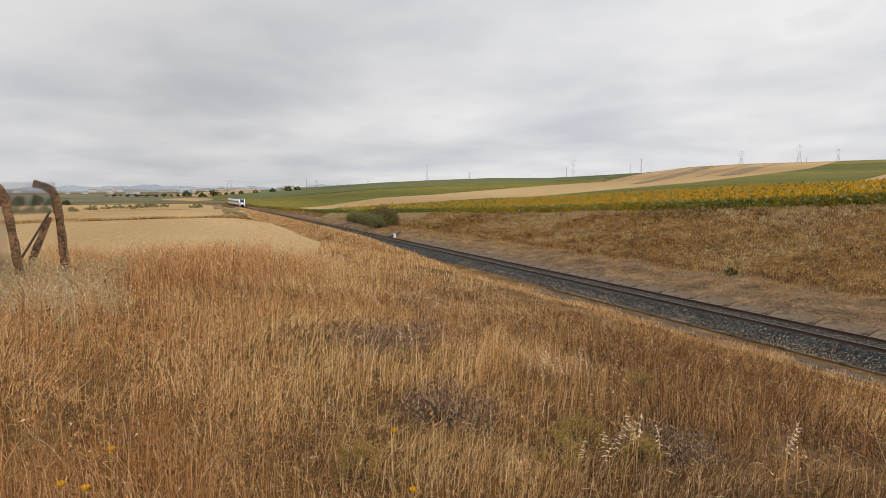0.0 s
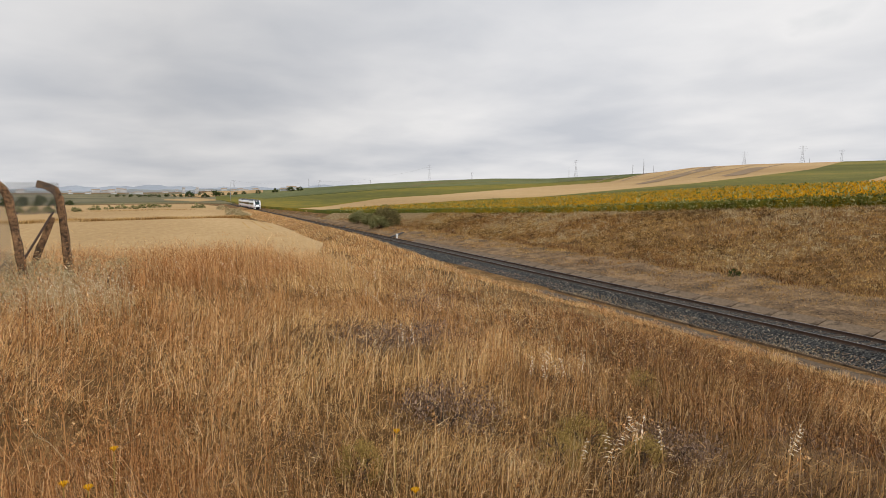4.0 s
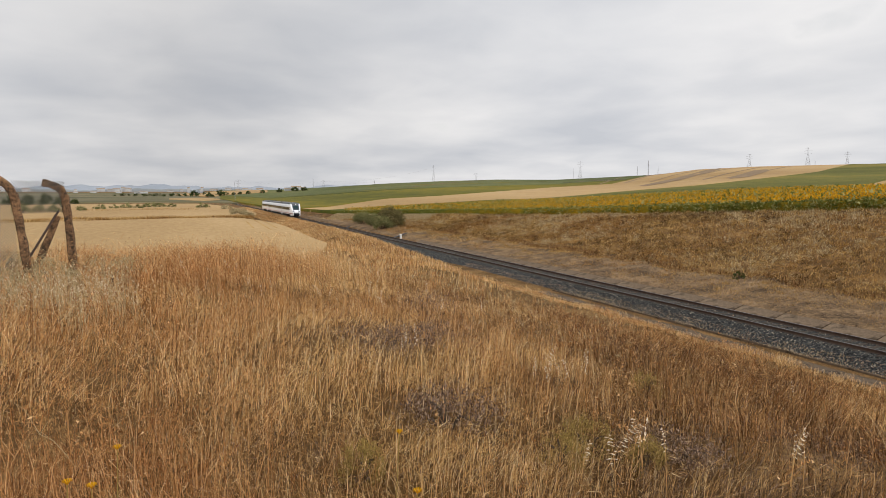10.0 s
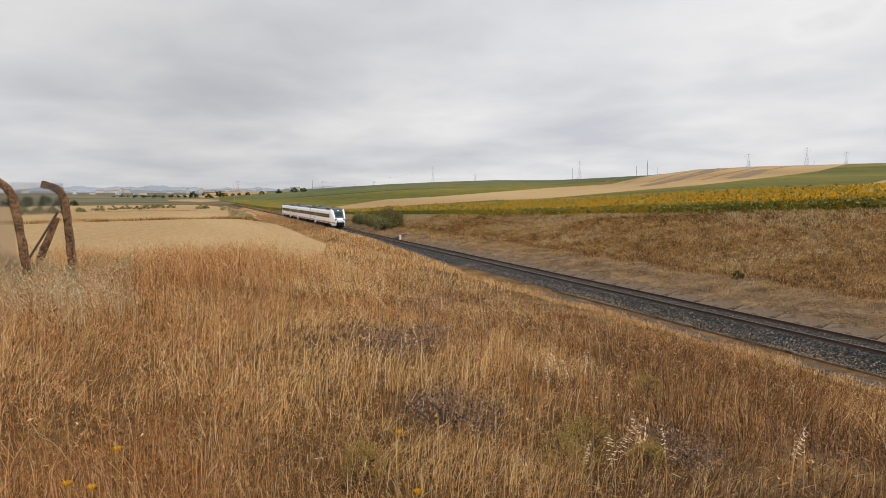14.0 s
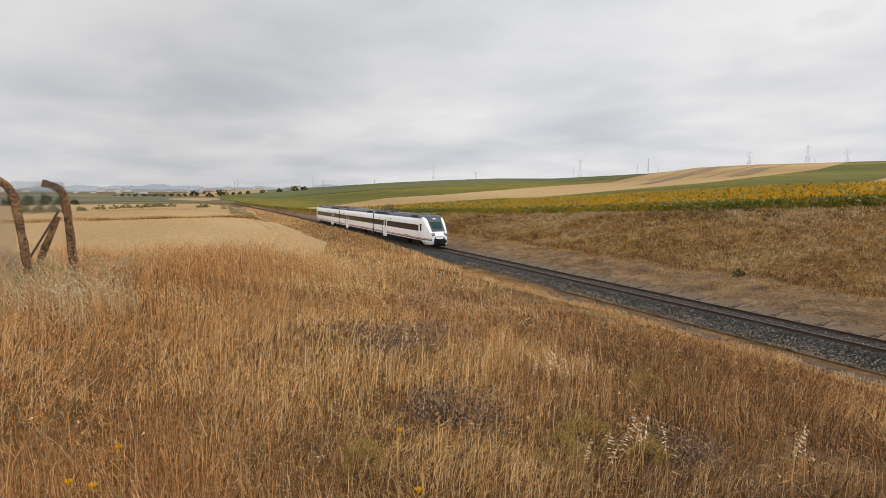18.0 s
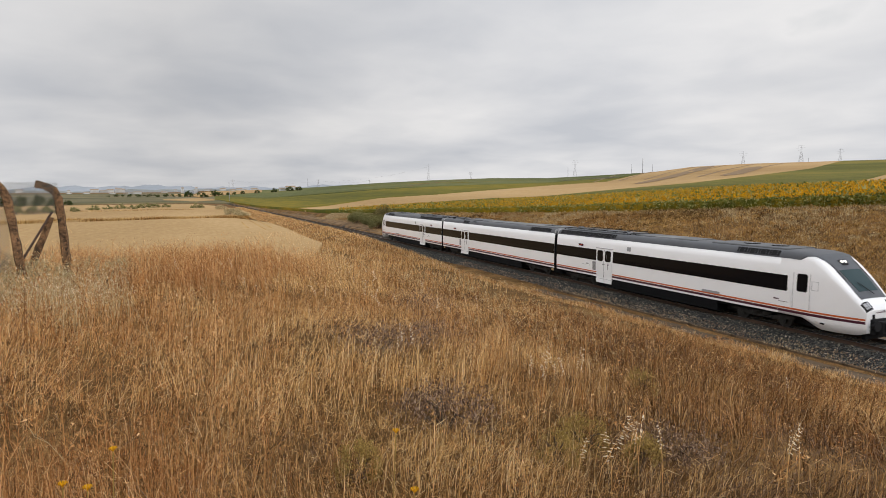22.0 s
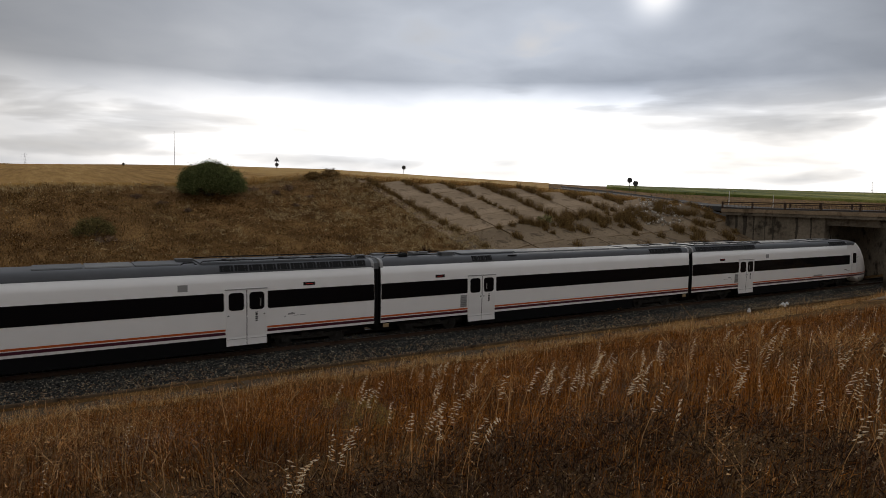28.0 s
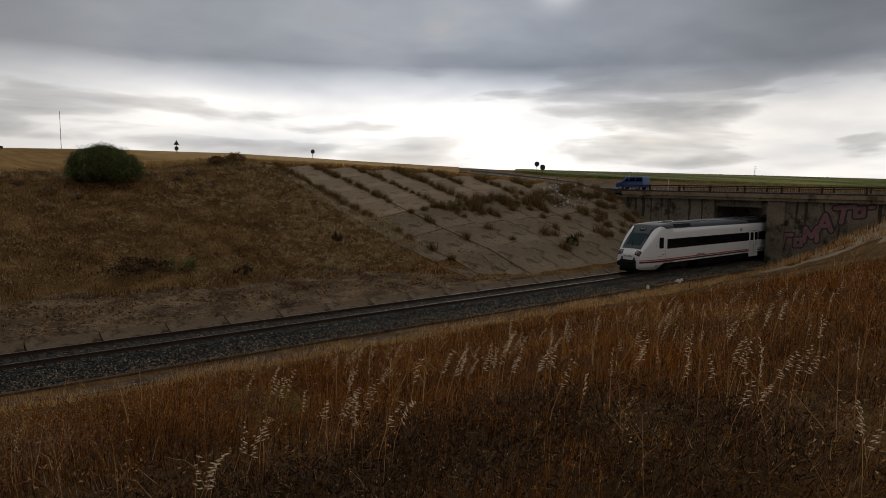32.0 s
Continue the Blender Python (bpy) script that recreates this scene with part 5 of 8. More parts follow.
# ---------------------------------------------------------------- road bridge
def make_bridge():
    br = empty("road_bridge")
    tagged(br, "stained concrete road bridge over the railway with steel railing", "bridge", kind="structure")
    x0, x1 = BRIDGE_X0, BRIDGE_X1
    s = Shape()
    s.box(x0 - 0.35, x1 + 0.35, -30, 43.2, 5.75, 6.05)
    s.box(x0 + 0.3, x1 - 0.3, 26.6, 32.6, 5.05, 5.75)
    link("deck", s, M_CONC_DARK, br)
    for ya, yb, nm in ((32.3, 42.9, "far_abutment"), (6.0, 26.5, "near_abutment")):
        a = Shape()
        a.box(x0, x1, ya, yb, -1.0, 5.75)
        link(nm, a, M_CONC_DARK, br)
    p = Shape()
    p.box(x0 - 0.25, x0 + 0.6, 25.2, 26.85, -1.0, 5.7, 0.05)
    link("pier", p, M_CONC_DARK, br, "stained concrete pilaster")
    for xx, nm in ((x0 - 0.25, "kerb"), (x1 + 0.25, "kerb")):
        k = Shape()
        k.box(xx - 0.2, xx + 0.2, -30, 43.2, 6.05, 6.42)
        link(nm, k, M_CONC, br)
    for xx in (x0 - 0.25, x1 + 0.25):
        r = Shape()
        r.box(xx - 0.06, xx + 0.06, -30, 43.3, 7.06, 7.17)
        r.box(xx - 0.03, xx + 0.03, -30, 43.3, 6.92, 6.97)
        r.box(xx - 0.03, xx + 0.03, -30, 43.3, 6.50, 6.55)
        rl = link("railing", r, M_RAIL, br, "rusty brown railing")
        y, k = 43.2, 0
        q = Shape()
        while y > -30:
            if k % 22 == 0:
                ps = Shape()
                ps.box(xx - 0.08, xx + 0.08, y - 0.08, y + 0.08, 6.38, 7.2, 0.02)
                link("railing_post", ps, M_RAIL, rl)
            else:
                q.box(xx - 0.011, xx + 0.011, y - 0.011, y + 0.011, 6.5, 6.95)
            y -= 0.16
            k += 1
        link("balusters", q, M_RAIL, rl)["kind"] = "stuff"
    for y0, w in ((41.6, 0.35), (40.6, 0.55), (39.6, 0.25), (38.3, 0.2), (37.4, 0.4), (35.0, 0.3), (33.6, 0.25), (24.2, 0.2), (23.4, 0.3), (21.9, 0.18), (20.6, 0.4), (17.5, 0.3)):
        st = Shape()
        st.loft([[(x0 + d, y0 + u * w * 0.5 + 0.06 * math.sin(z * 3 + y0), z) for u, z in ((-1, 5.7), (-0.8, 4.6), (-0.35, 3.2), (0.1, 2.2), (0.4, 3.4), (0.8, 4.9), (1, 5.7))] for d in (-0.006, 0.004)])
        link("drip_stain", st, M_STAIN, br, "dark rain streak under the deck")
    return br


bridge = make_bridge()


def road_strip(name, pts, width, z_lift, mat, label, cat):
    s = Shape()
    rings = []
    for i, (x, y, z) in enumerate(pts):
        a, b = Vector(pts[max(i - 1, 0)]), Vector(pts[min(i + 1, len(pts) - 1)])
        d = (b - a).normalized()
        n = Vector((-d.y, d.x, 0)).normalized() * width / 2
        rings.append([(x + n.x, y + n.y, z + z_lift), (x - n.x, y - n.y, z + z_lift), (x - n.x, y - n.y, z - 0.3), (x + n.x, y + n.y, z - 0.3)])
    s.loft(rings)
    return tagged(link(name, s, mat), label, cat, kind="structure")


ROAD = [(70.5, -220, 6.35), (70.5, -30, 6.35), (70.5, 0, 6.35), (70.5, 43, 6.35)] + [(x, y, float(ground(x, y)) + 0.05) for x, y in ((70.2, 52), (69.2, 62), (67.5, 72))]
road_strip("road", ROAD, 9.0, 0.2, M_ASPHALT, "grey asphalt road over the bridge", "road")


def make_van():
    van = empty("van")
    tagged(van, "small blue van driving over the bridge", "van")
    prof = [(-2.15, 0.35), (-2.2, 0.75), (-2.18, 1.1), (-2.1, 1.75), (-1.9, 1.86), (0.4, 1.84), (0.75, 1.72), (1.25, 1.15), (1.95, 0.98), (2.15, 0.8), (2.2, 0.45), (2.1, 0.33)]
    s = Shape()
    rings = []
    for y, k in ((-0.86, 0.0), (-0.82, 0.05), (0.82, 0.05), (0.86, 0.0)):
        rings.append([(x * (1 - 0.02 * (k == 0)), y * (1 - 0.12 * max(0, (z - 1.1)) / 0.75), z - (0.03 if k == 0 and z > 1 else 0)) for x, z in prof])
    s.loft(rings)
    body = link("body", s, M_BLUE, van, "blue painted van body")
    for side in (-1, 1):
        for xa, xb, z1 in ((0.1, 0.85, 1.62), (-0.95, 0.0, 1.68), (-2.0, -1.05, 1.68)):
            g = Shape()
            yy = lambda z: side * (0.86 * (1 - 0.12 * max(0, (z - 1.1)) / 0.75) + 0.012)
            xt = xb - (0.42 if xb > 0.5 else 0.03)
            g.loft([[(x, yy(z) + o * side, z) for x, z in ((xa, 1.18), (xb, 1.18), (xt, z1), (xa + 0.03, z1))] for o in (-0.03, 0.004)])
            link("side_window", g, M_GLASS, body)
        for x in (-1.35, 1.35):
            w = Shape()
            w.disc((x, side * 0.76, 0.31), (0, 1, 0), 0.31, 0.2, 20)
            t_ = link("wheel", w, M_BLACK, van)
            h = Shape()
            h.disc((x, side * 0.865, 0.31), (0, 1, 0), 0.19, 0.03, 14)
            link("hubcap", h, M_GREYPANEL, t_)
    g = Shape()
    g.add([(0.80, -0.70, 1.70), (0.80, 0.70, 1.70), (1.27, 0.76, 1.18), (1.27, -0.76, 1.18)], [(0, 1, 2, 3)])
    for i, p in enumerate(g.v):
        g.v[i] = (p[0] + 0.03, p[1], p[2] + 0.02)
    g.add([(p[0] - 0.06, p[1], p[2] - 0.05) for p in g.v[:4]], [(3, 2, 1, 0)])
    link("windscreen", g, M_GLASS, body)
    for side in (-1, 1):
        h = Shape()
        h.box(2.05, 2.2, side * 0.62 - 0.14, side * 0.62 + 0.14, 0.68, 0.86, 0.03)
        link("headlight", h, M_GREYPANEL, van)
    for ob in list(van.children) + [c for o in van.children for c in o.children]:
        for v in ob.data.vertices:
            v.co = (v.co.x * 0.88, v.co.y * 0.9, v.co.z * 0.86)
    return van


def road_post(x, y, h):
    t_ = tagged(empty("road_post", pose(x, y, float(ground(x, y)))), "thin pale post beside the road", "post", "road posts")
    s = Shape()
    s.tube([(0, 0, -0.3), (0, 0, h)], [0.06, 0.045], 8)
    link("post", s, M_WHITEPOST, t_)
    s = Shape()
    s.tube([(0, 0, h), (0, 0, h + 0.06)], [0.06, 0.03], 8)
    link("cap", s, M_GREYPANEL, t_)


road_post(80.8, 53.8, 2.3)
road_post(86.0, 50.5, 1.9)
van = make_van()

# ---------------------------------------------------------------- plants: shrubs and trees
rng = np.random.default_rng(7)


def leaf_cloud(centres, spread, count, size):
    """Small leaf blades scattered in clumps: vertices and triangles."""
    c = np.repeat(centres, count, 0)
    n = len(c)
    p = c + rng.normal(0, 1, (n, 3)) * spread
    d = rng.normal(0, 1, (n, 3)) + np.array([0, 0, 0.6])
    d /= np.linalg.norm(d, axis=1)[:, None]
    e = np.cross(d, rng.normal(0, 1, (n, 3)))
    e /= np.linalg.norm(e, axis=1)[:, None]
    s = size * rng.uniform(0.6, 1.4, (n, 1))
    v = np.stack([p - e * s * 0.28, p + e * s * 0.28, p + d * s], 1).reshape(-1, 3)
    return v, np.arange(n * 3).reshape(-1, 3)


def shrub(name, x, y, rx, ry, rz, clumps, count, size, mat, label, category="bush", lift=0.0, group="", tight=0.11):
    """A bush with short limbs and a crown of many small leaves in uneven clumps."""
    z = float(land(x, y)) + lift
    top = tagged(empty(name, pose(x, y, z)), label, category, group)
    d = rng.normal(0, 1, (clumps, 3))
    d[:, 2] = np.abs(d[:, 2]) * 0.9 - 0.15
    d /= np.linalg.norm(d, axis=1)[:, None]
    rad = rng.uniform(0.62, 1.0, (clumps, 1)) ** 0.6
    c = d * rad * np.array([rx, ry, rz * 0.9]) * 0.86 + np.array([0, 0, rz * 0.28])
    c[:, 2] = np.maximum(c[:, 2], rz * 0.08)
    s = Shape()
    apart = x * x + y * y < 400
    for k in range(0, clumps, max(1, clumps // (5 if apart else 9))):
        e = Vector(c[k])
        if apart and k:
            link("stem", s, M_WOODY, top)
            s = Shape()
        s.tube([(e.x * 0.05, e.y * 0.05, -0.1), tuple(e * 0.5 + Vector((0, 0, 0.05))), tuple(e * 0.92)], [0.03 * rz + 0.01, 0.02 * rz + 0.006, 0.006], 5)
    link("stem" if apart else "trunk", s, M_WOODY, top)
    v, f = leaf_cloud(c, np.array([rx, ry, rz]) * tight, count, size)
    v[:, 2] = np.maximum(v[:, 2], 0.0)
    crown = from_arrays("crown", v, f, mat)
    crown.parent = top
    return top


shrub("round_bush", 13.0, 60.3, 3.15, 2.6, 2.75, 300, 230, 0.10, M_LEAF_ROUND, "dense dark green round bush on the cutting's crest", tight=0.075)
shrub("low_bush", 2.9, 51.8, 1.45, 1.2, 1.2, 56, 110, 0.09, M_LEAF_BROWN, "small brownish bush on the dry slope")
shrub("grey_weed", 3.6, 50.6, 0.8, 0.7, 0.4, 16, 40, 0.1, M_MAT, "low grey weed beside a bush", "weed")
shrub("olive_bush", -136.7, 38.2, 2.6, 2.3, 2.4, 60, 190, 0.17, M_LEAF_DRY, "dusty olive-green bush beside the railway")
shrub("olive_bush", -128.0, 38.6, 2.2, 2.2, 2.0, 50, 190, 0.17, M_LEAF_DRY, "small dusty olive-green bush beside the railway")
shrub("olive_bush", -119.5, 39.0, 3.5, 3.0, 3.5, 70, 200, 0.17, M_LEAF_BROWN, "larger brownish green bush beside the railway")
shrub("olive_bush", -117.0, 36.6, 2.1, 2.0, 2.2, 46, 190, 0.16, M_LEAF_DRY, "bright green bush beside the railway")
shrub("green_weed", -35.7, 39.8, 0.5, 0.5, 0.6, 12, 40, 0.1, M_LEAF, "small green weed at the strip's edge", "weed")
shrub("green_weed", -12.5, 51.6, 1.2, 1.0, 0.6, 18, 40, 0.13, M_WEED, "low green weed patch on the slope", "weed")
shrub("green_weed", 47.0, 37.1, 0.7, 0.7, 0.9, 16, 50, 0.13, M_LEAF, "green weed growing through the concrete", "weed")
shrub("green_weed", 42.0, 48.0, 0.9, 0.8, 0.9, 16, 50, 0.13, M_LEAF_DRY, "green weed between the slabs", "weed")
shrub("dark_weed", 10.7, 42.6, 2.2, 1.2, 0.9, 24, 50, 0.14, M_DARKWEED_SHADE, "dark weed clump at the foot of the slope", "weed")
shrub("dark_weed", 13.5, 43.0, 1.4, 1.0, 0.7, 18, 50, 0.14, M_LEAF_DRY, "dull green weed clump at the foot of the slope", "weed")
shrub("dark_weed", 26.7, 45.0, 0.45, 0.45, 0.9, 12, 40, 0.13, M_DARKWEED_SHADE, "tall dark weed on the slope", "weed")
shrub("dark_weed", 17.0, 41.0, 0.7, 0.5, 0.5, 10, 40, 0.12, M_DARKWEED_SHADE, "small dark weed on the sandy strip", "weed")
shrub("green_weed", 29.0, 41.2, 0.4, 0.4, 0.5, 10, 40, 0.1, M_WEED, "small green weed on the sandy strip", "weed")
shrub("dry_clump", 24.0, 64.0, 1.0, 0.9, 0.7, 24, 90, 0.1, M_JOINT, "dry brown clump on the crest", "weed")
shrub("dry_clump", 26.2, 64.8, 1.3, 0.9, 0.9, 24, 90, 0.1, M_JOINT, "dry brown clump on the crest", "weed")
for x, y, r in ((16.8, 60.8, 0.6), (18.6, 59.6, 0.5), (20.2, 60.6, 0.7), (21.4, 58.4, 0.45), (8.4, 58.0, 0.5), (6.6, 60.0, 0.55), (19.4, 56.4, 0.4), (10.2, 56.6, 0.4)):
    shrub("grey_bush", x, y, r, r * 0.9, r * 0.7, 14, 60, 0.08, M_MAT, "small grey-brown bush on the crest of the slope", group="small bushes")
# weeds in the foreground
for x, y, r, h in [(-4.1, 1.75, 0.4, 0.34), (-6.0, 1.85, 0.55, 0.3), (-6.8, 2.6, 0.5, 0.28), (-3.5, 3.3, 0.4, 0.26), (-9.2, 3.5, 0.6, 0.36), (-2.0, 6.5, 0.5, 0.3), (5.5, 6.0, 0.5, 0.32), (1.0, 7.0, 0.6, 0.32), (10.0, 7.5, 0.5, 0.3)]:
    shrub("dark_weed", x, y, r * 0.85, r * 0.85, h * 0.6, 30, 60, 0.022, M_MAT, "dead brown twiggy weed among the grass", "weed", tight=0.3)
for x, y, r, h in [(-3.7, 2.67, 0.32, 0.42), (-3.5, 2.35, 0.26, 0.4), (-3.3, 2.9, 0.2, 0.38), (-3.3, 0.9, 0.2, 0.36), (-5.3, 4.6, 0.3, 0.42), (2.8, 5.9, 0.4, 0.5), (3.9, 9.2, 0.5, 0.5), (-2.0, 4.4, 0.3, 0.4)]:
    shrub("yellow_weed", x, y, r * 0.75, r * 0.75, h * 0.62, 34, 90, 0.013, M_WEED, "yellow-green weed in dry grass", "weed")
for x, y, r, h in [(-11.6, -2.5, 0.8, 0.5), (-11.9, -1.9, 0.7, 0.62), (-12.4, -1.2, 0.8, 0.5), (-11.2, -3.0, 0.8, 0.55), (-13.5, -0.6, 0.8, 0.45), (-12.6, -2.9, 0.9, 0.6)]:
    shrub("grey_shrub", x, y, r, r, h, 40, 170, 0.024, M_GREYWEED, "grey-green scrubby shrub at the fence", "bush")
# yellow flowers at the standpoint
for x, y in [(-2.15, 0.77), (-2.68, 0.88), (-2.6, -0.42), (-2.5, -0.33), (-2.9, -0.28)]:
    z = float(land(x, y))
    fl = tagged(empty("yellow_flower", pose(x, y, z)), "small yellow thistle flower on a thin stem", "flower", "yellow flowers")
    s = Shape()
    s.tube([(0, 0, 0), (0.02, 0.01, 0.3), (0.03, 0.02, 0.56)], 0.0022, 5)
    link("stem", s, M_WEED, fl)
    s = Shape()
    for k in range(10):
        a = k * math.tau / 10
        s.add([(0.03, 0.02, 0.56), (0.03 + 0.016 * math.cos(a - 0.25), 0.02 + 0.016 * math.sin(a - 0.25), 0.58), (0.03 + 0.02 * math.cos(a), 0.02 + 0.02 * math.sin(a), 0.575), (0.03 + 0.016 * math.cos(a + 0.25), 0.02 + 0.016 * math.sin(a + 0.25), 0.58)], [(0, 1, 2, 3)])
    link("petals", s, M_PETAL, fl)


def polar(az, r):
    return -r * math.sin(radians(az)), r * math.cos(radians(az))


for az, r, w in ((85.2, 235, 3.4), (84.9, 250, 3.8), (85.4, 265, 3.0), (84.6, 232, 2.6), (86.0, 300, 3.4), (84.2, 215, 2.4)):
    x, y = polar(az, r)
    shrub("pale_bush", x, y, w, w * 0.8, w * 0.6, 22, 60, 0.28, M_GREYWEED, "pale grey-green bush beside the embankment")
# rows of trees and shrubs on the western plain
for az, r, w, h in [(90.9, 900, 6, 7), (90.3, 910, 5, 6), (89.7, 900, 5, 6), (89.2, 905, 6, 6), (88.5, 880, 14, 15), (87.3, 880, 13, 13), (86.5, 890, 14, 15), (86.0, 900, 9, 9), (85.4, 890, 7, 7), (84.9, 890, 7, 8), (84.2, 900, 8, 8),
                      (83.0, 900, 9, 9), (81.6, 880, 10, 11), (80.3, 870, 12, 12), (79.5, 860, 11, 10), (91.6, 915, 6, 6), (92.3, 915, 6, 6), (93.0, 905, 6, 6), (98.3, 420, 8, 9), (99.2, 430, 10, 11), (100.4, 420, 9, 10), (101.5, 430, 9, 10), (97.3, 440, 6, 6)]:
    x, y = polar(az, r)
    shrub("far_tree", x, y, w * 0.42, w * 0.42, h * 0.5, 20, 34, w * 0.09, M_LEAF, "dark tree far off on the plain", "tree", group="far trees")
for az, r, w, h in [(96.9, 300, 4, 3), (95.6, 320, 5, 3), (94.6, 330, 4, 2.6), (93.7, 340, 5, 3), (92.8, 330, 4, 2.5), (92.0, 345, 6, 3.6), (91.2, 350, 5, 3), (90.3, 350, 4, 2.5), (88.0, 330, 5, 3.6), (87.6, 335, 3, 2.5), (98.5, 290, 6, 4), (99.6, 285, 5, 4), (100.8, 280, 6, 4)]:
    x, y = polar(az, r)
    shrub("far_shrub", x, y, w * 0.6, w * 0.6, h * 0.75, 18, 40, w * 0.085, M_LEAF_DRY, "dull green shrub on the plain", "bush", group="far shrubs")


for k in range(26):
    x, y = polar(86.2 + k * 0.33 + 0.1 * math.sin(k * 2.3), 1000 + 20 * math.sin(k))
    shrub("far_tree", x, y, 2.4, 2.4, 3.0 + 0.8 * math.sin(k * 1.7), 12, 26, 0.6, M_LEAF, "small round tree in a far row", "tree", group="far trees")

# ---------------------------------------------------------------- far structures
def pylon(az, el, r, width, label="lattice steel electricity pylon on the skyline"):
    x, y = polar(az, r)
    z0 = float(ground(x, y)) - 1
    h = EYE[2] + r * math.tan(radians(el)) - z0
    top = tagged(empty("electricity_pylon", pose(x, y, z0, 0, 0, az)), label, "pylon", "pylons")
    th = 0.00013 * r
    s = Shape()
    w0, w1 = width * 0.75, width * 0.13
    for sx in (-1, 1):
        for sy in (-1, 1):
            s.tube([(sx * w0, sy * w0, 0), (sx * w1, sy * w1, h * 0.7), (sx * w1 * 0.5, sy * w1 * 0.5, h)], th, 4)
    n = 6
    for k in range(n):
        za, zb = h * 0.7 * k / n, h * 0.7 * (k + 1) / n
        wa, wb = w0 + (w1 - w0) * k / n, w0 + (w1 - w0) * (k + 1) / n
        for sy in (-1, 1):
            s.tube([(-wa, sy * wa, za), (wb, sy * wb, zb)], th * 0.6, 3)
            s.tube([(wa, sy * wa, za), (-wb, sy * wb, zb)], th * 0.6, 3)
    link("lattice", s, M_TOWER, top)
    for k, (zz, ww) in enumerate(((0.72, 1.0), (0.83, 1.25), (0.93, 0.9))):
        a = Shape()
        a.tube([(-width * ww * 0.9, 0, h * zz), (0, 0, h * (zz + 0.025)), (width * ww * 0.9, 0, h * zz)], th * 0.8, 4)
        link("crossarm", a, M_TOWER, top)


for az, el, r, w in [(68.0, 2.42, 1150, 4.0), (64.2, 1.71, 1300, 3.5), (55.0, 2.71, 950, 4.2), (37.4, 3.45, 700, 3.6), (41.5, 3.09, 720, 3.4), (34.8, 3.03, 720, 2.6), (23.3, 3.06, 600, 2.4), (93.3, 0.60, 1500, 4), (85.0, 1.1, 1000, 4.2), (77.8, 1.09, 1400, 4.6), (12.4, 3.05, 560, 2.0), (8.5, 2.84, 540, 2.6), (1.2, 2.75, 600, 3.0), (-66.1, 1.74, 900, 3.0), (73.3, 1.05, 1600, 3)]:
    pylon(az, el, r, w)


def pole(az, el, r, rad, name="power_pole", label="thin pole on the skyline"):
    x, y = polar(az, r)
    z0 = float(ground(x, y)) - 0.5
    s = Shape()
    s.tube([(x, y, z0), (x, y, EYE[2] + r * math.tan(radians(el)))], [rad, rad * 0.6], 6)
    tagged(link(name, s, M_TOWER), label, "pole")


for az, el, r, rad in [(55.6, 2.12, 950, 0.3), (50.2, 2.22, 800, 0.35), (49.3, 2.69, 800, 0.45), (78.7, 1.18, 1300, 0.6), (36.9, 2.4, 700, 0.25), (85.3, 0.9, 520, 0.18), (48.5, 2.15, 800, 0.2)]:
    pole(az, el, r, rad)
pole(-9.2, 5.07, 300, 0.13, "radio_mast", "tall thin radio mast behind the stubble")


def wires(a, b, sag, n=10):
    s = Shape()
    p, q = Vector(a), Vector(b)
    s.tube([tuple(p.lerp(q, i / n) - Vector((0, 0, sag * 4 * (i / n) * (1 - i / n)))) for i in range(n + 1)], 0.05, 3)
    tagged(link("power_line", s, M_TOWER), "thin overhead power line", "cable")


def at(az, el, r):
    x, y = polar(az, r)
    return (x, y, EYE[2] + r * math.tan(radians(el)))


wires(at(85.0, 1.0, 1000), at(77.8, 1.0, 1400), 6)
wires(at(77.8, 1.02, 1400), at(73.3, 1.0, 1600), 6)
wires(at(77.8, 0.95, 1400), at(68.0, 2.2, 1150), 8)

# white farm buildings far off
for az, r, w, h in [(80.9, 1000, 10, 5), (80.2, 990, 14, 7), (79.7, 1005, 9, 4.5), (92.4, 1500, 16, 6), (92.9, 1510, 11, 4), (94.2, 1600, 12, 4), (87.0, 2200, 24, 6), (88.6, 2300, 14, 5), (90.4, 2250, 18, 5), (96.0, 1700, 13, 5), (97.2, 1750, 10, 4)]:
    x, y = polar(az, r)
    z = float(ground(x, y))
    b = tagged(empty("farm_building", pose(x, y, z, 0, 0, az)), "low white farm building far off", "building", "far buildings")
    s = Shape()
    s.box(-w / 2, w / 2, -4, 4, -1, h * 0.75)
    link("wall", s, M_PALEWALL, b)
    s = Shape()
    s.loft([[(xx, -4.4, h * 0.75), (xx, 4.4, h * 0.75), (xx, 0, h)] for xx in (-w / 2 - 0.4, w / 2 + 0.4)])
    link("roof", s, M_CONC, b)


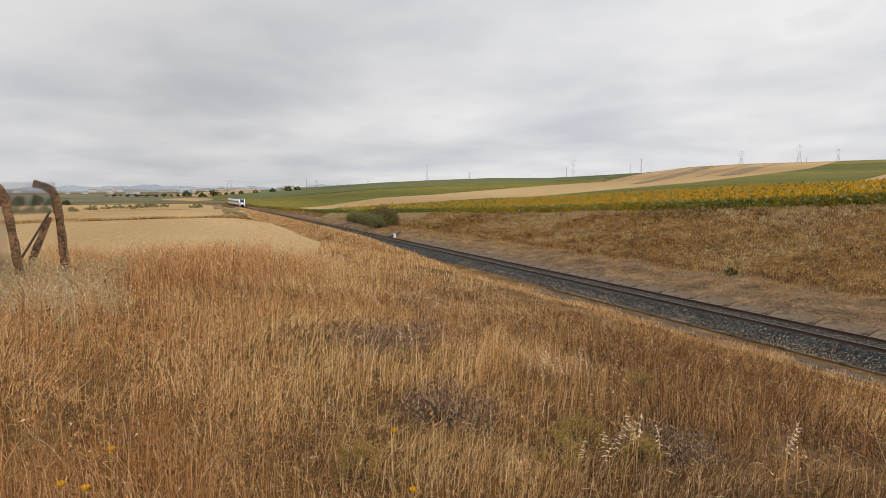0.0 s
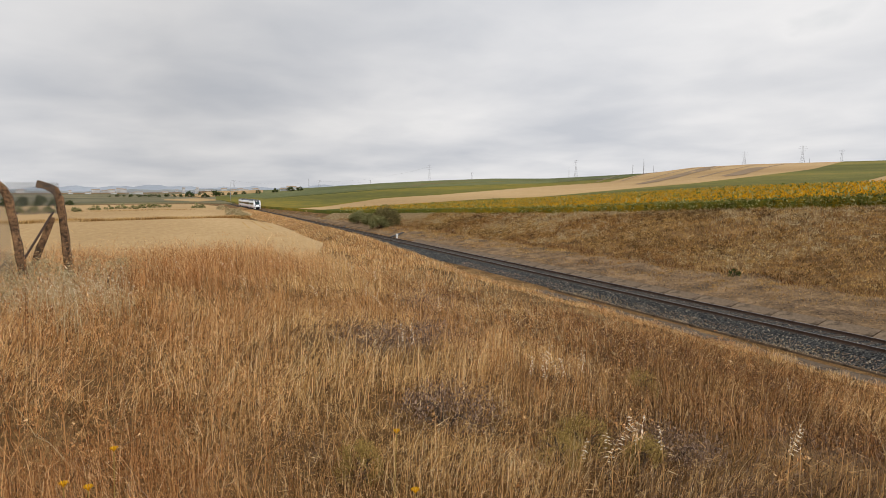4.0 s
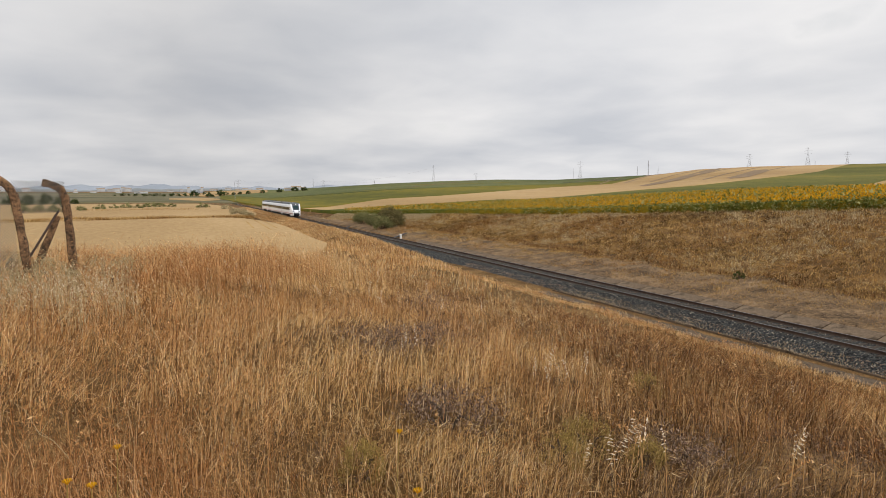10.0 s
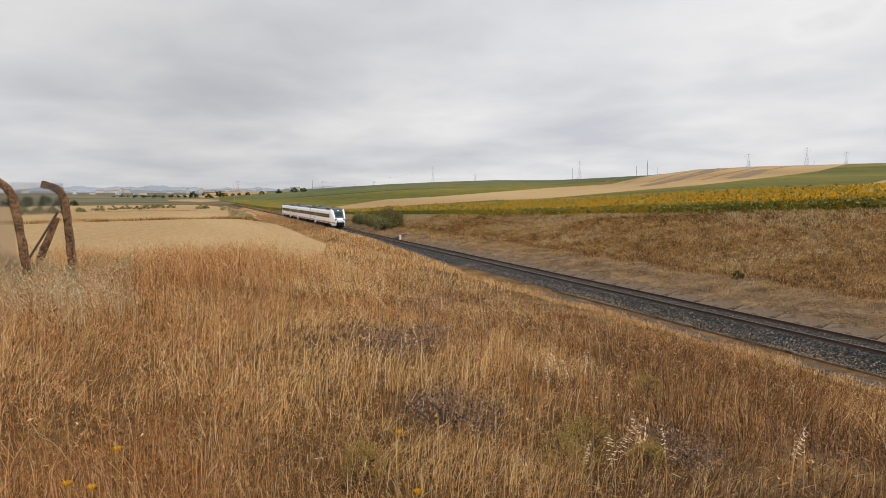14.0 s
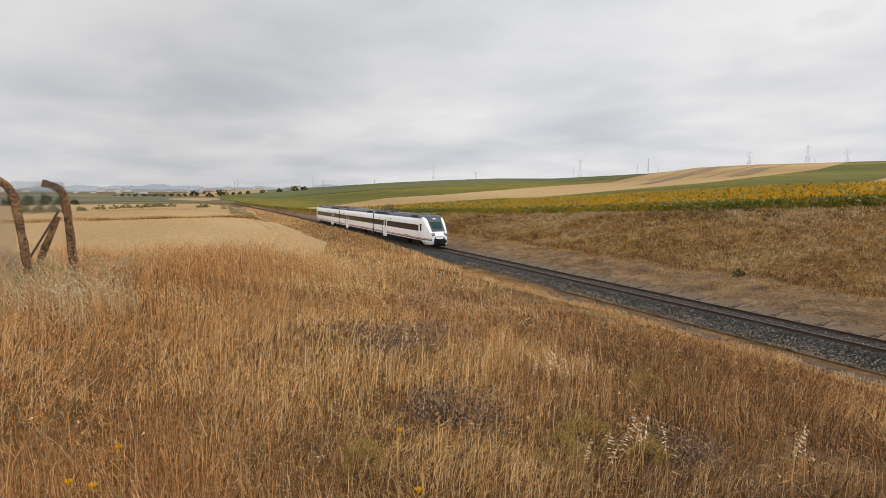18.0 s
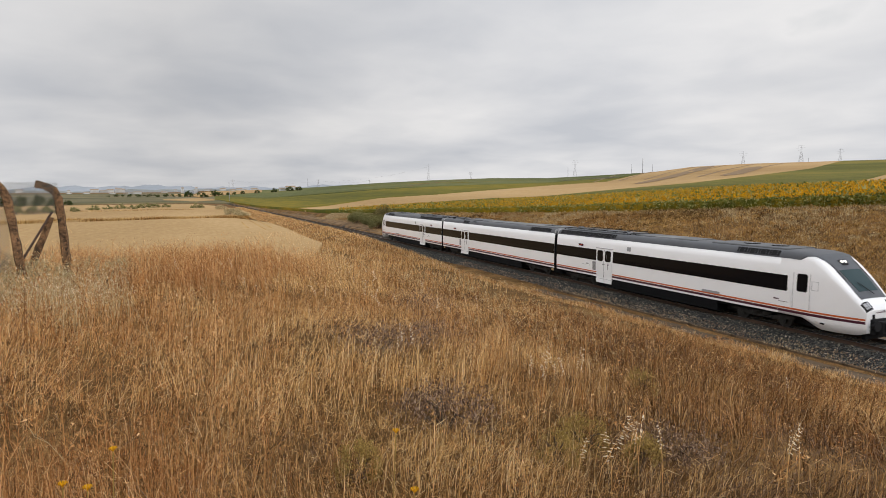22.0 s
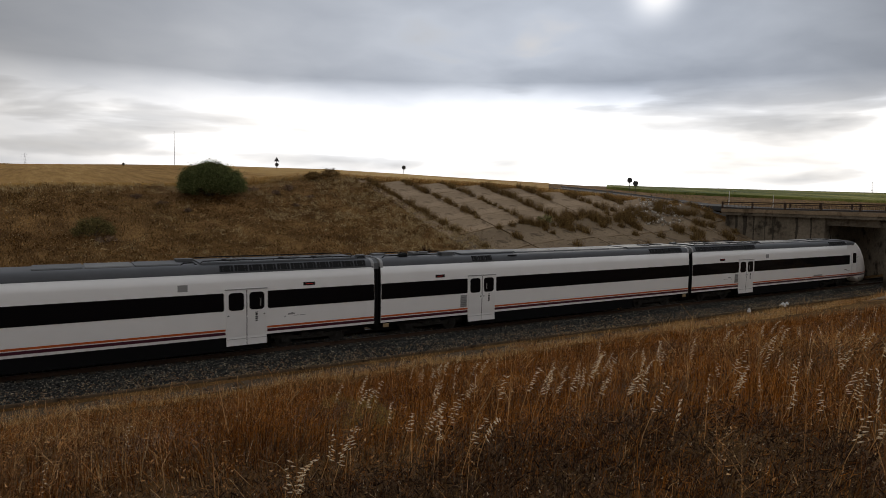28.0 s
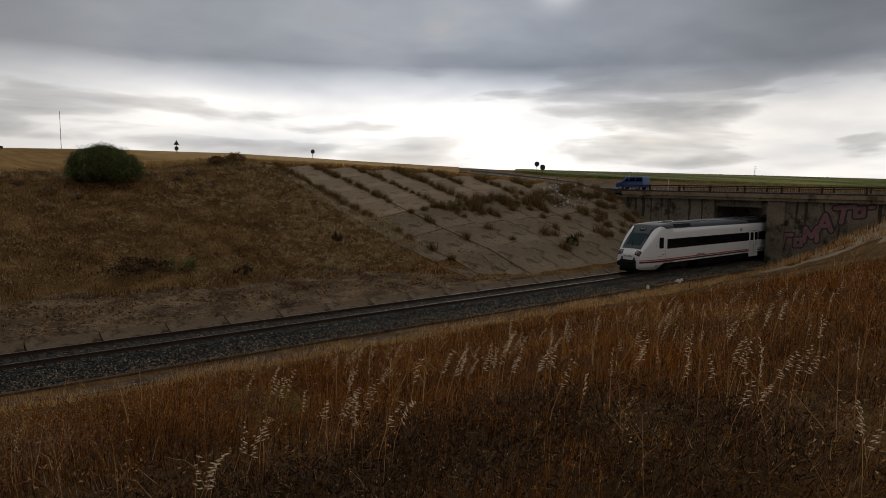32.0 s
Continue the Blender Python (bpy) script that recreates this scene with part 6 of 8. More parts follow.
# low hills that close the view to the west, haze put into their colour
def far_ridge(name, r, seed, height, mat, a0, a1):
    q = np.random.default_rng(seed)
    a = np.linspace(a0, a1, 120)
    ph = q.uniform(0, 6.28, 5)
    h = height * (0.75 + 0.1 * np.sin(a * 0.35 + ph[0]) + 0.07 * np.sin(a * 0.9 + ph[1]) + 0.07 * np.sin(a * 2.3 + ph[2]) + 0.04 * np.sin(a * 5.1 + ph[3]))
    rows_ = []
    for rr, hh in ((r * 0.9, -30 + 0 * h), (r, h), (r * 1.1, -30 + 0 * h)):
        rows_.append(np.stack([-rr * np.sin(np.radians(a)), rr * np.cos(np.radians(a)), hh], -1))
    v = np.concatenate(rows_)
    n = len(a)
    i = (np.arange(2)[:, None] * n + np.arange(n - 1)[None]).ravel()
    tagged(from_arrays(name, v, np.stack([i, i + 1, i + n + 1, i + n], -1), mat, True), "low hills on the horizon, haze-blue in their colour", "backdrop", kind="structure")


M_HAZE = two_scale("far hills with haze in the colour", (0.21, 0.235, 0.26), (0.32, 0.335, 0.35), 0.004, 0.02, 1.0, 0.0)
M_HAZE_NEAR = two_scale("plain with groves, haze in the colour", (0.12, 0.135, 0.135), (0.27, 0.265, 0.245), 0.006, 0.03, 1.0, 0.0)
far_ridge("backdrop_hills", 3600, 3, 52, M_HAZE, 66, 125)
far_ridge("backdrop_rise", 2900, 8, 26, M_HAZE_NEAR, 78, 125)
# pale houses of a far town
q = np.random.default_rng(12)
for i in range(34):
    az = 83 + 26 * q.random()
    r = 2700 + 120 * q.random()
    x, y = polar(az, r)
    w, h = q.uniform(8, 26), q.uniform(5, 11)
    t_ = tagged(empty("far_house", pose(x, y, q.uniform(12, 19), 0, 0, az)), "pale house of a town on the horizon", "building", "far houses")
    s = Shape()
    s.box(-w / 2, w / 2, -5, 5, -30, h * 0.7)
    link("wall", s, M_PALEWALL, t_)
    s = Shape()
    s.loft([[(xx, -5.5, h * 0.7), (xx, 5.5, h * 0.7), (xx, 0, h)] for xx in (-w / 2 - 0.5, w / 2 + 0.5)])
    link("roof", s, M_CONC, t_)


# ---------------------------------------------------------------- fence with bent posts
def make_fence():
    f = tagged(empty("wire_fence", pose(0, 0, 0)), "old chain-link fence on bent weathered concrete posts", "fence")

    def bar(points, w, name, label=""):
        s = Shape()
        raw = [Vector(p) for p in points]
        pts = [raw[i].lerp(raw[i + 1], k / 4) for i in range(len(raw) - 1) for k in range(4)] + [raw[-1]]
        pts = [p + Vector((0.004 * math.sin(i * 1.7), 0.005 * math.sin(i * 2.3 + p.x), 0)) for i, p in enumerate(pts)]
        rings = []
        for i, p in enumerate(pts):
            d = (pts[min(i + 1, len(pts) - 1)] - pts[max(i - 1, 0)]).normalized()
            a = Vector((1, 0, 0))
            b = d.cross(a).normalized()
            j = 1 + 0.05 * math.sin(i * 2.1 + p.y * 7) + 0.05 * math.sin(i * 5.3)
            rings.append([tuple(p + a * (u * w * j) + b * (v * w * j)) for u, v in ((-0.5, -0.35), (-0.35, -0.5), (0.35, -0.5), (0.5, -0.35), (0.5, 0.35), (0.35, 0.5), (-0.35, 0.5), (-0.5, 0.35))])
        return link(name, s.loft(rings), M_POST, f, label)

    gz = 5.35
    bar([(-12.1, -2.24, gz), (-12.1, -2.28, gz + 0.6), (-12.1, -2.34, gz + 1.2), (-12.1, -2.40, 7.02), (-12.1, -2.47, 7.17), (-12.1, -2.62, 7.30), (-12.1, -2.80, 7.42)], 0.115, "fence_post", "leaning concrete post with a bent top")
    bar([(-12.9, -1.72, gz), (-12.9, -1.73, gz + 0.6), (-12.9, -1.76, gz + 1.2), (-12.9, -1.80, 6.98), (-12.9, -1.86, 7.13), (-12.9, -1.98, 7.20), (-12.9, -2.12, 7.24)], 0.125, "fence_post", "broken concrete post with a bent top")
    bar([(-12.85, -2.42, gz), (-12.86, -2.2, 5.95), (-12.87, -1.92, 6.66)], 0.105, "brace", "slanting concrete brace")
    s = Shape()
    s.tube([(-12.3, -2.3, 5.95), (-12.85, -1.9, 6.75)], 0.02, 5)
    link("brace_rod", s, M_RAIL, f)

    def mesh(p0, p1, z0, z1, pitch=0.048):
        s = Shape()
        p0, p1 = Vector(p0), Vector(p1)
        ln, h = (p1 - p0).length, z1 - z0
        k = int((ln + h) / pitch)
        for i in range(k):
            for flip in (False, True):
                a0 = i * pitch - h
                u0, v0 = max(a0, 0), max(0, -a0)
                u1 = min(a0 + h, ln)
                v1 = v0 + (u1 - u0)
                if u1 <= u0:
                    continue
                if flip:
                    v0, v1 = h - v0, h - v1
                a, b = p0.lerp(p1, u0 / ln), p0.lerp(p1, u1 / ln)
                s.tube([(a.x, a.y, z0 + v0), (b.x, b.y, z0 + v1)], 0.0032, 3, False)
        link("chain_link", s, M_WIRE, f, "rusty chain-link netting")

    mesh((-12.9, -1.8, 0), (-12.1, -2.44, 0), 6.72, 7.26)
    mesh((-12.1, -2.4, 0), (-12.1, -5.6, 0), 5.45, 7.12)
    return f


make_fence()


# ---------------------------------------------------------------- signs, markers, litter
def road_sign(az, el, r, kind, size, label, low=None):
    x, y = polar(az, r)
    z = EYE[2] + r * math.tan(radians(el))
    z0 = min(float(ground(x, y)), z - 1.2)
    t_ = tagged(empty("road_sign", pose(x, y, z0, 0, 0, az + 20)), label, "sign", "road signs")
    s = Shape()
    s.tube([(0, 0, -0.2), (0, 0, z - z0 + size * 0.4)], 0.05, 8)
    link("post", s, M_SIGN, t_)
    p = Shape()
    if kind == "disc":
        p.disc((0, -0.07, z - z0), (0, 1, 0), size, 0.03, 20)
    else:
        p.add([(-size, -0.08, z - z0 - size * 0.6), (size, -0.08, z - z0 - size * 0.6), (0, -0.08, z - z0 + size * 1.1), (-size, -0.05, z - z0 - size * 0.6), (size, -0.05, z - z0 - size * 0.6), (0, -0.05, z - z0 + size * 1.1)],
              [(0, 1, 2), (5, 4, 3), (0, 3, 4, 1), (1, 4, 5, 2), (2, 5, 3, 0)])
    link("plate", p, M_SIGN, t_)
    if low:
        q = Shape()
        q.disc((0, -0.07, z - z0 - low), (0, 1, 0), size * 0.75, 0.03, 16)
        link("plate", q, M_SIGN, t_)


road_sign(-17.4, 2.98, 135, "tri", 0.55, "dark back of a triangular road sign over a round one", 1.0)
road_sign(-28.5, 2.60, 130, "disc", 0.42, "dark back of a round road sign")
road_sign(-48.4, 1.78, 125, "disc", 0.5, "dark back of a round road sign on a tall post")
road_sign(-48.9, 1.50, 112, "disc", 0.48, "dark back of a round road sign beside the road")
road_sign(-5.4, 2.2, 160, "disc", 0.3, "small dark round sign on the skyline")


def marker_post(x, y, h, w, label):
    z = float(land(x, y))
    t_ = tagged(empty("marker_post", pose(x, y, z)), label, "marker post")
    s = Shape()
    s.box(-w / 2, w / 2, -w * 0.4, w * 0.4, -0.1, h, w * 0.12)
    link("post", s, M_WHITEPOST, t_)
    c = Shape()
    c.loft([[(-k * w, -k * w * 0.8, z_), (k * w, -k * w * 0.8, z_), (k * w, k * w * 0.8, z_), (-k * w, k * w * 0.8, z_)] for k, z_ in ((0.56, h), (0.56, h + 0.04), (0.42, h + 0.07))])
    link("cap", c, M_WHITEPOST, t_)


marker_post(-7.9, 25.2, 0.26, 0.2, "whitewashed stone marker beside the drain")
marker_post(-97.5, 33.6, 0.62, 0.36, "white kilometre marker beside the railway")
for x, y, r in ((46.2, 25.9, 0.26), (41.6, 25.7, 0.14), (46.9, 26.0, 0.17)):
    s = Shape()
    q = np.random.default_rng(int(x * 10))
    s.loft([[(x + r * k * math.cos(a) * (1 + 0.3 * q.random()), y + r * 0.7 * k * math.sin(a), -0.5 + h) for a in np.linspace(0, math.tau, 9)[:-1]] for k, h in ((1, -0.15), (1.05, 0.06), (0.7, 0.18), (0.2, 0.22 + r * 0.2))])
    tagged(link("litter", s, M_LITTER), "crumpled white plastic litter on the bank", "litter")


for pts in (((-98.7, 32.8), (-100.2, 34.6), (-102.0, 36.3)), ((-128.5, 31.6), (-131.0, 33.0), (-133.6, 34.4))):
    s = Shape()
    s.tube([(x, y, float(land(x, y)) + 0.16) for x, y in pts], [0.14, 0.12, 0.1], 7)
    tagged(link("fallen_pole", s, M_SIGN), "dark fallen pole lying on the bare strip", "pole")


# graffiti on the near abutment: fat shapes made of strokes
def graffiti():
    g = tagged(empty("graffiti", pose(0, 0, 0)), "faded pink spray-painted shapes on the concrete wall", "graffiti")
    bars = {"hook": ((-0.5, 0.42, 0.55, 0.42), (0.0, 0.4, -0.12, -0.5)), "ring": ((-0.3, -0.35, -0.3, 0.3), (-0.3, 0.3, 0.3, 0.3), (0.3, 0.3, 0.3, -0.35), (0.3, -0.35, -0.3, -0.35)),
            "fork": ((-0.45, -0.5, -0.4, 0.5), (-0.4, 0.45, 0.05, -0.2), (0.05, -0.2, 0.4, 0.5), (0.4, 0.5, 0.42, -0.5)), "peak": ((-0.45, -0.5, 0.0, 0.65), (0.0, 0.65, 0.42, -0.45), (-0.25, -0.1, 0.25, -0.1)), "dab": ((-0.2, 0.0, 0.2, 0.0),)}
    for kind, y, z, size in (("hook", 25.2, 2.0, 1.25), ("ring", 23.9, 1.95, 0.9), ("fork", 22.85, 2.75, 1.25), ("peak", 21.75, 3.75, 1.35), ("hook", 20.25, 4.75, 1.45), ("ring", 19.05, 5.0, 1.05), ("dab", 18.15, 5.45, 0.7)):
        for grow, mat, xx, nm in ((0.30, M_PINKLINE, -0.010, "outline"), (0.17, M_PINK, -0.017, "fill")):
            s = Shape()
            for n, (a, b, c, d) in enumerate(bars[kind]):
                p, q = Vector((a, b)) * size, Vector((c, d)) * size
                e = (q - p).normalized()
                f = Vector((-e.y, e.x))
                w = grow * (0.75 + 0.25 * size)
                ring = []
                for end, o in ((q, 0.0), (p, math.pi)):
                    for k in range(7):
                        t_ = o - math.pi / 2 + math.pi * k / 6
                        ring.append(end + e * (w * math.cos(t_)) + f * (w * math.sin(t_)))
                s.loft([[(BRIDGE_X0 + xx - n * 0.0006 + h, y - v.x, z + v.y + 0.12 * v.x) for v in ring] for h in (0, 0.006)])
            link(nm, s, mat, g)


graffiti()

# ---------------------------------------------------------------- grass


def stalks(name, x, y, h, w, lean, mat, label, heads=0.0, head_mat=None, head_size=0.05, z=None, bent=False, way=None):
    """Dry stalks at (x, y): tapering blades, bent ones of two pieces; a share of them carries a pale head. Returns feet and tips."""
    n = len(x)
    z = land(x, y) if z is None else z
    a = rng.uniform(0, 2 * np.pi, n) if way is None else way
    d = np.stack([np.cos(a), np.sin(a), 0 * a], -1)
    b = rng.uniform(0, 2 * np.pi, n)
    side = np.stack([-np.sin(b), np.cos(b), 0 * b], -1) * (w / 2)[:, None]
    base = np.stack([x, y, z - 0.03], -1)
    tip = base + d * (h * lean)[:, None] + np.array([0, 0, 1.0]) * (h * np.sqrt(np.maximum(0.15, 1 - lean ** 2)))[:, None]
    if bent:
        mid = base + d * (h * lean * 0.3)[:, None] + np.array([0, 0, 1.0]) * (h * 0.55)[:, None]
        v = np.stack([base - side, base + side, mid + side * 0.8, mid - side * 0.8, tip], 1).reshape(-1, 3)
        o = np.arange(n)[:, None] * 5
        f = np.concatenate([o + np.array([0, 1, 2]), o + np.array([0, 2, 3]), o + np.array([3, 2, 4])])
    else:
        v = np.stack([base - side, base + side, tip], 1).reshape(-1, 3)
        f = np.arange(n * 3).reshape(-1, 3)
    tagged(from_arrays(name, v, f, mat), label, "grass", kind="stuff")
    if heads:
        k = rng.random(n) < heads
        specks(name + "_heads", tip[k] + 0.0, np.full(int(k.sum()), head_size), head_mat or M_STRAW, "pale seed heads of dry grass", d[k])
    return base, tip


def specks(name, at_, size, mat, label, drift=None, category="grass", slim=0.2):
    """Small chaff, spikelets and bits of leaf: one sliver each."""
    n = len(at_)
    u = rng.normal(0, 0.6, (n, 3)) + np.array([0, 0, 0.6]) + (0 if drift is None else drift * 0.5)
    u /= np.linalg.norm(u, axis=1)[:, None]
    e = np.cross(u, rng.normal(0, 1, (n, 3)))
    e /= np.linalg.norm(e, axis=1)[:, None]
    l = (size * rng.uniform(0.6, 1.5, n))[:, None]
    v = np.stack([at_ - u * l * 0.6 - e * l * slim, at_ - u * l * 0.6 + e * l * slim, at_ + u * l], 1).reshape(-1, 3)
    return tagged(from_arrays(name, v, np.arange(n * 3).reshape(-1, 3), mat), label, category, kind="stuff")


def clumped(x, y, scale, seed):
    """A smooth random field from -1 to 1 over the ground."""
    q = np.random.default_rng(seed)
    out = 0
    for k in range(5):
        a, s = q.uniform(0, 6.28), scale * (1.7 ** k)
        out = out + np.sin((x * np.cos(a) + y * np.sin(a)) * s + q.uniform(0, 6.28) + 1.3 * np.sin((y * np.cos(a) - x * np.sin(a)) * s * 0.7 + q.uniform(0, 6.28))) / (1.25 ** k)
    return out / 2.6


def scatter_polar(n, az0, az1, r0, r1, power=1.0):
    az = np.radians(rng.uniform(az0, az1, n))
    r = (r0 ** power + (r1 ** power - r0 ** power) * rng.random(n)) ** (1 / power)
    return -r * np.sin(az), r * np.cos(az)


def tufts(x, y, each, spread):
    n = len(x)
    k = np.repeat(np.arange(n), each)
    return x[k] + rng.normal(0, spread, len(k)), y[k] + rng.normal(0, spread, len(k))


def near_bank(x, y):
    return (y < track_y(x) - 5.35) & ((x < 62.5) | (y < 8))


# foreground: stands of different tone. Bare or matted places: x, y, radius
HOLLOWS = [(-4.1, 1.75, 0.45), (-6.2, 1.9, 0.8), (-7.0, 2.9, 0.6), (-5.1, 3.4, 0.4), (-3.4, 3.4, 0.4), (-3.6, 0.5, 0.35), (-2.2, 3.2, 0.5), (-3.2, 4.6, 0.6), (-1.2, 4.2, 0.7), (0.6, 4.6, 0.8), (1.7, 3.3, 0.7), (2.6, 2.6, 0.5), (3.9, 2.4, 0.6), (5.0, 1.4, 0.5), (0.2, 7.2, 0.9), (2.8, 6.6, 0.8), (5.6, 4.6, 0.7)]


def hollow(x, y):
    """1 in the middle of a matted hollow, 0 outside of them all."""
    out = np.zeros(len(x))
    for hx, hy, hr in HOLLOWS:
        out = np.maximum(out, 1 - smooth_step(0.5, 1.25, np.hypot(x - hx, y - hy) / hr))
    return out


def stand(x, y):
    """Which grass stands at (x, y): 0 red docks to the west, 1 golden grass on the bank, 2 brown and 3 rusty stands down the slope."""
    n, r, az = len(x), np.hypot(x, y), np.degrees(np.arctan2(-x, y))
    down = smooth_step(2.5, 6.0, y)
    score = [smooth_step(80, 98, az) * 1.1 + 0.55 * clumped(x, y, 0.5, 1) + 0.2 * smooth_step(9, 16, r) * (az > 60),
             0.66 * smooth_step(44, 68, az) * (1 - 0.55 * down) + 0.2 + 0.4 * clumped(x, y, 0.6, 3),
             0.30 + 0.35 * down * smooth_step(-10, 40, az) + 0.4 * clumped(x, y, 0.55, 4),
             # rusty stand grows towards the sun: backlit darkness put into its colour
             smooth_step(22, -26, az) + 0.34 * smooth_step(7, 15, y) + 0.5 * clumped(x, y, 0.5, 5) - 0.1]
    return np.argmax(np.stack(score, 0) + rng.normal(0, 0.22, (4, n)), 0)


def undergrowth():
    """The thick tangle of short dead leaves and broken straw under the tall stalks."""
    x, y = scatter_polar(330000, -86, 112, 1.5, 22, 0.7)
    ok = near_bank(x, y) & (x > -40) & (rng.random(len(x)) > 0.55 * hollow(x, y))
    x, y = x[ok], y[ok]
    n, r, kind = len(x), np.hypot(x, y), stand(x, y)
    h = (0.05 + 0.13 * rng.random(n) + 0.05 * clumped(x, y, 1.3, 41).clip(0, 1)) * (0.75 + 0.25 * np.minimum(r / 8, 1))
    foot = np.stack([x, y, land(x, y) + rng.random(n) ** 1.5 * 0.16], -1)
    way = 2.4 * clumped(x, y, 0.3, 15) + rng.normal(0, 1.1, n)
    lean = rng.uniform(0.1, 1.3, n)
    tip = foot + np.stack([np.cos(way) * np.sin(lean), np.sin(way) * np.sin(lean), np.cos(lean)], -1) * h[:, None]
    e = np.cross(tip - foot, rng.normal(0, 1, (n, 3)))
    e *= ((0.0009 + 0.00055 * r) * rng.uniform(0.5, 1.4, n) / np.linalg.norm(e, axis=1))[:, None] * 0.5
    v = np.stack([foot - e, foot + e, tip], 1)
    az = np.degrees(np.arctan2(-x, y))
    # dead weed, and dark slivers coloured as the shade between stalks
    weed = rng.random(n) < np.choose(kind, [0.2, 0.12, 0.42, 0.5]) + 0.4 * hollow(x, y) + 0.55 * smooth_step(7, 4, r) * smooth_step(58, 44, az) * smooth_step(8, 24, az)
    # near feet towards the sun: backlit shade put into the colour
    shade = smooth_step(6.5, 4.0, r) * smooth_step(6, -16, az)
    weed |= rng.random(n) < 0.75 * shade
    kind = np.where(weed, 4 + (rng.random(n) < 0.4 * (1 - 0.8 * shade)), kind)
    for k, (nm, mat) in enumerate((("red_undergrowth", M_GRASS_RED), ("golden_undergrowth", M_GRASS), ("brown_undergrowth", M_GRASS_BROWN), ("rusty_undergrowth", M_GRASS_RUST), ("dark_undergrowth", M_DARKWEED_SHADE), ("grey_undergrowth", M_MAT))):
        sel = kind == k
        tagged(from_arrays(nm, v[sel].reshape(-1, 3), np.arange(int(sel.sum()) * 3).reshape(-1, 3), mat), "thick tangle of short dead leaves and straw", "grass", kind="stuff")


def foreground():
    x, y = scatter_polar(62000, -86, 112, 1.5, 36, 0.72)
    gap = clumped(x, y, 0.9, 11) + 0.6 * clumped(x, y, 2.2, 12)
    keep = (gap > -0.75 - 0.8 * rng.random(len(x))) & (rng.random(len(x)) > 0.8 * hollow(x, y))
    x, y = tufts(x[keep], y[keep], 4, 0.045)
    ok = near_bank(x, y) & (x > -62)
    x, y = x[ok], y[ok]
    n, r, az = len(x), np.hypot(x, y), np.degrees(np.arctan2(-x, y))
    c, fine = clumped(x, y, 0.5, 1), clumped(x, y, 1.7, 14)
    kind = stand(x, y)
    low = np.maximum(hollow(x, y), 0.55 * smooth_step(6.5, 4, r) * smooth_step(56, 42, az))
    h = (0.24 + 0.26 * rng.random(n) ** 1.4 + 0.09 * c + 0.09 * fine) * (0.7 + 0.3 * np.minimum(r / 9, 1)) * (1 - 0.45 * low)
    h = h + 0.45 * smooth_step(66, 74, az) * smooth_step(106, 98, az) * smooth_step(10, 16, r) * rng.random(n) ** 0.8
    h = np.maximum(h, 0.1) * np.interp(y - track_y(x), [-8.5, -5.4], [1.0, 0.55])
    w = (0.0011 + 0.00052 * r) * rng.uniform(0.6, 1.5, n)
    way = 2.4 * clumped(x, y, 0.3, 15) + 1.2 * fine + rng.normal(0, 0.9, n)
    flat = smooth_step(0.35, 0.8, clumped(x, y, 0.75, 16))
    lean = np.where(rng.random(n) < 0.25 + 0.5 * flat, rng.uniform(0.45, 0.95, n), np.abs(rng.normal(0.24, 0.24, n))).clip(0, 0.95)
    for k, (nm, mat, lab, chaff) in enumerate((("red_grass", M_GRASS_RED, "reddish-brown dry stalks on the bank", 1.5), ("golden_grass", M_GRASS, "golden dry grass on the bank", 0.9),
                                               ("brown_grass", M_GRASS_BROWN, "brown dry grass on the slope", 1.2), ("rusty_grass", M_GRASS_RUST, "rusty dry grass on the slope, darkened as seen against the sun", 1.0))):
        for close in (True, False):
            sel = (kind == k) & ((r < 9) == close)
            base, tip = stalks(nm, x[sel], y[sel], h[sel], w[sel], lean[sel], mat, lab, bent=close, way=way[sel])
            m = int(sel.sum() * chaff * (1.0 if close else 0.7))
            j = rng.integers(0, len(base), m)
            u = rng.uniform(0.35, 1.05, m)[:, None]
            rr = r[sel][j]
            at_ = base[j] + (tip[j] - base[j]) * u + rng.normal(0, 0.010, (m, 3)) * (1 + rr[:, None] * 0.25)
            pale = rng.random(m) < 0.16
            size = (0.0045 + 0.0010 * rr) * rng.uniform(0.6, 1.6, m)
            specks(nm + "_chaff", at_[~pale], size[~pale], mat, "small dry leaves and spikelets in the grass", slim=0.13)
            specks(nm + "_pale_chaff", at_[pale], size[pale], M_STRAW_GRASS, "pale spikelets in the grass", slim=0.13)


undergrowth()
foreground()


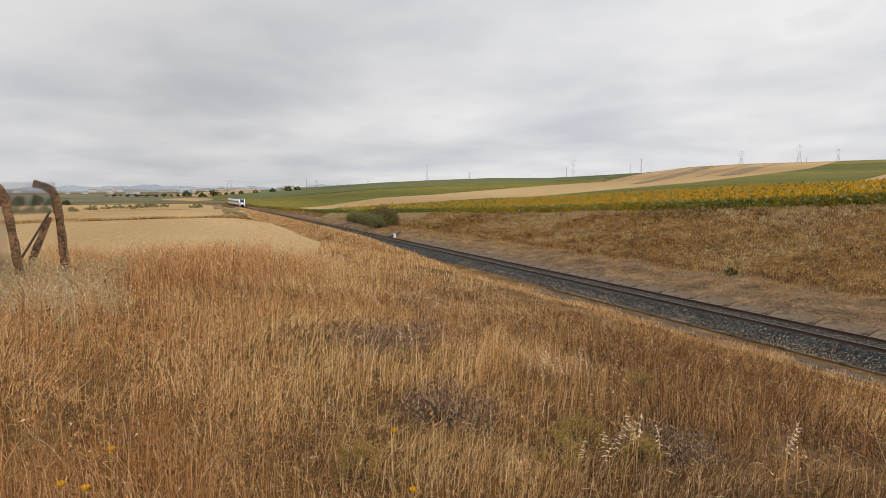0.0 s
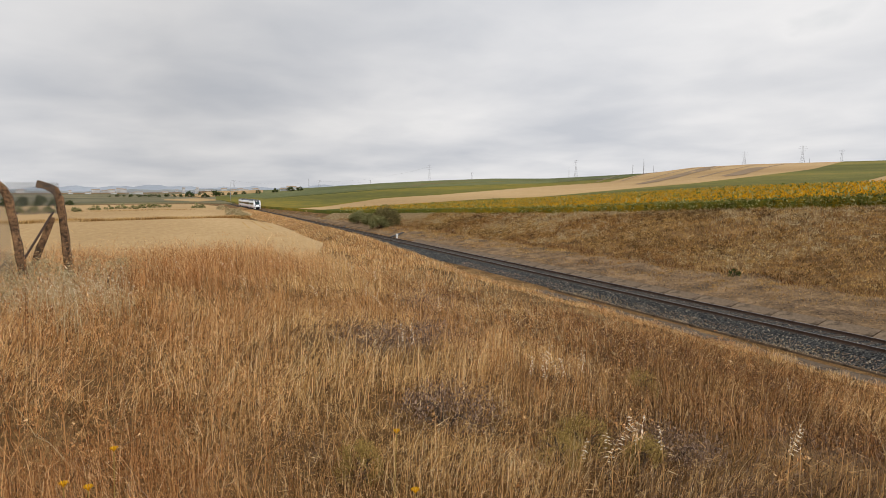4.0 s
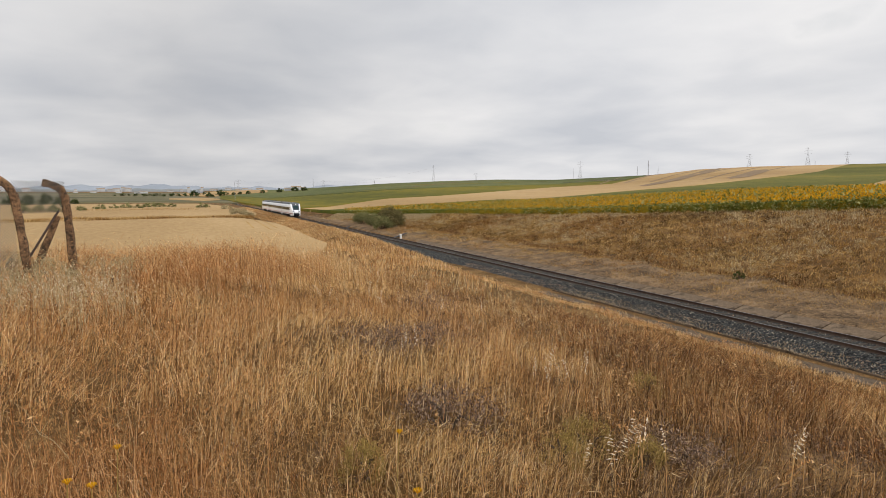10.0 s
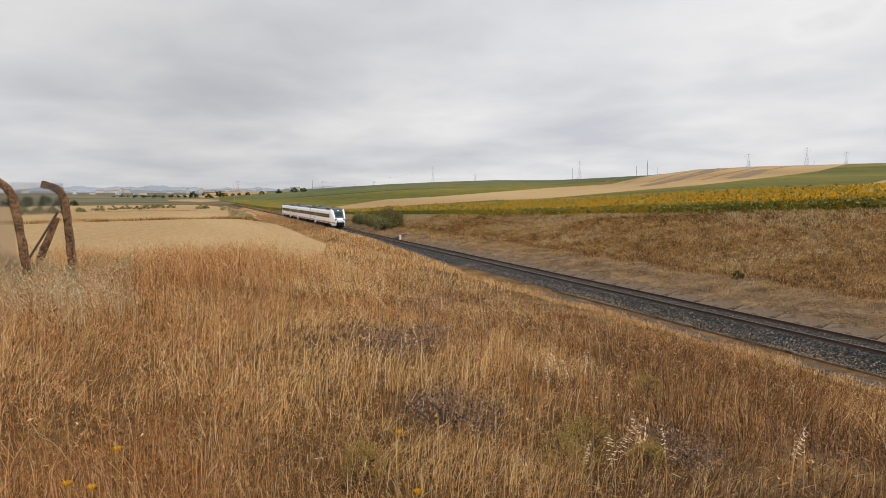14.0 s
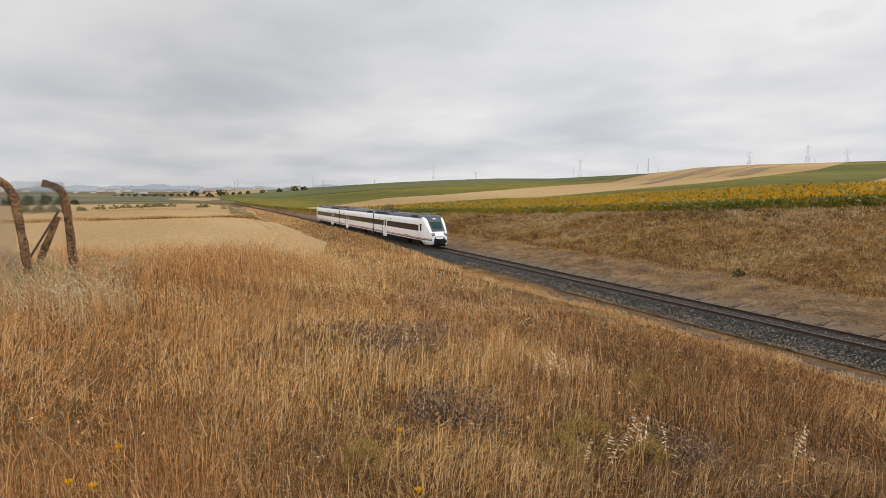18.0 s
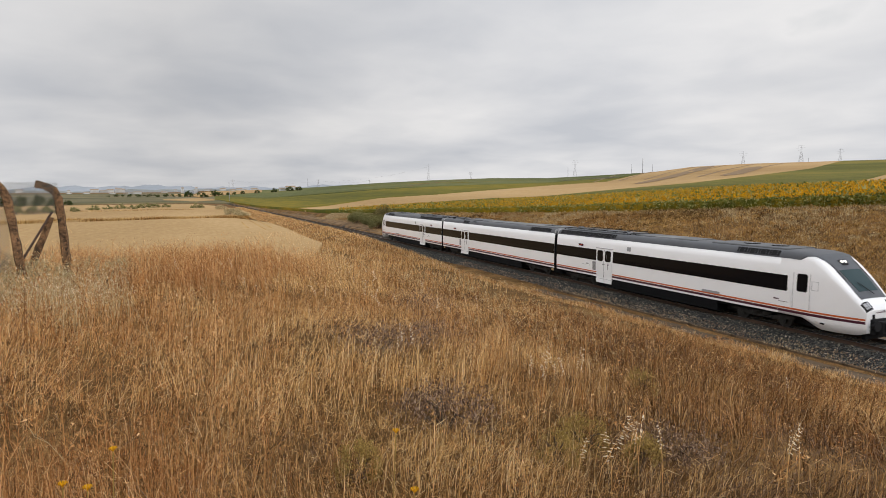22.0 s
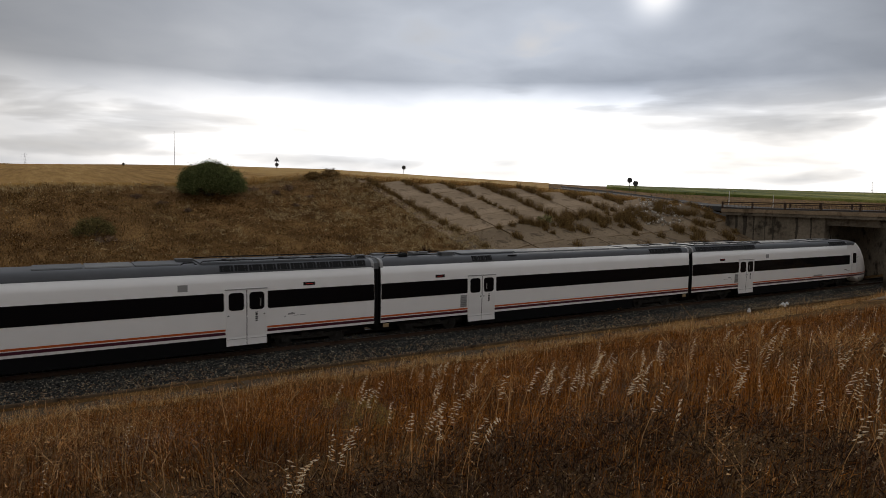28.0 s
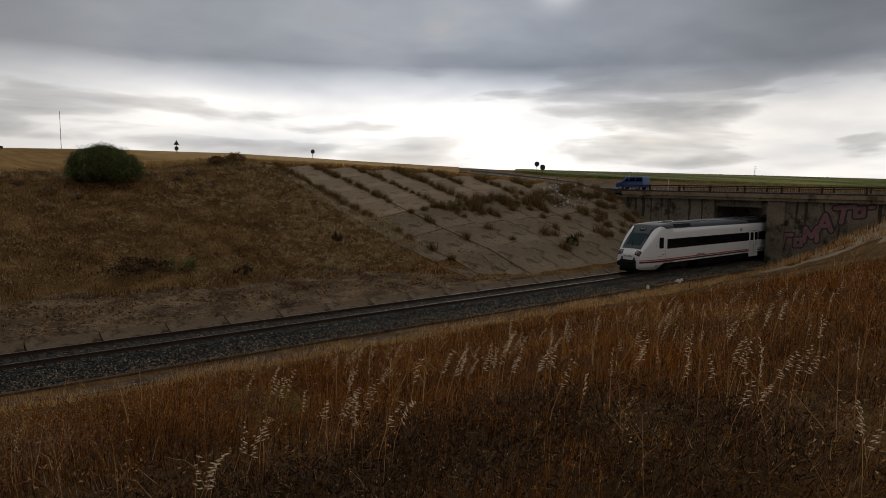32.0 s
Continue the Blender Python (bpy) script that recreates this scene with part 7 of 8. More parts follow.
def twiggy():
    """Branching dead stalks of docks and mustard that stand over the grass."""
    x, y = scatter_polar(4200, -80, 108, 3.0, 24, 1.2)
    az = np.degrees(np.arctan2(-x, y))
    keep = near_bank(x, y) & ((az > 82) | (rng.random(len(x)) < 0.22)) & (x > -24)
    x, y = x[keep], y[keep]
    n, br = len(x), 7
    z = land(x, y)
    h = rng.uniform(0.35, 0.8, n)
    a = rng.uniform(0, 6.28, n)
    lean = np.abs(rng.normal(0, 0.2, n))
    r = np.hypot(x, y)
    base = np.stack([x, y, z], -1)
    tip = base + np.stack([np.cos(a) * lean * h, np.sin(a) * lean * h, h], -1)
    seg_a, seg_b, wid = [base], [tip], [0.0022 + 0.0004 * r]
    for k in range(br):
        u = rng.uniform(0.3, 0.95, n)[:, None]
        p = base + (tip - base) * u
        b = rng.uniform(0, 6.28, n)
        l = (h * rng.uniform(0.15, 0.4, n))[:, None]
        seg_a.append(p)
        seg_b.append(p + l * np.stack([np.cos(b) * 0.65, np.sin(b) * 0.65, 0.75 + 0 * b], -1))
        wid.append(0.0013 + 0.00032 * r)
    A, B, W = np.concatenate(seg_a), np.concatenate(seg_b), np.concatenate(wid)[:, None]
    e = np.cross(B - A, rng.normal(0, 1, A.shape))
    e /= np.linalg.norm(e, axis=1)[:, None]
    v = np.stack([A - e * W / 2, A + e * W / 2, B + e * W * 0.25, B - e * W * 0.25], 1).reshape(-1, 3)
    tagged(from_arrays("dead_stalks", v, np.arange(len(A) * 4).reshape(-1, 4), M_GRASS_RED), "branching dead red-brown stalks over the grass", "grass", kind="stuff")
    T = np.concatenate(seg_b[1:])
    T = np.repeat(T, 4, 0) + rng.normal(0, 0.03, (len(T) * 4, 3))
    vv, ff = leaf_cloud(T, np.array([0.004, 0.004, 0.004]), 1, 0.018)
    tagged(from_arrays("dead_seed_clusters", vv, ff, M_GRASS_RED), "rusty seed clusters of dead docks", "grass", kind="stuff")


twiggy()


def litter():
    """Fallen and crossed straws that tangle the grass."""
    x, y = scatter_polar(70000, -84, 110, 1.6, 24, 0.8)
    ok = near_bank(x, y) & (x > -40)
    x, y = x[ok], y[ok]
    n, r = len(x), np.hypot(x, y)
    c = np.stack([x, y, land(x, y) + rng.uniform(0.02, 0.26, n) * (0.7 + 0.3 * np.minimum(r / 8, 1))], -1)
    d = rng.normal(0, 1, (n, 3)) * np.array([1, 1, 0.75])
    d /= np.linalg.norm(d, axis=1)[:, None]
    e = np.cross(d, rng.normal(0, 1, (n, 3)))
    e /= np.linalg.norm(e, axis=1)[:, None]
    l, w = (rng.uniform(0.02, 0.07, n) * np.minimum(0.45 + r / 12, 1.1))[:, None], ((0.0004 + 0.00028 * r) * rng.uniform(0.6, 1.5, n))[:, None]
    v = np.stack([c - d * l - e * w, c - d * l + e * w, c + d * l], 1)
    az = np.degrees(np.arctan2(-x, y))
    # straws take the backlit dark rust towards the sun too
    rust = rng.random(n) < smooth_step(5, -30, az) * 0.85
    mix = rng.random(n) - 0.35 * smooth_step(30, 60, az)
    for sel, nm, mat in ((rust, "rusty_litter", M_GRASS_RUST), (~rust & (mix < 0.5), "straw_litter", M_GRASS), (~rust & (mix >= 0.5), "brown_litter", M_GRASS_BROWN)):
        k = int(sel.sum())
        tagged(from_arrays(nm, v[sel].reshape(-1, 3), np.arange(k * 3).reshape(-1, 3), mat), "tangled fallen straws among the dry grass", "grass", kind="stuff")


litter()


def pale_heads():
    """Feathery pale seed heads over the brow of the bank."""
    x, y = scatter_polar(15000, 50, 104, 6, 26, 1.0)
    ok = near_bank(x, y) & (x > -34) & (clumped(x, y, 0.5, 51) + 0.5 * clumped(x, y, 1.7, 52) + rng.normal(0, 0.5, len(x)) > 0.2)
    x, y = x[ok], y[ok]
    n, r = len(x), np.hypot(x, y)
    c = np.stack([x, y, land(x, y) + rng.uniform(0.25, 0.62, n)], -1)
    d = rng.normal(0, 0.6, (n, 3)) + np.array([0.3, -0.2, 0.35])
    d /= np.linalg.norm(d, axis=1)[:, None]
    e = np.cross(d, rng.normal(0, 1, (n, 3)))
    e /= np.linalg.norm(e, axis=1)[:, None]
    l, w = rng.uniform(0.014, 0.04, n)[:, None], (0.0015 + 0.00032 * r)[:, None]
    v = np.stack([c - d * l, c + e * w, c + d * l, c - e * w], 1).reshape(-1, 3)
    tagged(from_arrays("pale_seed_heads", v, np.arange(n * 4).reshape(-1, 4), M_STRAW_GRASS), "feathery pale seed heads over the dry grass", "grass", kind="stuff")


pale_heads()


def brow_weeds():
    """Tall bushy dead weeds along the brow of the bank, feathery ones at the fence."""
    for n, a0, a1, r0, r1, h0, h1, mat, tip_mat, nm, lab in ((230, 77, 99, 10.5, 17, 0.55, 0.86, M_GRASS_RED, M_GRASS, "brow_weeds", "tall bushy dead weeds on the brow of the bank"),
                                                           (90, 74, 92, 12, 18, 0.6, 0.9, M_GRASS, M_STRAW_GRASS, "pale_brow_weeds", "tall pale dry grass on the brow of the bank"),
                                                           (34, 94, 103, 7.5, 11.5, 0.55, 0.9, M_STRAW_GRASS, M_STRAW, "feathery_weeds", "pale feathery dry weeds at the fence")):
        x, y = scatter_polar(n, a0, a1, r0, r1, 1.5)
        x, y, h = np.repeat(x, 16), np.repeat(y, 16), np.repeat(rng.uniform(h0, h1, n), 16)
        x, y, h = x + rng.normal(0, 0.07, len(x)), y + rng.normal(0, 0.07, len(x)), h * rng.uniform(0.6, 1.0, len(x))
        base, tip = stalks(nm, x, y, h, 0.0022 + 0.0003 * np.hypot(x, y), np.abs(rng.normal(0.22, 0.16, len(x))).clip(0, 0.8), mat, lab, bent=True)
        j = np.repeat(np.arange(len(base)), 8)
        at_ = base[j] + (tip[j] - base[j]) * rng.uniform(0.5, 1.03, (len(j), 1)) + rng.normal(0, 0.022, (len(j), 3))
        pale = rng.random(len(j)) < 0.45
        specks(nm + "_seeds", at_[~pale], np.full(int((~pale).sum()), 0.017), mat, "rusty seeds of dead weeds", slim=0.2)
        specks(nm + "_tufts", at_[pale], np.full(int(pale.sum()), 0.017), tip_mat, "pale seed tufts of dead weeds", slim=0.2)


brow_weeds()


def dark_mats():
    """Low mats of dead twiggy weed, in the hollows and between the grass of the slope."""
    x, y = scatter_polar(1200, -80, 68, 2.4, 22, 0.9)
    ok = near_bank(x, y) & (clumped(x, y, 0.42, 21) + 0.5 * smooth_step(12, 4, np.hypot(x, y)) > 0.25)
    x, y = x[ok], y[ok]
    hx = np.concatenate([np.full(int(26 * q * q) + 4, a) + rng.normal(0, 0.6 * q, int(26 * q * q) + 4) for a, b, q in HOLLOWS])
    hy = np.concatenate([np.full(int(26 * q * q) + 4, b) + rng.normal(0, 0.6 * q, int(26 * q * q) + 4) for a, b, q in HOLLOWS])
    x, y = np.concatenate([x, hx]), np.concatenate([y, hy])
    r = np.hypot(x, y)
    k = np.repeat(np.arange(len(x)), 90)
    at_ = np.stack([x, y, land(x, y)], -1)[k] + rng.normal(0, 1, (len(k), 3)) * np.array([0.16, 0.16, 0.0])
    at_[:, 2] += np.abs(rng.normal(0, 0.11, len(k))) + 0.02
    az = np.degrees(np.arctan2(-x, y))
    # fewer grey bits close by towards the sun, darkened as backlit shade
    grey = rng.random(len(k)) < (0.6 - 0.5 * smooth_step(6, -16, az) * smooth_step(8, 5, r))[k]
    size = 0.012 + 0.0011 * r[k]
    specks("dead_weed_mats", at_[~grey], size[~grey], M_DARKWEED_SHADE, "dark mats of dead twiggy weed in the grass", category="weed", slim=0.1)
    specks("grey_weed_mats", at_[grey], size[grey], M_MAT, "grey-brown mats of dead twiggy weed in the grass", category="weed", slim=0.1)
    # weed at the foot of tall stands, coloured black as shade, with pale seeds
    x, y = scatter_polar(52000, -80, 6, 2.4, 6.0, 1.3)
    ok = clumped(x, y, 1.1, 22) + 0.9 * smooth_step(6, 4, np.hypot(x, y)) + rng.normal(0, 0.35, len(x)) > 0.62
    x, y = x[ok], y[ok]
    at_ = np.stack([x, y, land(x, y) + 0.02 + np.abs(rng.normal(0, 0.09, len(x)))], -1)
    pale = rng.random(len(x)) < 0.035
    specks("black_weed", at_[~pale], np.full(int((~pale).sum()), 0.034), M_DARKWEED_SHADE, "dead weed between the tall grass, coloured black as backlit shade", category="weed", slim=0.13)
    specks("fallen_seeds", at_[pale] + np.array([0, 0, 0.06]), np.full(int(pale.sum()), 0.009), M_STRAW, "pale seeds caught in dark weed", slim=0.3)


dark_mats()


def scatter_rows(n, x0, x1, d0, d1):
    """Random places along the line, from d0 to d1 beside its middle."""
    x = rng.uniform(x0, x1, n)
    return x, track_y(x) + rng.uniform(d0, d1, n)


def slope_grass():
    # far slope, between the sandy strip and the fields
    n = 72000
    x = rng.uniform(-170, 35, n)
    ye = edge_y(x)
    foot = np.minimum(YC + 10.3, ye - 2)
    y = foot + (ye + 1.5 - foot) * rng.random(n) ** 0.85 - 3.0 * rng.random(n) ** 5
    keep = (clumped(x, y, 0.25, 5) > -0.75 - 0.5 * rng.random(n)) & (x < np.interp(y, [33, 38, 42, 48.5, 52, 57, 64], [32.6, 33.8, 34.6, 34.4, 32.8, 31.2, 31]))
    x, y = tufts(x[keep], y[keep], 2, 0.12)
    r = np.hypot(x, y)
    c = clumped(x, y, 0.16, 6)
    h = 0.16 + 0.26 * rng.random(len(x)) + 0.10 * c
    h = h * np.where(x > 12, 0.8, 1.0)
    w = (0.012 + 0.0005 * r) * rng.uniform(0.6, 1.4, len(x))
    pale = (y > edge_y(x) - 2.5) | ((c + 0.8 * (rng.random(len(x)) - 0.5) > 0.45) & (x < -28))
    # dark tone eastwards: the slope's backlit look put into its colour
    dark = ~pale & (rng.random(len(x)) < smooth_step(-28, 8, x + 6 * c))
    for sel, nm, mat, lab, hd in ((dark, "dark_slope_grass", M_SLOPE_DARK, "brown dry weeds on the cutting's far slope, darkened as seen against the sun", 0.4), (~pale & ~dark, "slope_grass", M_GRASS_FAR, "dry thistles and grass on the cutting's far slope", 0.35), (pale, "pale_edge_grass", M_STRAW_GRASS, "pale dry grass along the field's edge", 0.15)):
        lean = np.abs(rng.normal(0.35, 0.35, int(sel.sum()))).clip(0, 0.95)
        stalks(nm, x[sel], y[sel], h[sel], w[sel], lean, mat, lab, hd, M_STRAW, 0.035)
    # the dry tongue between the sunflowers and the stubble, up to the crest
    az = rng.uniform(4, 16, 9000)
    lo = np.interp(az, AZ_T, R0_T)
    hi = range_at(az, np.interp(az, [4, 6, 8.5, 10.5, 13, 16], [0.9, 1.3, 1.9, 0.9, -0.2, -0.9]))
    r = lo + (hi - lo) * rng.random(9000) ** 1.5
    x, y = -r * np.sin(np.radians(az)), r * np.cos(np.radians(az))
    stalks("field_margin_grass", x, y, 0.5 + 0.5 * rng.random(9000), 0.015 + 0.0007 * r, np.abs(rng.normal(0.2, 0.15, 9000)), M_STRAW_GRASS, "pale straw-coloured grass between the fields", 0.3, M_STRAW, 0.08)
    # sparse tufts on the sandy strip and beside the drain
    x = rng.uniform(-120, 33, 26000)
    y = track_y(x) + (4.0 + 6.6 * rng.random(26000) ** 0.7)
    keep = clumped(x, y, 0.5, 9) + 0.12 * (y - track_y(x) - 8) > -0.45 + 0.85 * (x > 0)
    x, y = tufts(x[keep], y[keep], 3, 0.12)
    stalks("strip_tufts", x, y, 0.1 + 0.2 * rng.random(len(x)), 0.02 + 0.0004 * np.abs(x), np.abs(rng.normal(0.5, 0.3, len(x))).clip(0, 0.9), M_GRASS_FAR, "sparse low dry tufts on sandy ground")
    x = rng.uniform(-60, 34, 14000)
    y = track_y(x) + rng.uniform(4.2, 10.8, 14000)
    vv, ff = leaf_cloud(np.stack([x, y, land(x, y) + 0.06], -1), np.array([0.01, 0.01, 0.01]), 1, 0.07)
    tagged(from_arrays("pebbles", vv, ff, M_STONE_WARM), "scattered pebbles and clods on the sandy strip", "stones", kind="stuff")
    x, y = scatter_rows(16000, -20, 36, 4.4, 10.2)
    ok = clumped(x, y, 0.8, 71) + rng.normal(0, 0.5, len(x)) > 0.0
    x, y = x[ok], y[ok]
    specks("clods", np.stack([x, y, land(x, y) + 0.07], -1), 0.06 + 0.05 * rng.random(len(x)), M_GRASS_BROWN, "small dark tufts and clods on the sandy strip", slim=0.45)
    # straw and pale chaff that has gathered at the foot of the ballast
    x, y = scatter_rows(15000, -40, 60, -3.75, -2.35)
    ok = clumped(x, y, 0.7, 72) + rng.normal(0, 0.5, len(x)) > -0.1
    x, y = x[ok], y[ok]
    specks("ballast_chaff", np.stack([x, y, np.interp(y - track_y(x), [-3.8, -3.0, -1.5], [-0.36, -0.5, -0.1]) + 0.04 + 0.1 * rng.random(len(x))], -1), 0.03 + 0.03 * rng.random(len(x)), M_STRAW_GRASS, "pale dry wisps at the foot of the ballast", slim=0.16)
    x = rng.uniform(-120, 62, 9000)
    y = track_y(x) - 5.55 + rng.normal(0, 0.3, 9000)
    x, y = tufts(x, y, 3, 0.08)
    stalks("drain_edge_grass", x, y, 0.14 + 0.22 * rng.random(len(x)), 0.014 + 0.0004 * np.abs(x), np.abs(rng.normal(0.35, 0.25, len(x))).clip(0, 0.9), M_GRASS, "dry grass hanging over the drain", 0.2, M_STRAW, 0.04)
    x, y = scatter_rows(12000, -41, 60, -5.4, -4.0)
    ok = clumped(x, y, 0.6, 73) + 1.2 * (track_y(x) - y - 4.7) + 0.012 * x + rng.normal(0, 0.3, len(x)) > 0.0
    x, y = tufts(x[ok], y[ok], 3, 0.1)
    stalks("drain_weeds", x, y, 0.16 + 0.24 * rng.random(len(x)), 0.012 + 0.0004 * np.abs(x), np.abs(rng.normal(0.4, 0.25, len(x))).clip(0, 0.9), M_GRASS, "dry grass growing over the drain", z=np.full(len(x), -0.5))
    # behind the brow: rough grass down to the wheat
    x, y = rng.uniform(-130, -40, 12000), rng.uniform(-30, 24, 12000)
    x, y = tufts(x, y, 2, 0.2)
    ok = (ground(x, y) > -1.0) | ((y > 14) & (y < 25))
    x, y = x[ok], y[ok]
    stalks("brow_grass", x, y, 0.5 + 0.4 * rng.random(len(x)), 0.012 + 0.0007 * np.hypot(x, y), np.abs(rng.normal(0.25, 0.2, len(x))), M_GRASS, "dry grass falling to the wheat field", 0.1)


slope_grass()


def field_weeds():
    """Rough grass on the shoulder of the line and along the edges of the wheat."""
    x = -330 + 276 * rng.random(30000) ** 0.6
    e = np.interp(x, [-130, -100, -62, -56], [-1.75, -2.3, -4.6, -5.0])
    dy = 0.3 - 6.5 * rng.random(30000) ** 1.4
    e = e + track_y(x) - YC
    q = clumped(x, YC + e + dy, 0.2, 61)
    ok = q > -0.7
    x, e, dy, q = x[ok], e[ok], dy[ok], q[ok]
    z = np.maximum(np.interp(x, [-100, -56], [-0.16, -0.45]) + np.interp(dy, [-7.0, -3.2, -1.0, 0.0, 0.25], [-1.7, -0.75, -0.12, 0.0, -0.12]), land(x, YC + e + dy))
    stalks("shoulder_grass", x, YC + e + dy, 0.25 + 0.3 * rng.random(len(x)) + 0.12 * q, 0.02 + 0.0005 * np.hypot(x, YC), np.abs(rng.normal(0.3, 0.25, len(x))).clip(0, 0.9), M_GRASS, "dry grass on the shoulder of the line", 0.15, M_STRAW, 0.05, z)
    az = np.radians(rng.uniform(83.8, 102, 9000))
    r = np.where(rng.random(9000) < 0.7, 211.0, 300.0) + rng.normal(0, 1.2, 9000) + 3 * np.sin(az * 60)
    x, y = -r * np.sin(az), r * np.cos(az)
    ok = clumped(x, y, 0.09, 62) > -0.3
    x, y, r = x[ok], y[ok], r[ok]
    stalks("edge_weeds", x, y, 0.8 + 0.7 * rng.random(len(x)), 0.12 + 0 * r, np.abs(rng.normal(0.3, 0.25, len(x))).clip(0, 0.9), M_GRASS_FAR, "brown weeds along the edge of the wheat")


field_weeds()


def slope_weeds():
    """Rounded dry thistles and docks over the far slope, with chaff between them."""
    n = 9000
    x = 33 - 150 * rng.random(n) ** 1.4
    ye = edge_y(x)
    foot = np.minimum(track_y(x) + 10.6, ye - 2)
    y = foot + (ye - foot) * rng.random(n)
    ok = (clumped(x, y, 0.2, 33) > -0.45) & (x < np.interp(y, [33, 38, 42, 48.5, 52, 57, 64], [32.2, 33.2, 34.2, 34.0, 32.6, 31.0, 30.6]))
    x, y = x[ok], y[ok]
    pick = clumped(x, y, 0.13, 34) + rng.normal(0, 0.45, len(x))
    east = smooth_step(14, 24, x)
    tone = np.where(pick + 0.55 * east > 0.6, 0, np.where(pick > -0.25, 1, 2))
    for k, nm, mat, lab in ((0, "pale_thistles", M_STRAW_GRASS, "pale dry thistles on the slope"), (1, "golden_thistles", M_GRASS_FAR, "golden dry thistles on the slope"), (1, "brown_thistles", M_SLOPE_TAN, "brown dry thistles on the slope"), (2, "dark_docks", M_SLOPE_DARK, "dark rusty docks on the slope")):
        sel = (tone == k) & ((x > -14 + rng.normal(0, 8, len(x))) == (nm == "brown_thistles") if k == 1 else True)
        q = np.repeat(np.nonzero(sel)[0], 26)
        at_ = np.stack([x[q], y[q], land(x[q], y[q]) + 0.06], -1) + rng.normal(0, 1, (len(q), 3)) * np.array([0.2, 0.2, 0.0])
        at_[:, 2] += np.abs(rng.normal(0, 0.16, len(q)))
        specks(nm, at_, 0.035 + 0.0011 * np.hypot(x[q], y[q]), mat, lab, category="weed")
    # ragged dark fringe at the foot of the slope
    x = rng.uniform(-150, 32, 9000)
    y = np.minimum(track_y(x) + 10.6, edge_y(x) - 1.6) - smooth_step(24, 34, x) * 4.0 + rng.normal(0, 0.5, 9000) + 0.6 * np.sin(x * 0.5)
    stalks("foot_weeds", x, y, 0.25 + 0.3 * rng.random(9000), 0.02 + 0.0006 * np.hypot(x, y), np.abs(rng.normal(0.35, 0.25, 9000)).clip(0, 0.9), M_GRASS_BROWN, "brown weeds along the foot of the slope")


slope_weeds()


def crest_grass():
    """Dry grass along the crest behind the paved slope, and the leafy front row of the sunflowers."""
    x = rng.uniform(16, 66, 22000)
    y = edge_y(x) - 0.8 + 9 * rng.random(22000) ** 1.6
    ok = clumped(x, y, 0.4, 71) > -0.5
    x, y = x[ok], y[ok]
    stalks("crest_grass", x, y, 0.2 + 0.35 * rng.random(len(x)), 0.05 + 0 * x, np.abs(rng.normal(0.3, 0.25, len(x))).clip(0, 0.9), M_GRASS_FAR, "dry grass along the crest of the cutting", 0.2, M_STRAW, 0.05)
    az = rng.uniform(15, 60, 5000)
    r = range_at(az, -9.0 + 0 * az) + rng.uniform(-0.5, 3.5, 5000)
    x, y = -r * np.sin(np.radians(az)), r * np.cos(np.radians(az))
    vv, ff = leaf_cloud(np.stack([x, y, ground(x, y) + rng.uniform(0.2, 1.1, 5000)], -1), np.array([0.15, 0.15, 0.15]), 4, 0.3)
    tagged(from_arrays("front_row_leaves", vv, ff, M_SUNLEAF), "green leaves of the sunflowers' front row", "leaves", kind="stuff")


crest_grass()


def far_field_tufts():
    """Uneven crop and weeds of the olive field behind the road."""
    n = 12000
    az = rng.uniform(-84, -47, n)
    r = 105 * (430 / 105) ** rng.random(n)
    x, y = -r * np.sin(np.radians(az)), r * np.cos(np.radians(az))
    ok = (y > 52) & ((x > 84) | (y > 90)) & (clumped(x, y, 0.05, 81) > -0.4)
    x, y, r = x[ok], y[ok], r[ok]
    stalks("field_tufts", x, y, (0.15 + 0.3 * rng.random(len(x))), 0.03 + 0.0005 * r, np.abs(rng.normal(0.45, 0.3, len(x))).clip(0, 0.95), M_FARTUFT, "uneven olive-green weeds in the field", z=ground(x, y) + 0.42)


far_field_tufts()


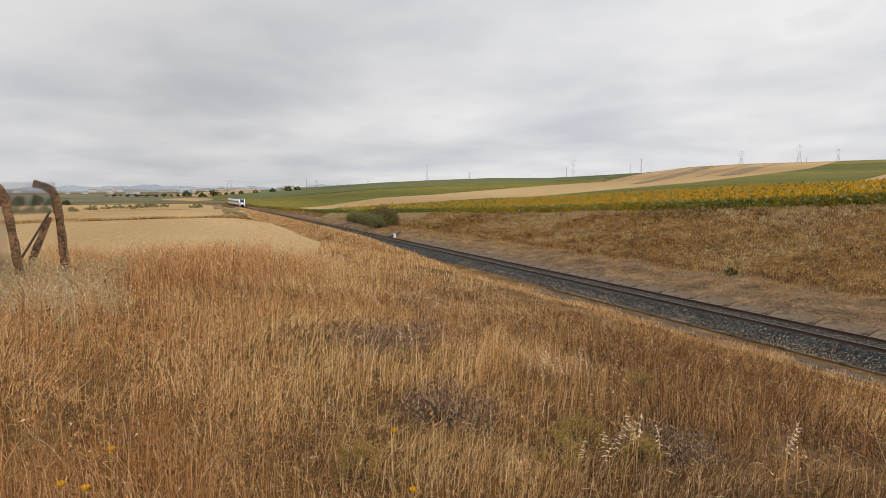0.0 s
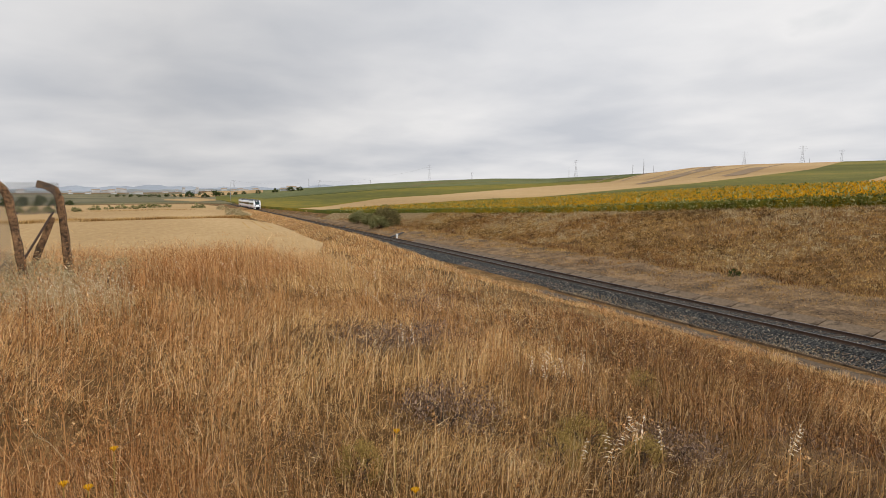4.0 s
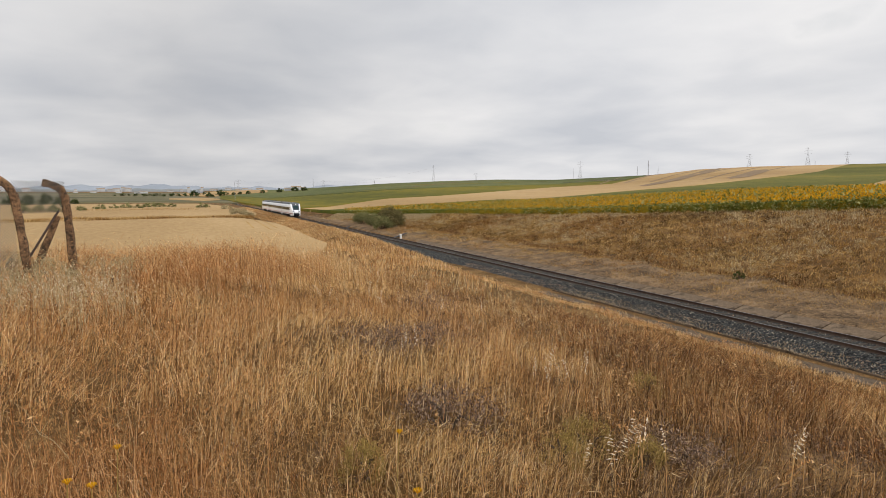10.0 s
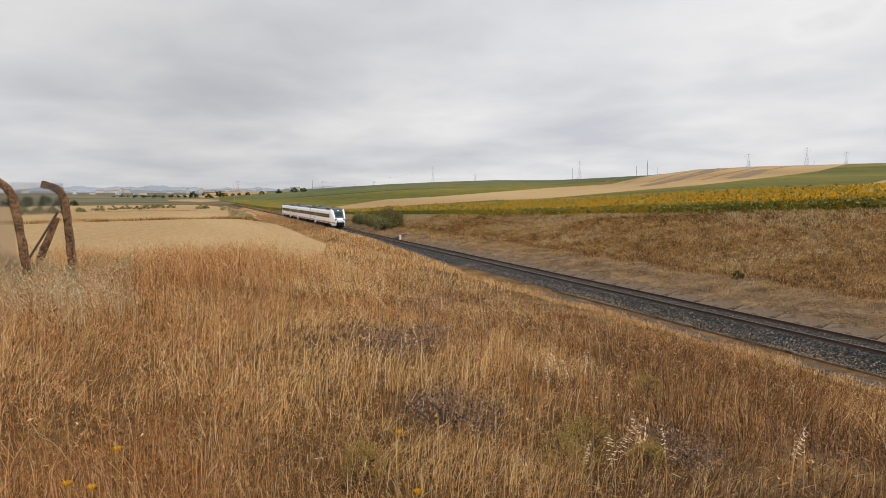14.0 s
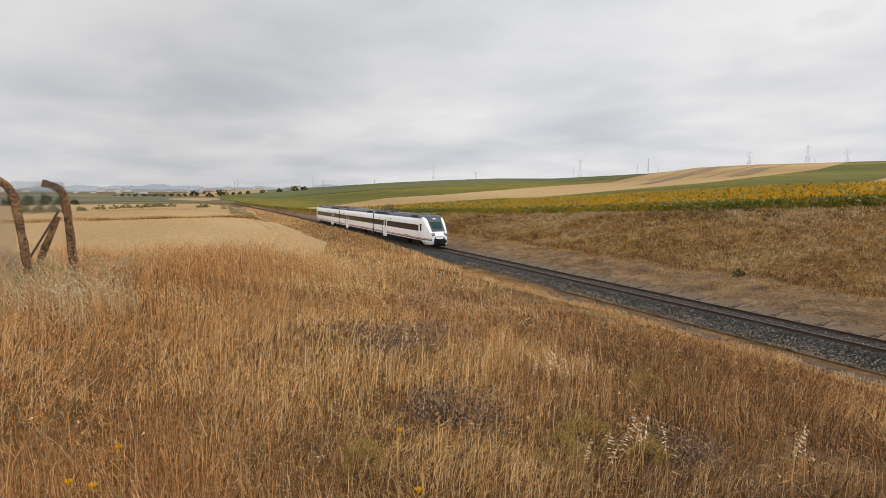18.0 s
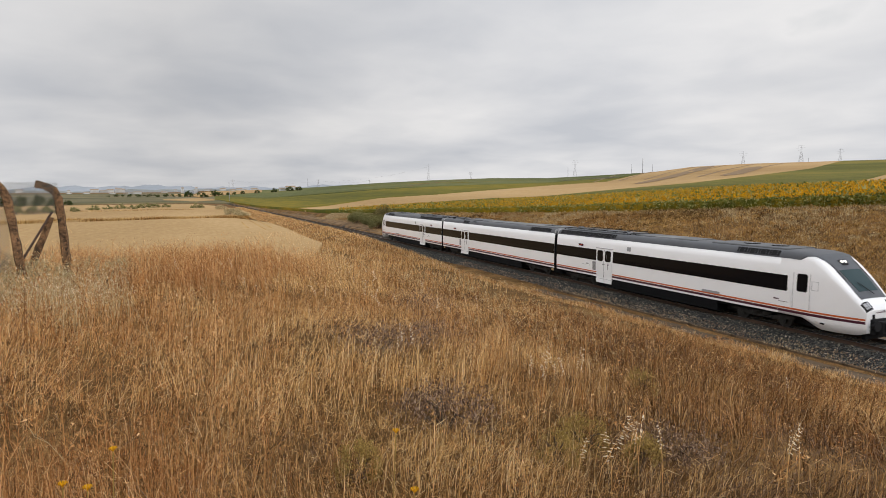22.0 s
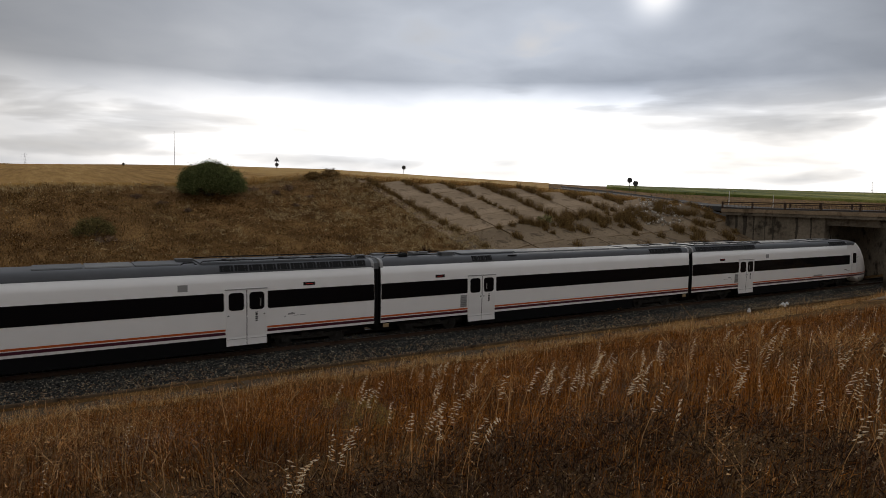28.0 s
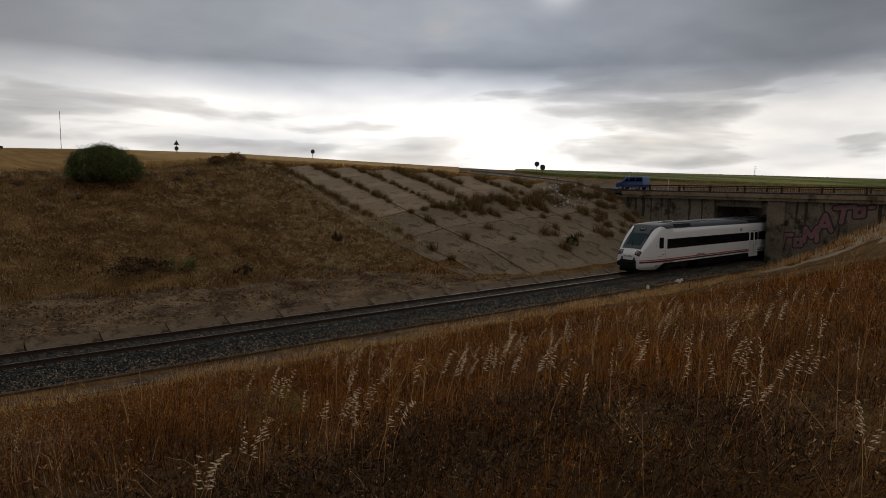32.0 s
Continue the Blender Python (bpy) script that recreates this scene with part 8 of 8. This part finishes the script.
def oats(x, y, h, seed, lab, ear=1.0):
    """A wild oat: a bent stalk with hanging pale spikelets, one thing."""
    q = np.random.default_rng(seed)
    z = float(land(x, y))
    t_ = tagged(empty("wild_oat", pose(x, y, z)), lab, "grass", "wild oats")
    # the wind has bent them all to the east
    a = q.normal(-0.55, 0.75)
    d = Vector((math.cos(a), math.sin(a), 0))
    lean, droop = q.uniform(0.02, 0.32), q.uniform(0.0, 0.4)
    foot = d * (lean * 0.75 * h) + Vector((0, 0, h * 0.6))
    arc = [foot + d * (h * 0.42 * (lean * u + droop * u ** 1.6)) + Vector((0, 0, h * 0.42 * (u - 0.42 * droop * u * u))) for u in (0.0, 0.25, 0.5, 0.75, 1.0)]
    s = Shape()
    s.tube([(0, 0, -0.05), tuple(d * (lean * 0.3 * h) + Vector((0, 0, h * 0.33)))] + [tuple(p) for p in arc], [0.0026, 0.0022, 0.0016, 0.0012, 0.001, 0.0008, 0.0006], 4)
    link("stalk", s, M_GRASS, t_)
    s = Shape()
    side = Vector((-d.y, d.x, 0))
    n = int(q.integers(8, 15))
    sweep = q.uniform(-0.45, 0.45)
    for k in range(n):
        u = (k + q.uniform(0.25, 0.75)) / n
        i = min(int(u * 4), 3)
        p = arc[i].lerp(arc[i + 1], u * 4 - i)
        e = (d * q.uniform(0.7, 1.0) + side * q.normal(0, 0.22) + Vector((0, 0, sweep + q.normal(0, 0.16)))).normalized()
        b = p + e * q.uniform(-0.012, 0.014) - d * 0.02 * (k % 2)
        l = q.uniform(0.036, 0.060) * (1.1 - 0.3 * u) * ear
        w = e.orthogonal().normalized() * 0.0052 * ear
        v2 = e.cross(w).normalized() * 0.0052 * ear
        m = b + e * l * 0.4
        s.add([tuple(b), tuple(m + w), tuple(m + v2), tuple(m - w), tuple(m - v2), tuple(b + e * l)], [(0, 2, 1), (0, 3, 2), (0, 4, 3), (0, 1, 4), (5, 1, 2), (5, 2, 3), (5, 3, 4), (5, 4, 1)])
    link("panicle", s, M_OAT, t_, "pale papery hanging spikelets")["kind"] = "stuff"


OAT = "pale wild oat with hanging spikelets in dry grass"
k = 0
for (cx, cy, n, sp) in [(-4.75, 2.98, 5, 0.09), (-4.68, 3.27, 4, 0.08), (-3.15, 2.75, 4, 0.10), (-3.0, 2.35, 3, 0.10), (-2.6, 3.6, 3, 0.12), (-5.6, 2.0, 3, 0.15), (-1.95, 5.1, 4, 0.25), (-8.2, 3.4, 4, 0.5), (-7.4, 2.4, 3, 0.3), (-9.5, 1.5, 7, 0.7), (-11.5, 0.6, 8, 0.8), (-14.5, 2.6, 7, 0.8), (-12.0, 3.0, 5, 0.7), (-2.6, 5.0, 4, 0.4), (-0.5, 5.5, 6, 0.9), (-2.6, 7.4, 6, 1.0)]:
    for i in range(n):
        oats(cx + rng.normal(0, sp), cy + rng.normal(0, sp), rng.uniform(0.40, 0.56), k, OAT, 0.72)
        k += 1
for cx, cy in ((6.6, 6.4), (7.0, 6.7), (6.2, 5.1), (6.5, 5.3), (9.9, 6.3), (10.2, 6.1), (9.4, 5.4), (8.0, 3.3), (8.3, 3.5), (7.0, 2.2), (4.8, 2.1), (3.4, 4.0), (2.2, 3.45), (2.75, 5.7), (1.2, 3.4), (4.0, 3.5)):
    for j in range(3):
        oats(cx + rng.normal(0, 0.12), cy + rng.normal(0, 0.12), rng.uniform(0.46, 0.62), k, OAT)
        k += 1
# scattered stands on the slope towards the bridge
for i in range(40):
    az, r = -20 - 54 * rng.random() ** 0.8, 4.0 + 8.5 * rng.random() ** 1.1
    cx, cy = -r * math.sin(radians(az)), r * math.cos(radians(az))
    for j in range(int(rng.integers(1, 5))):
        oats(cx + rng.normal(0, 0.3), cy + rng.normal(0, 0.3), rng.uniform(0.36, 0.62), k, OAT, 0.92)
        k += 1


def dead_thistle(x, y, length, a, rise, seed):
    """One broken pale stem leaning over the grass, with a side shoot or two."""
    q = np.random.default_rng(seed)
    d = Vector((math.cos(a), math.sin(a), 0))
    t_ = tagged(empty("dead_thistle", pose(x, y, float(land(x, y)))), "bent pale dead thistle leaning over the grass", "plant", "dead thistles")
    pts = [d * (length * u * (1 - 0.25 * rise * (1 - u))) + Vector((0, 0, length * rise * (u ** 0.75) + 0.02 * q.normal())) for u in (0, 0.2, 0.4, 0.6, 0.8, 1.0)]
    s = Shape()
    s.tube([tuple(p) for p in pts], [0.0028, 0.0025, 0.0022, 0.0018, 0.0014, 0.0009], 5)
    link("stem", s, M_STRAW_GRASS, t_)
    for k in (2, 3):
        if q.random() < 0.7:
            e = (d * q.normal() + Vector((q.normal(), q.normal(), 0.9))).normalized() * (length * q.uniform(0.12, 0.3))
            s = Shape()
            s.tube([tuple(pts[k]), tuple(pts[k] + e * 0.6 + Vector((0, 0, 0.01))), tuple(pts[k] + e)], [0.0018, 0.0013, 0.0008], 4)
            link("shoot", s, M_STRAW_GRASS, t_)


for i, (x, y, length, a, rise) in enumerate([(-6.1, -0.1, 0.85, 3.5, 0.75), (-5.0, 0.2, 0.5, 2.2, 0.9), (-4.3, -0.6, 0.55, 4.0, 0.7), (-7.5, 0.6, 0.6, 0.8, 0.9), (-3.0, 3.9, 0.45, 1.9, 1.0), (-2.4, 4.2, 0.5, 2.6, 0.9), (-1.6, 3.9, 0.4, 0.6, 1.1), (-2.9, 5.2, 0.55, 5.4, 0.8), (-0.4, 4.9, 0.5, 2.9, 0.7),
                                            (0.6, 5.6, 0.6, 1.2, 0.8), (1.6, 4.6, 0.5, 3.8, 0.8), (3.1, 4.4, 0.4, 0.4, 1.0), (-8.6, -0.9, 0.7, 5.6, 0.9), (-9.6, 0.9, 0.6, 2.0, 1.0), (-6.6, 3.6, 0.5, 4.4, 0.9), (-1.0, 7.5, 0.6, 3.0, 0.8), (2.6, 8.4, 0.6, 0.2, 0.9)]):
    dead_thistle(x, y, length, a, rise, i)


# ---------------------------------------------------------------- sunflowers
def sunflowers():
    n = 60000
    az = 8.5 + 67.5 * rng.random(n) ** 1.6
    lo = range_at(az, np.interp(az, [8, 10, 12.3, 14, 16], [1.75, 0.75, 0.15, -0.45, -9.0]))
    hi = range_at(az, np.interp(az, [8, 10, 12, 20, 24, 33.5, 42, 50, 57.5, 67.5, 77], [1.88, 1.55, 1.32, 0.84, 0.55, -0.04, -0.22, -0.60, -0.98, -1.4, -1.85]))
    r = lo * (np.maximum(hi, lo * 1.05) / lo) ** (rng.random(n) ** 1.3)
    x, y = -r * np.sin(np.radians(az)), r * np.cos(np.radians(az))
    z = ground(x, y)
    h = rng.uniform(1.15, 1.5, n)
    # heads: discs that nod towards the morning light, with some scatter
    f = np.stack([0.55 + rng.normal(0, 0.5, n), -0.75 + rng.normal(0, 0.4, n), 0.25 + rng.normal(0, 0.2, n)], -1)
    f /= np.linalg.norm(f, axis=1)[:, None]
    u = np.cross(f, [0, 0, 1.0])
    u /= np.linalg.norm(u, axis=1)[:, None]
    w = np.cross(u, f)
    c = np.stack([x, y, z + h], -1)
    rad = (rng.uniform(0.062, 0.105, n) * np.interp(az, [22, 45, 76], [1.0, 0.74, 0.5]))[:, None]
    ring = [c + rad * (u * math.cos(k * math.tau / 4) + w * math.sin(k * math.tau / 4)) for k in range(4)]
    v = np.stack(ring, 1).reshape(-1, 3)
    tagged(from_arrays("sunflower_heads", v, np.arange(n * 4).reshape(-1, 4), M_PETAL), "yellow sunflower heads of the crop", "flower", kind="stuff")
    g = np.stack([x, y, z + h * 0.55], -1)[rng.random(n) < np.interp(az, [25, 50], [0.8, 0.3])]
    vv, ff = leaf_cloud(g, np.array([0.16, 0.16, 0.28]), 3, 0.46)
    tagged(from_arrays("sunflower_leaves", vv, ff, M_SUNLEAF), "green sunflower leaves and stalks", "leaves", kind="stuff")


sunflowers()

# ---------------------------------------------------------------- pieces of the track and of the paved slopes
def block(name, sx, sy, sz, cut, mat):
    """Mesh data of a slab with chamfered upper edges, centred on its top."""
    me = bpy.data.meshes.new(name)
    a, b = (sx / 2, sy / 2), (sx / 2 - cut, sy / 2 - cut)
    v = [(i * p, j * q, z) for (p, q), z in ((a, -sz), (a, -cut), (b, 0)) for i, j in ((-1, -1), (1, -1), (1, 1), (-1, 1))]
    f = [(3, 2, 1, 0), (8, 9, 10, 11)] + [(k * 4 + i, k * 4 + (i + 1) % 4, k * 4 + 4 + (i + 1) % 4, k * 4 + 4 + i) for k in (0, 1) for i in range(4)]
    me.from_pydata(v, [], f)
    me.materials.append(mat)
    return me


bed = bpy.data.objects["ballast_bed"]
sleeper_mesh = block("sleeper", 0.26, 2.6, 0.2, 0.03, M_SLEEPER)
x = -70.0
for i in range(240):
    ob = new("sleeper", sleeper_mesh)
    ob.parent = bed
    ob.matrix_basis = pose(x + i * 0.6, float(track_y(x + i * 0.6)), -0.165 + rng.normal(0, 0.006), 0, 0, rng.normal(0, 0.5))
far_s = Shape()
for i in range(600):
    xx = -70.6 - i * 0.6
    far_s.box(xx - 0.13, xx + 0.13, float(track_y(xx)) - 1.3, float(track_y(xx)) + 1.3, -0.3, -0.165)
ob = link("far_sleepers", far_s, M_SLEEPER, bed)
ob["kind"] = "stuff"


def stones(name, n, x0, x1, rows, size, mat, label):
    """Loose broken stones lying on the ballast, by its cross-section."""
    xx = rng.uniform(x0, x1, n)
    yy = rng.uniform(rows[0], rows[1], n)
    zz = np.interp(yy, [-3.3, -3.0, -1.5, 1.4, 2.3], [-0.75, -0.62, -0.18, -0.18, -0.55])
    s = size * rng.uniform(0.6, 1.5, (n, 1))
    c = np.stack([xx, track_y(xx) + yy, zz], -1)
    ax = rng.normal(0, 1, (n, 3, 3))
    ax /= np.linalg.norm(ax, axis=2)[:, :, None]
    v = np.concatenate([c[:, None] + ax * s[:, None], c[:, None] - ax * s[:, None] * 0.8], 1).reshape(-1, 3)
    o = np.arange(n)[:, None] * 6
    tris = np.array([(0, 1, 2), (0, 2, 4), (0, 4, 5), (0, 5, 1), (3, 2, 1), (3, 4, 2), (3, 5, 4), (3, 1, 5)])
    f = (o[:, None] + tris[None]).reshape(-1, 3)
    tagged(from_arrays(name, v, f, mat), label, "stones", kind="stuff")


stones("ballast_stones", 19000, -45, 66, (-3.0, -1.0), 0.045, M_STONE, "loose grey ballast stones beside the rail")
stones("ballast_stones_inner", 5000, -45, 70, (-0.8, 1.9), 0.045, M_STONE, "loose grey ballast stones between the rails")
stones("dusty_stones_inner", 2200, -45, 70, (-0.8, 1.9), 0.04, M_STONE_WARM, "oil-brown dusty stones between the rails")
stones("dusty_stones", 8500, -60, 64, (-3.3, -1.9), 0.048, M_STONE_WARM, "dusty brown stones at the ballast's foot")

# drains of concrete pieces on both sides
for nm, y0, y1, z0, z1, lab in (("near_drain", -4.85, -3.25, -0.53, -0.64, "shallow concrete drain below the bank"), ("far_drain", 2.35, 3.6, -0.55, -0.16, "sloping concrete drain beside the track")):
    dr = tagged(empty(nm), lab, "drain", kind="structure")
    ln = math.hypot(y1 - y0, z1 - z0)
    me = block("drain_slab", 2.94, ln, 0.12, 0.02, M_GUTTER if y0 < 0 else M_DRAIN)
    for i in range(52):
        xx = -88 + i * 3.0
        if nm == "near_drain" and (xx < -41 or xx > 60):
            continue
        ob = new("drain_slab", me)
        ob.parent = dr
        ob.matrix_basis = pose(xx, float(track_y(xx)) + (y0 + y1) / 2, (z0 + z1) / 2 + (0.06 if y0 < 0 else 0.03) + rng.normal(0, 0.004), math.degrees(math.atan2(z1 - z0, y1 - y0)), 0, rng.normal(0, 0.08) - math.degrees(TILT))
    if nm == "near_drain":
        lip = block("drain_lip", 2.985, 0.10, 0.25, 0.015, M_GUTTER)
        for i in range(16, 50):
            ob = new("drain_lip", lip)
            ob.parent = dr
            ob.matrix_basis = pose(-88 + i * 3.0, float(track_y(-88 + i * 3.0)) - 3.18, -0.44 + rng.normal(0, 0.012), 0, 0, rng.normal(0, 0.3) - math.degrees(TILT))

# paving of the far slope beside the bridge
def lie(x, y, length, lift, skew=-0.16):
    """The pose of a slab 4.3 m long, stretched to length, on the slope at (x, y)."""
    e = 1.0
    up = Vector((skew * e * 2, e * 2, float(ground(x + skew * e, y + e)) - float(ground(x - skew * e, y - e)))).normalized()
    across = Vector((e * 2, 0, float(ground(x + e, y)) - float(ground(x - e, y)))).normalized()
    n = across.cross(up).normalized()
    if n.z < 0:
        n = -n
    side = up.cross(n).normalized()
    m = Matrix((side, up, n)).transposed().to_4x4()
    k = length / 4.3 * math.hypot(1, skew) / math.hypot(up.x, up.y) * 1.0
    return Matrix.Translation((x, y, float(ground(x, y)) + lift + rng.normal(0, 0.012))) @ m @ pose(0, 0, 0, rng.normal(0, 0.3), rng.normal(0, 0.3), rng.normal(0, 0.4)) @ Matrix.Diagonal((1, k, 1, 1))


paved = tagged(empty("paved_slope"), "old concrete slab paving on the cutting's slope", "paving", kind="structure")
me = block("slab", 3.92, 4.3, 0.14, 0.03, M_CONC)
low_me = block("slab", 3.92, 4.3, 0.14, 0.03, M_CONC_LOW)
tuft_x, tuft_y = [], []
for i in range(-1, 8):
    xx = 34.4 + i * 4.0
    wide = 1.0 if i >= 0 else 0.36
    top = float(edge_y(xx)) - 0.9
    cuts = [33.6, 38.6, 43.6, 48.4] + [y for y in (51.6, 55.4, 59.2) if y < top - 2] + [top]
    for ya, yb in zip(cuts, cuts[1:]):
        if yb - ya < 1:
            continue
        ob = new("slab", me if ya > 47 else low_me)
        ob.parent = paved
        ym = (ya + yb) / 2
        ob.matrix_basis = lie(xx + (1.25 if i < 0 else 0) - (ym - 48) * 0.09, ym, yb - ya - 0.05, 0.07, -0.09) @ Matrix.Diagonal((wide, 1, 1, 1))
    # overgrown joints up the slope
    y = 36.0
    while y < top:
        p = float(np.interp(y, [36, 44, 49, 51], [0.15, 0.25, 0.7, 1.0])) * (1.0 if -1 <= i < 3 else 0.8)
        if rng.random() < p:
            tuft_x.append(xx + 2.0 - (y - 48) * 0.09 + rng.normal(0, 0.08))
            tuft_y.append(y)
        y += rng.uniform(0.6, 1.25)
# weeds on the bench half way up
for k in range(60):
    tuft_x.append(rng.uniform(37.5, 62))
    tuft_y.append(47.6 + 0.9 * math.sin(tuft_x[-1] * 0.7) + rng.normal(0, 0.55))
for k in range(46):
    tuft_x.append(rng.uniform(46, 64))
    tuft_y.append(rng.uniform(38, 50))
big = rng.uniform(0.7, 1.3, len(tuft_x)) * np.where(np.array(tuft_x) > 43, 1.25, 1.0)
kx = np.repeat(np.arange(len(tuft_x)), 230)
tx = np.array(tuft_x)[kx] + rng.normal(0, 0.17, len(kx)) * big[kx]
ty = np.array(tuft_y)[kx] + rng.normal(0, 0.17, len(kx)) * big[kx]
stalks("joint_grass", tx, ty, (0.38 + 0.5 * rng.random(len(tx))) * big[kx], 0.03 + 0 * tx, np.abs(rng.normal(0.35, 0.28, len(tx))).clip(0, 0.9), M_JOINT, "brown dry grass tufts in the joints of the slabs")
me = block("slab", 2.46, 4.3, 0.14, 0.03, M_CONC)
# paving of the near slope beside the bridge
paved2 = tagged(empty("near_paved_slope"), "broken concrete slab paving under the bridge end", "paving", kind="structure")
tuft_x, tuft_y = [], []
for i in range(5):
    xx = 53.4 + i * 2.55
    for j in range(4):
        ya, yb = 23.6 - j * 3.4, 23.6 - (j + 1) * 3.4
        za, zb = float(ground(xx, ya)), float(ground(xx, yb))
        ob = new("slab", me)
        ob.parent = paved2
        ob.matrix_basis = lie(xx, (ya + yb) / 2, 3.36, 0.06, 0.0)
        for k in range(16):
            tuft_x.append(xx + 1.28 + rng.normal(0, 0.12))
            tuft_y.append(rng.uniform(yb, ya))
tx, ty = tufts(np.array(tuft_x), np.array(tuft_y), 9, 0.12)
stalks("near_joint_grass", tx, ty, 0.5 + 0.4 * rng.random(len(tx)), 0.05 + 0 * tx, np.abs(rng.normal(0.3, 0.2, len(tx))).clip(0, 0.8), M_GRASS, "dry grass between broken slabs")


def rubble():
    n = 420
    u = rng.random(n)
    x = 62.5 - 7.5 * u + rng.normal(0, 1.2, n)
    y = 49.8 - 3.5 * u + rng.normal(0, 1.6, n)
    c = np.stack([x, y, ground(x, y) + 0.15], -1)
    ax = rng.normal(0, 1, (n, 3, 3))
    ax /= np.linalg.norm(ax, axis=2)[:, :, None]
    s = rng.uniform(0.06, 0.22, (n, 1, 1))
    v = np.concatenate([c[:, None] + ax * s, c[:, None] - ax * s * 0.8], 1).reshape(-1, 3)
    tris = np.array([(0, 1, 2), (0, 2, 4), (0, 4, 5), (0, 5, 1), (3, 2, 1), (3, 4, 2), (3, 5, 4), (3, 1, 5)])
    f = (np.arange(n)[:, None, None] * 6 + tris[None]).reshape(-1, 3)
    tagged(from_arrays("rubble", v, f, M_RUBBLE), "heap of pale broken rubble on the slope", "rubble", kind="stuff")


rubble()

# guard rail along the road behind the bridge
gr = tagged(empty("guard_rail"), "grey steel guard rail beside the road", "guard rail")
s = Shape()
pts = [(65.4, 43.6), (65.2, 51), (64.2, 60), (62.4, 68)]
s.loft([[(x, y, float(ground(x, y)) + 0.5 + dz) for dz in (-0.1, 0.1)] + [(x + 0.08, y, float(ground(x, y)) + 0.5 + dz) for dz in (0.1, -0.1)] for x, y in pts])
link("beam", s, M_METAL, gr)
for a, b in zip(pts, pts[1:]):
    for k in range(3):
        x, y = a[0] + (b[0] - a[0]) * k / 3, a[1] + (b[1] - a[1]) * k / 3
        p = Shape()
        z = float(ground(x, y))
        p.box(x + 0.02, x + 0.1, y - 0.05, y + 0.05, z - 0.2, z + 0.7)
        link("post", p, M_SIGN, gr)


def motions():
    walk(train, [(t, pose(x, float(track_y(x)), 0, 0, 0, -math.degrees(TILT))) for t, x in TRAIN_RUN])
    walk(van, [(t, pose(68.3, 28.35 + 16.6 * (t - 31), 6.55, 0, 0, 90)) for t in (0, 24, 28, 30, 31, 32)])


motions()
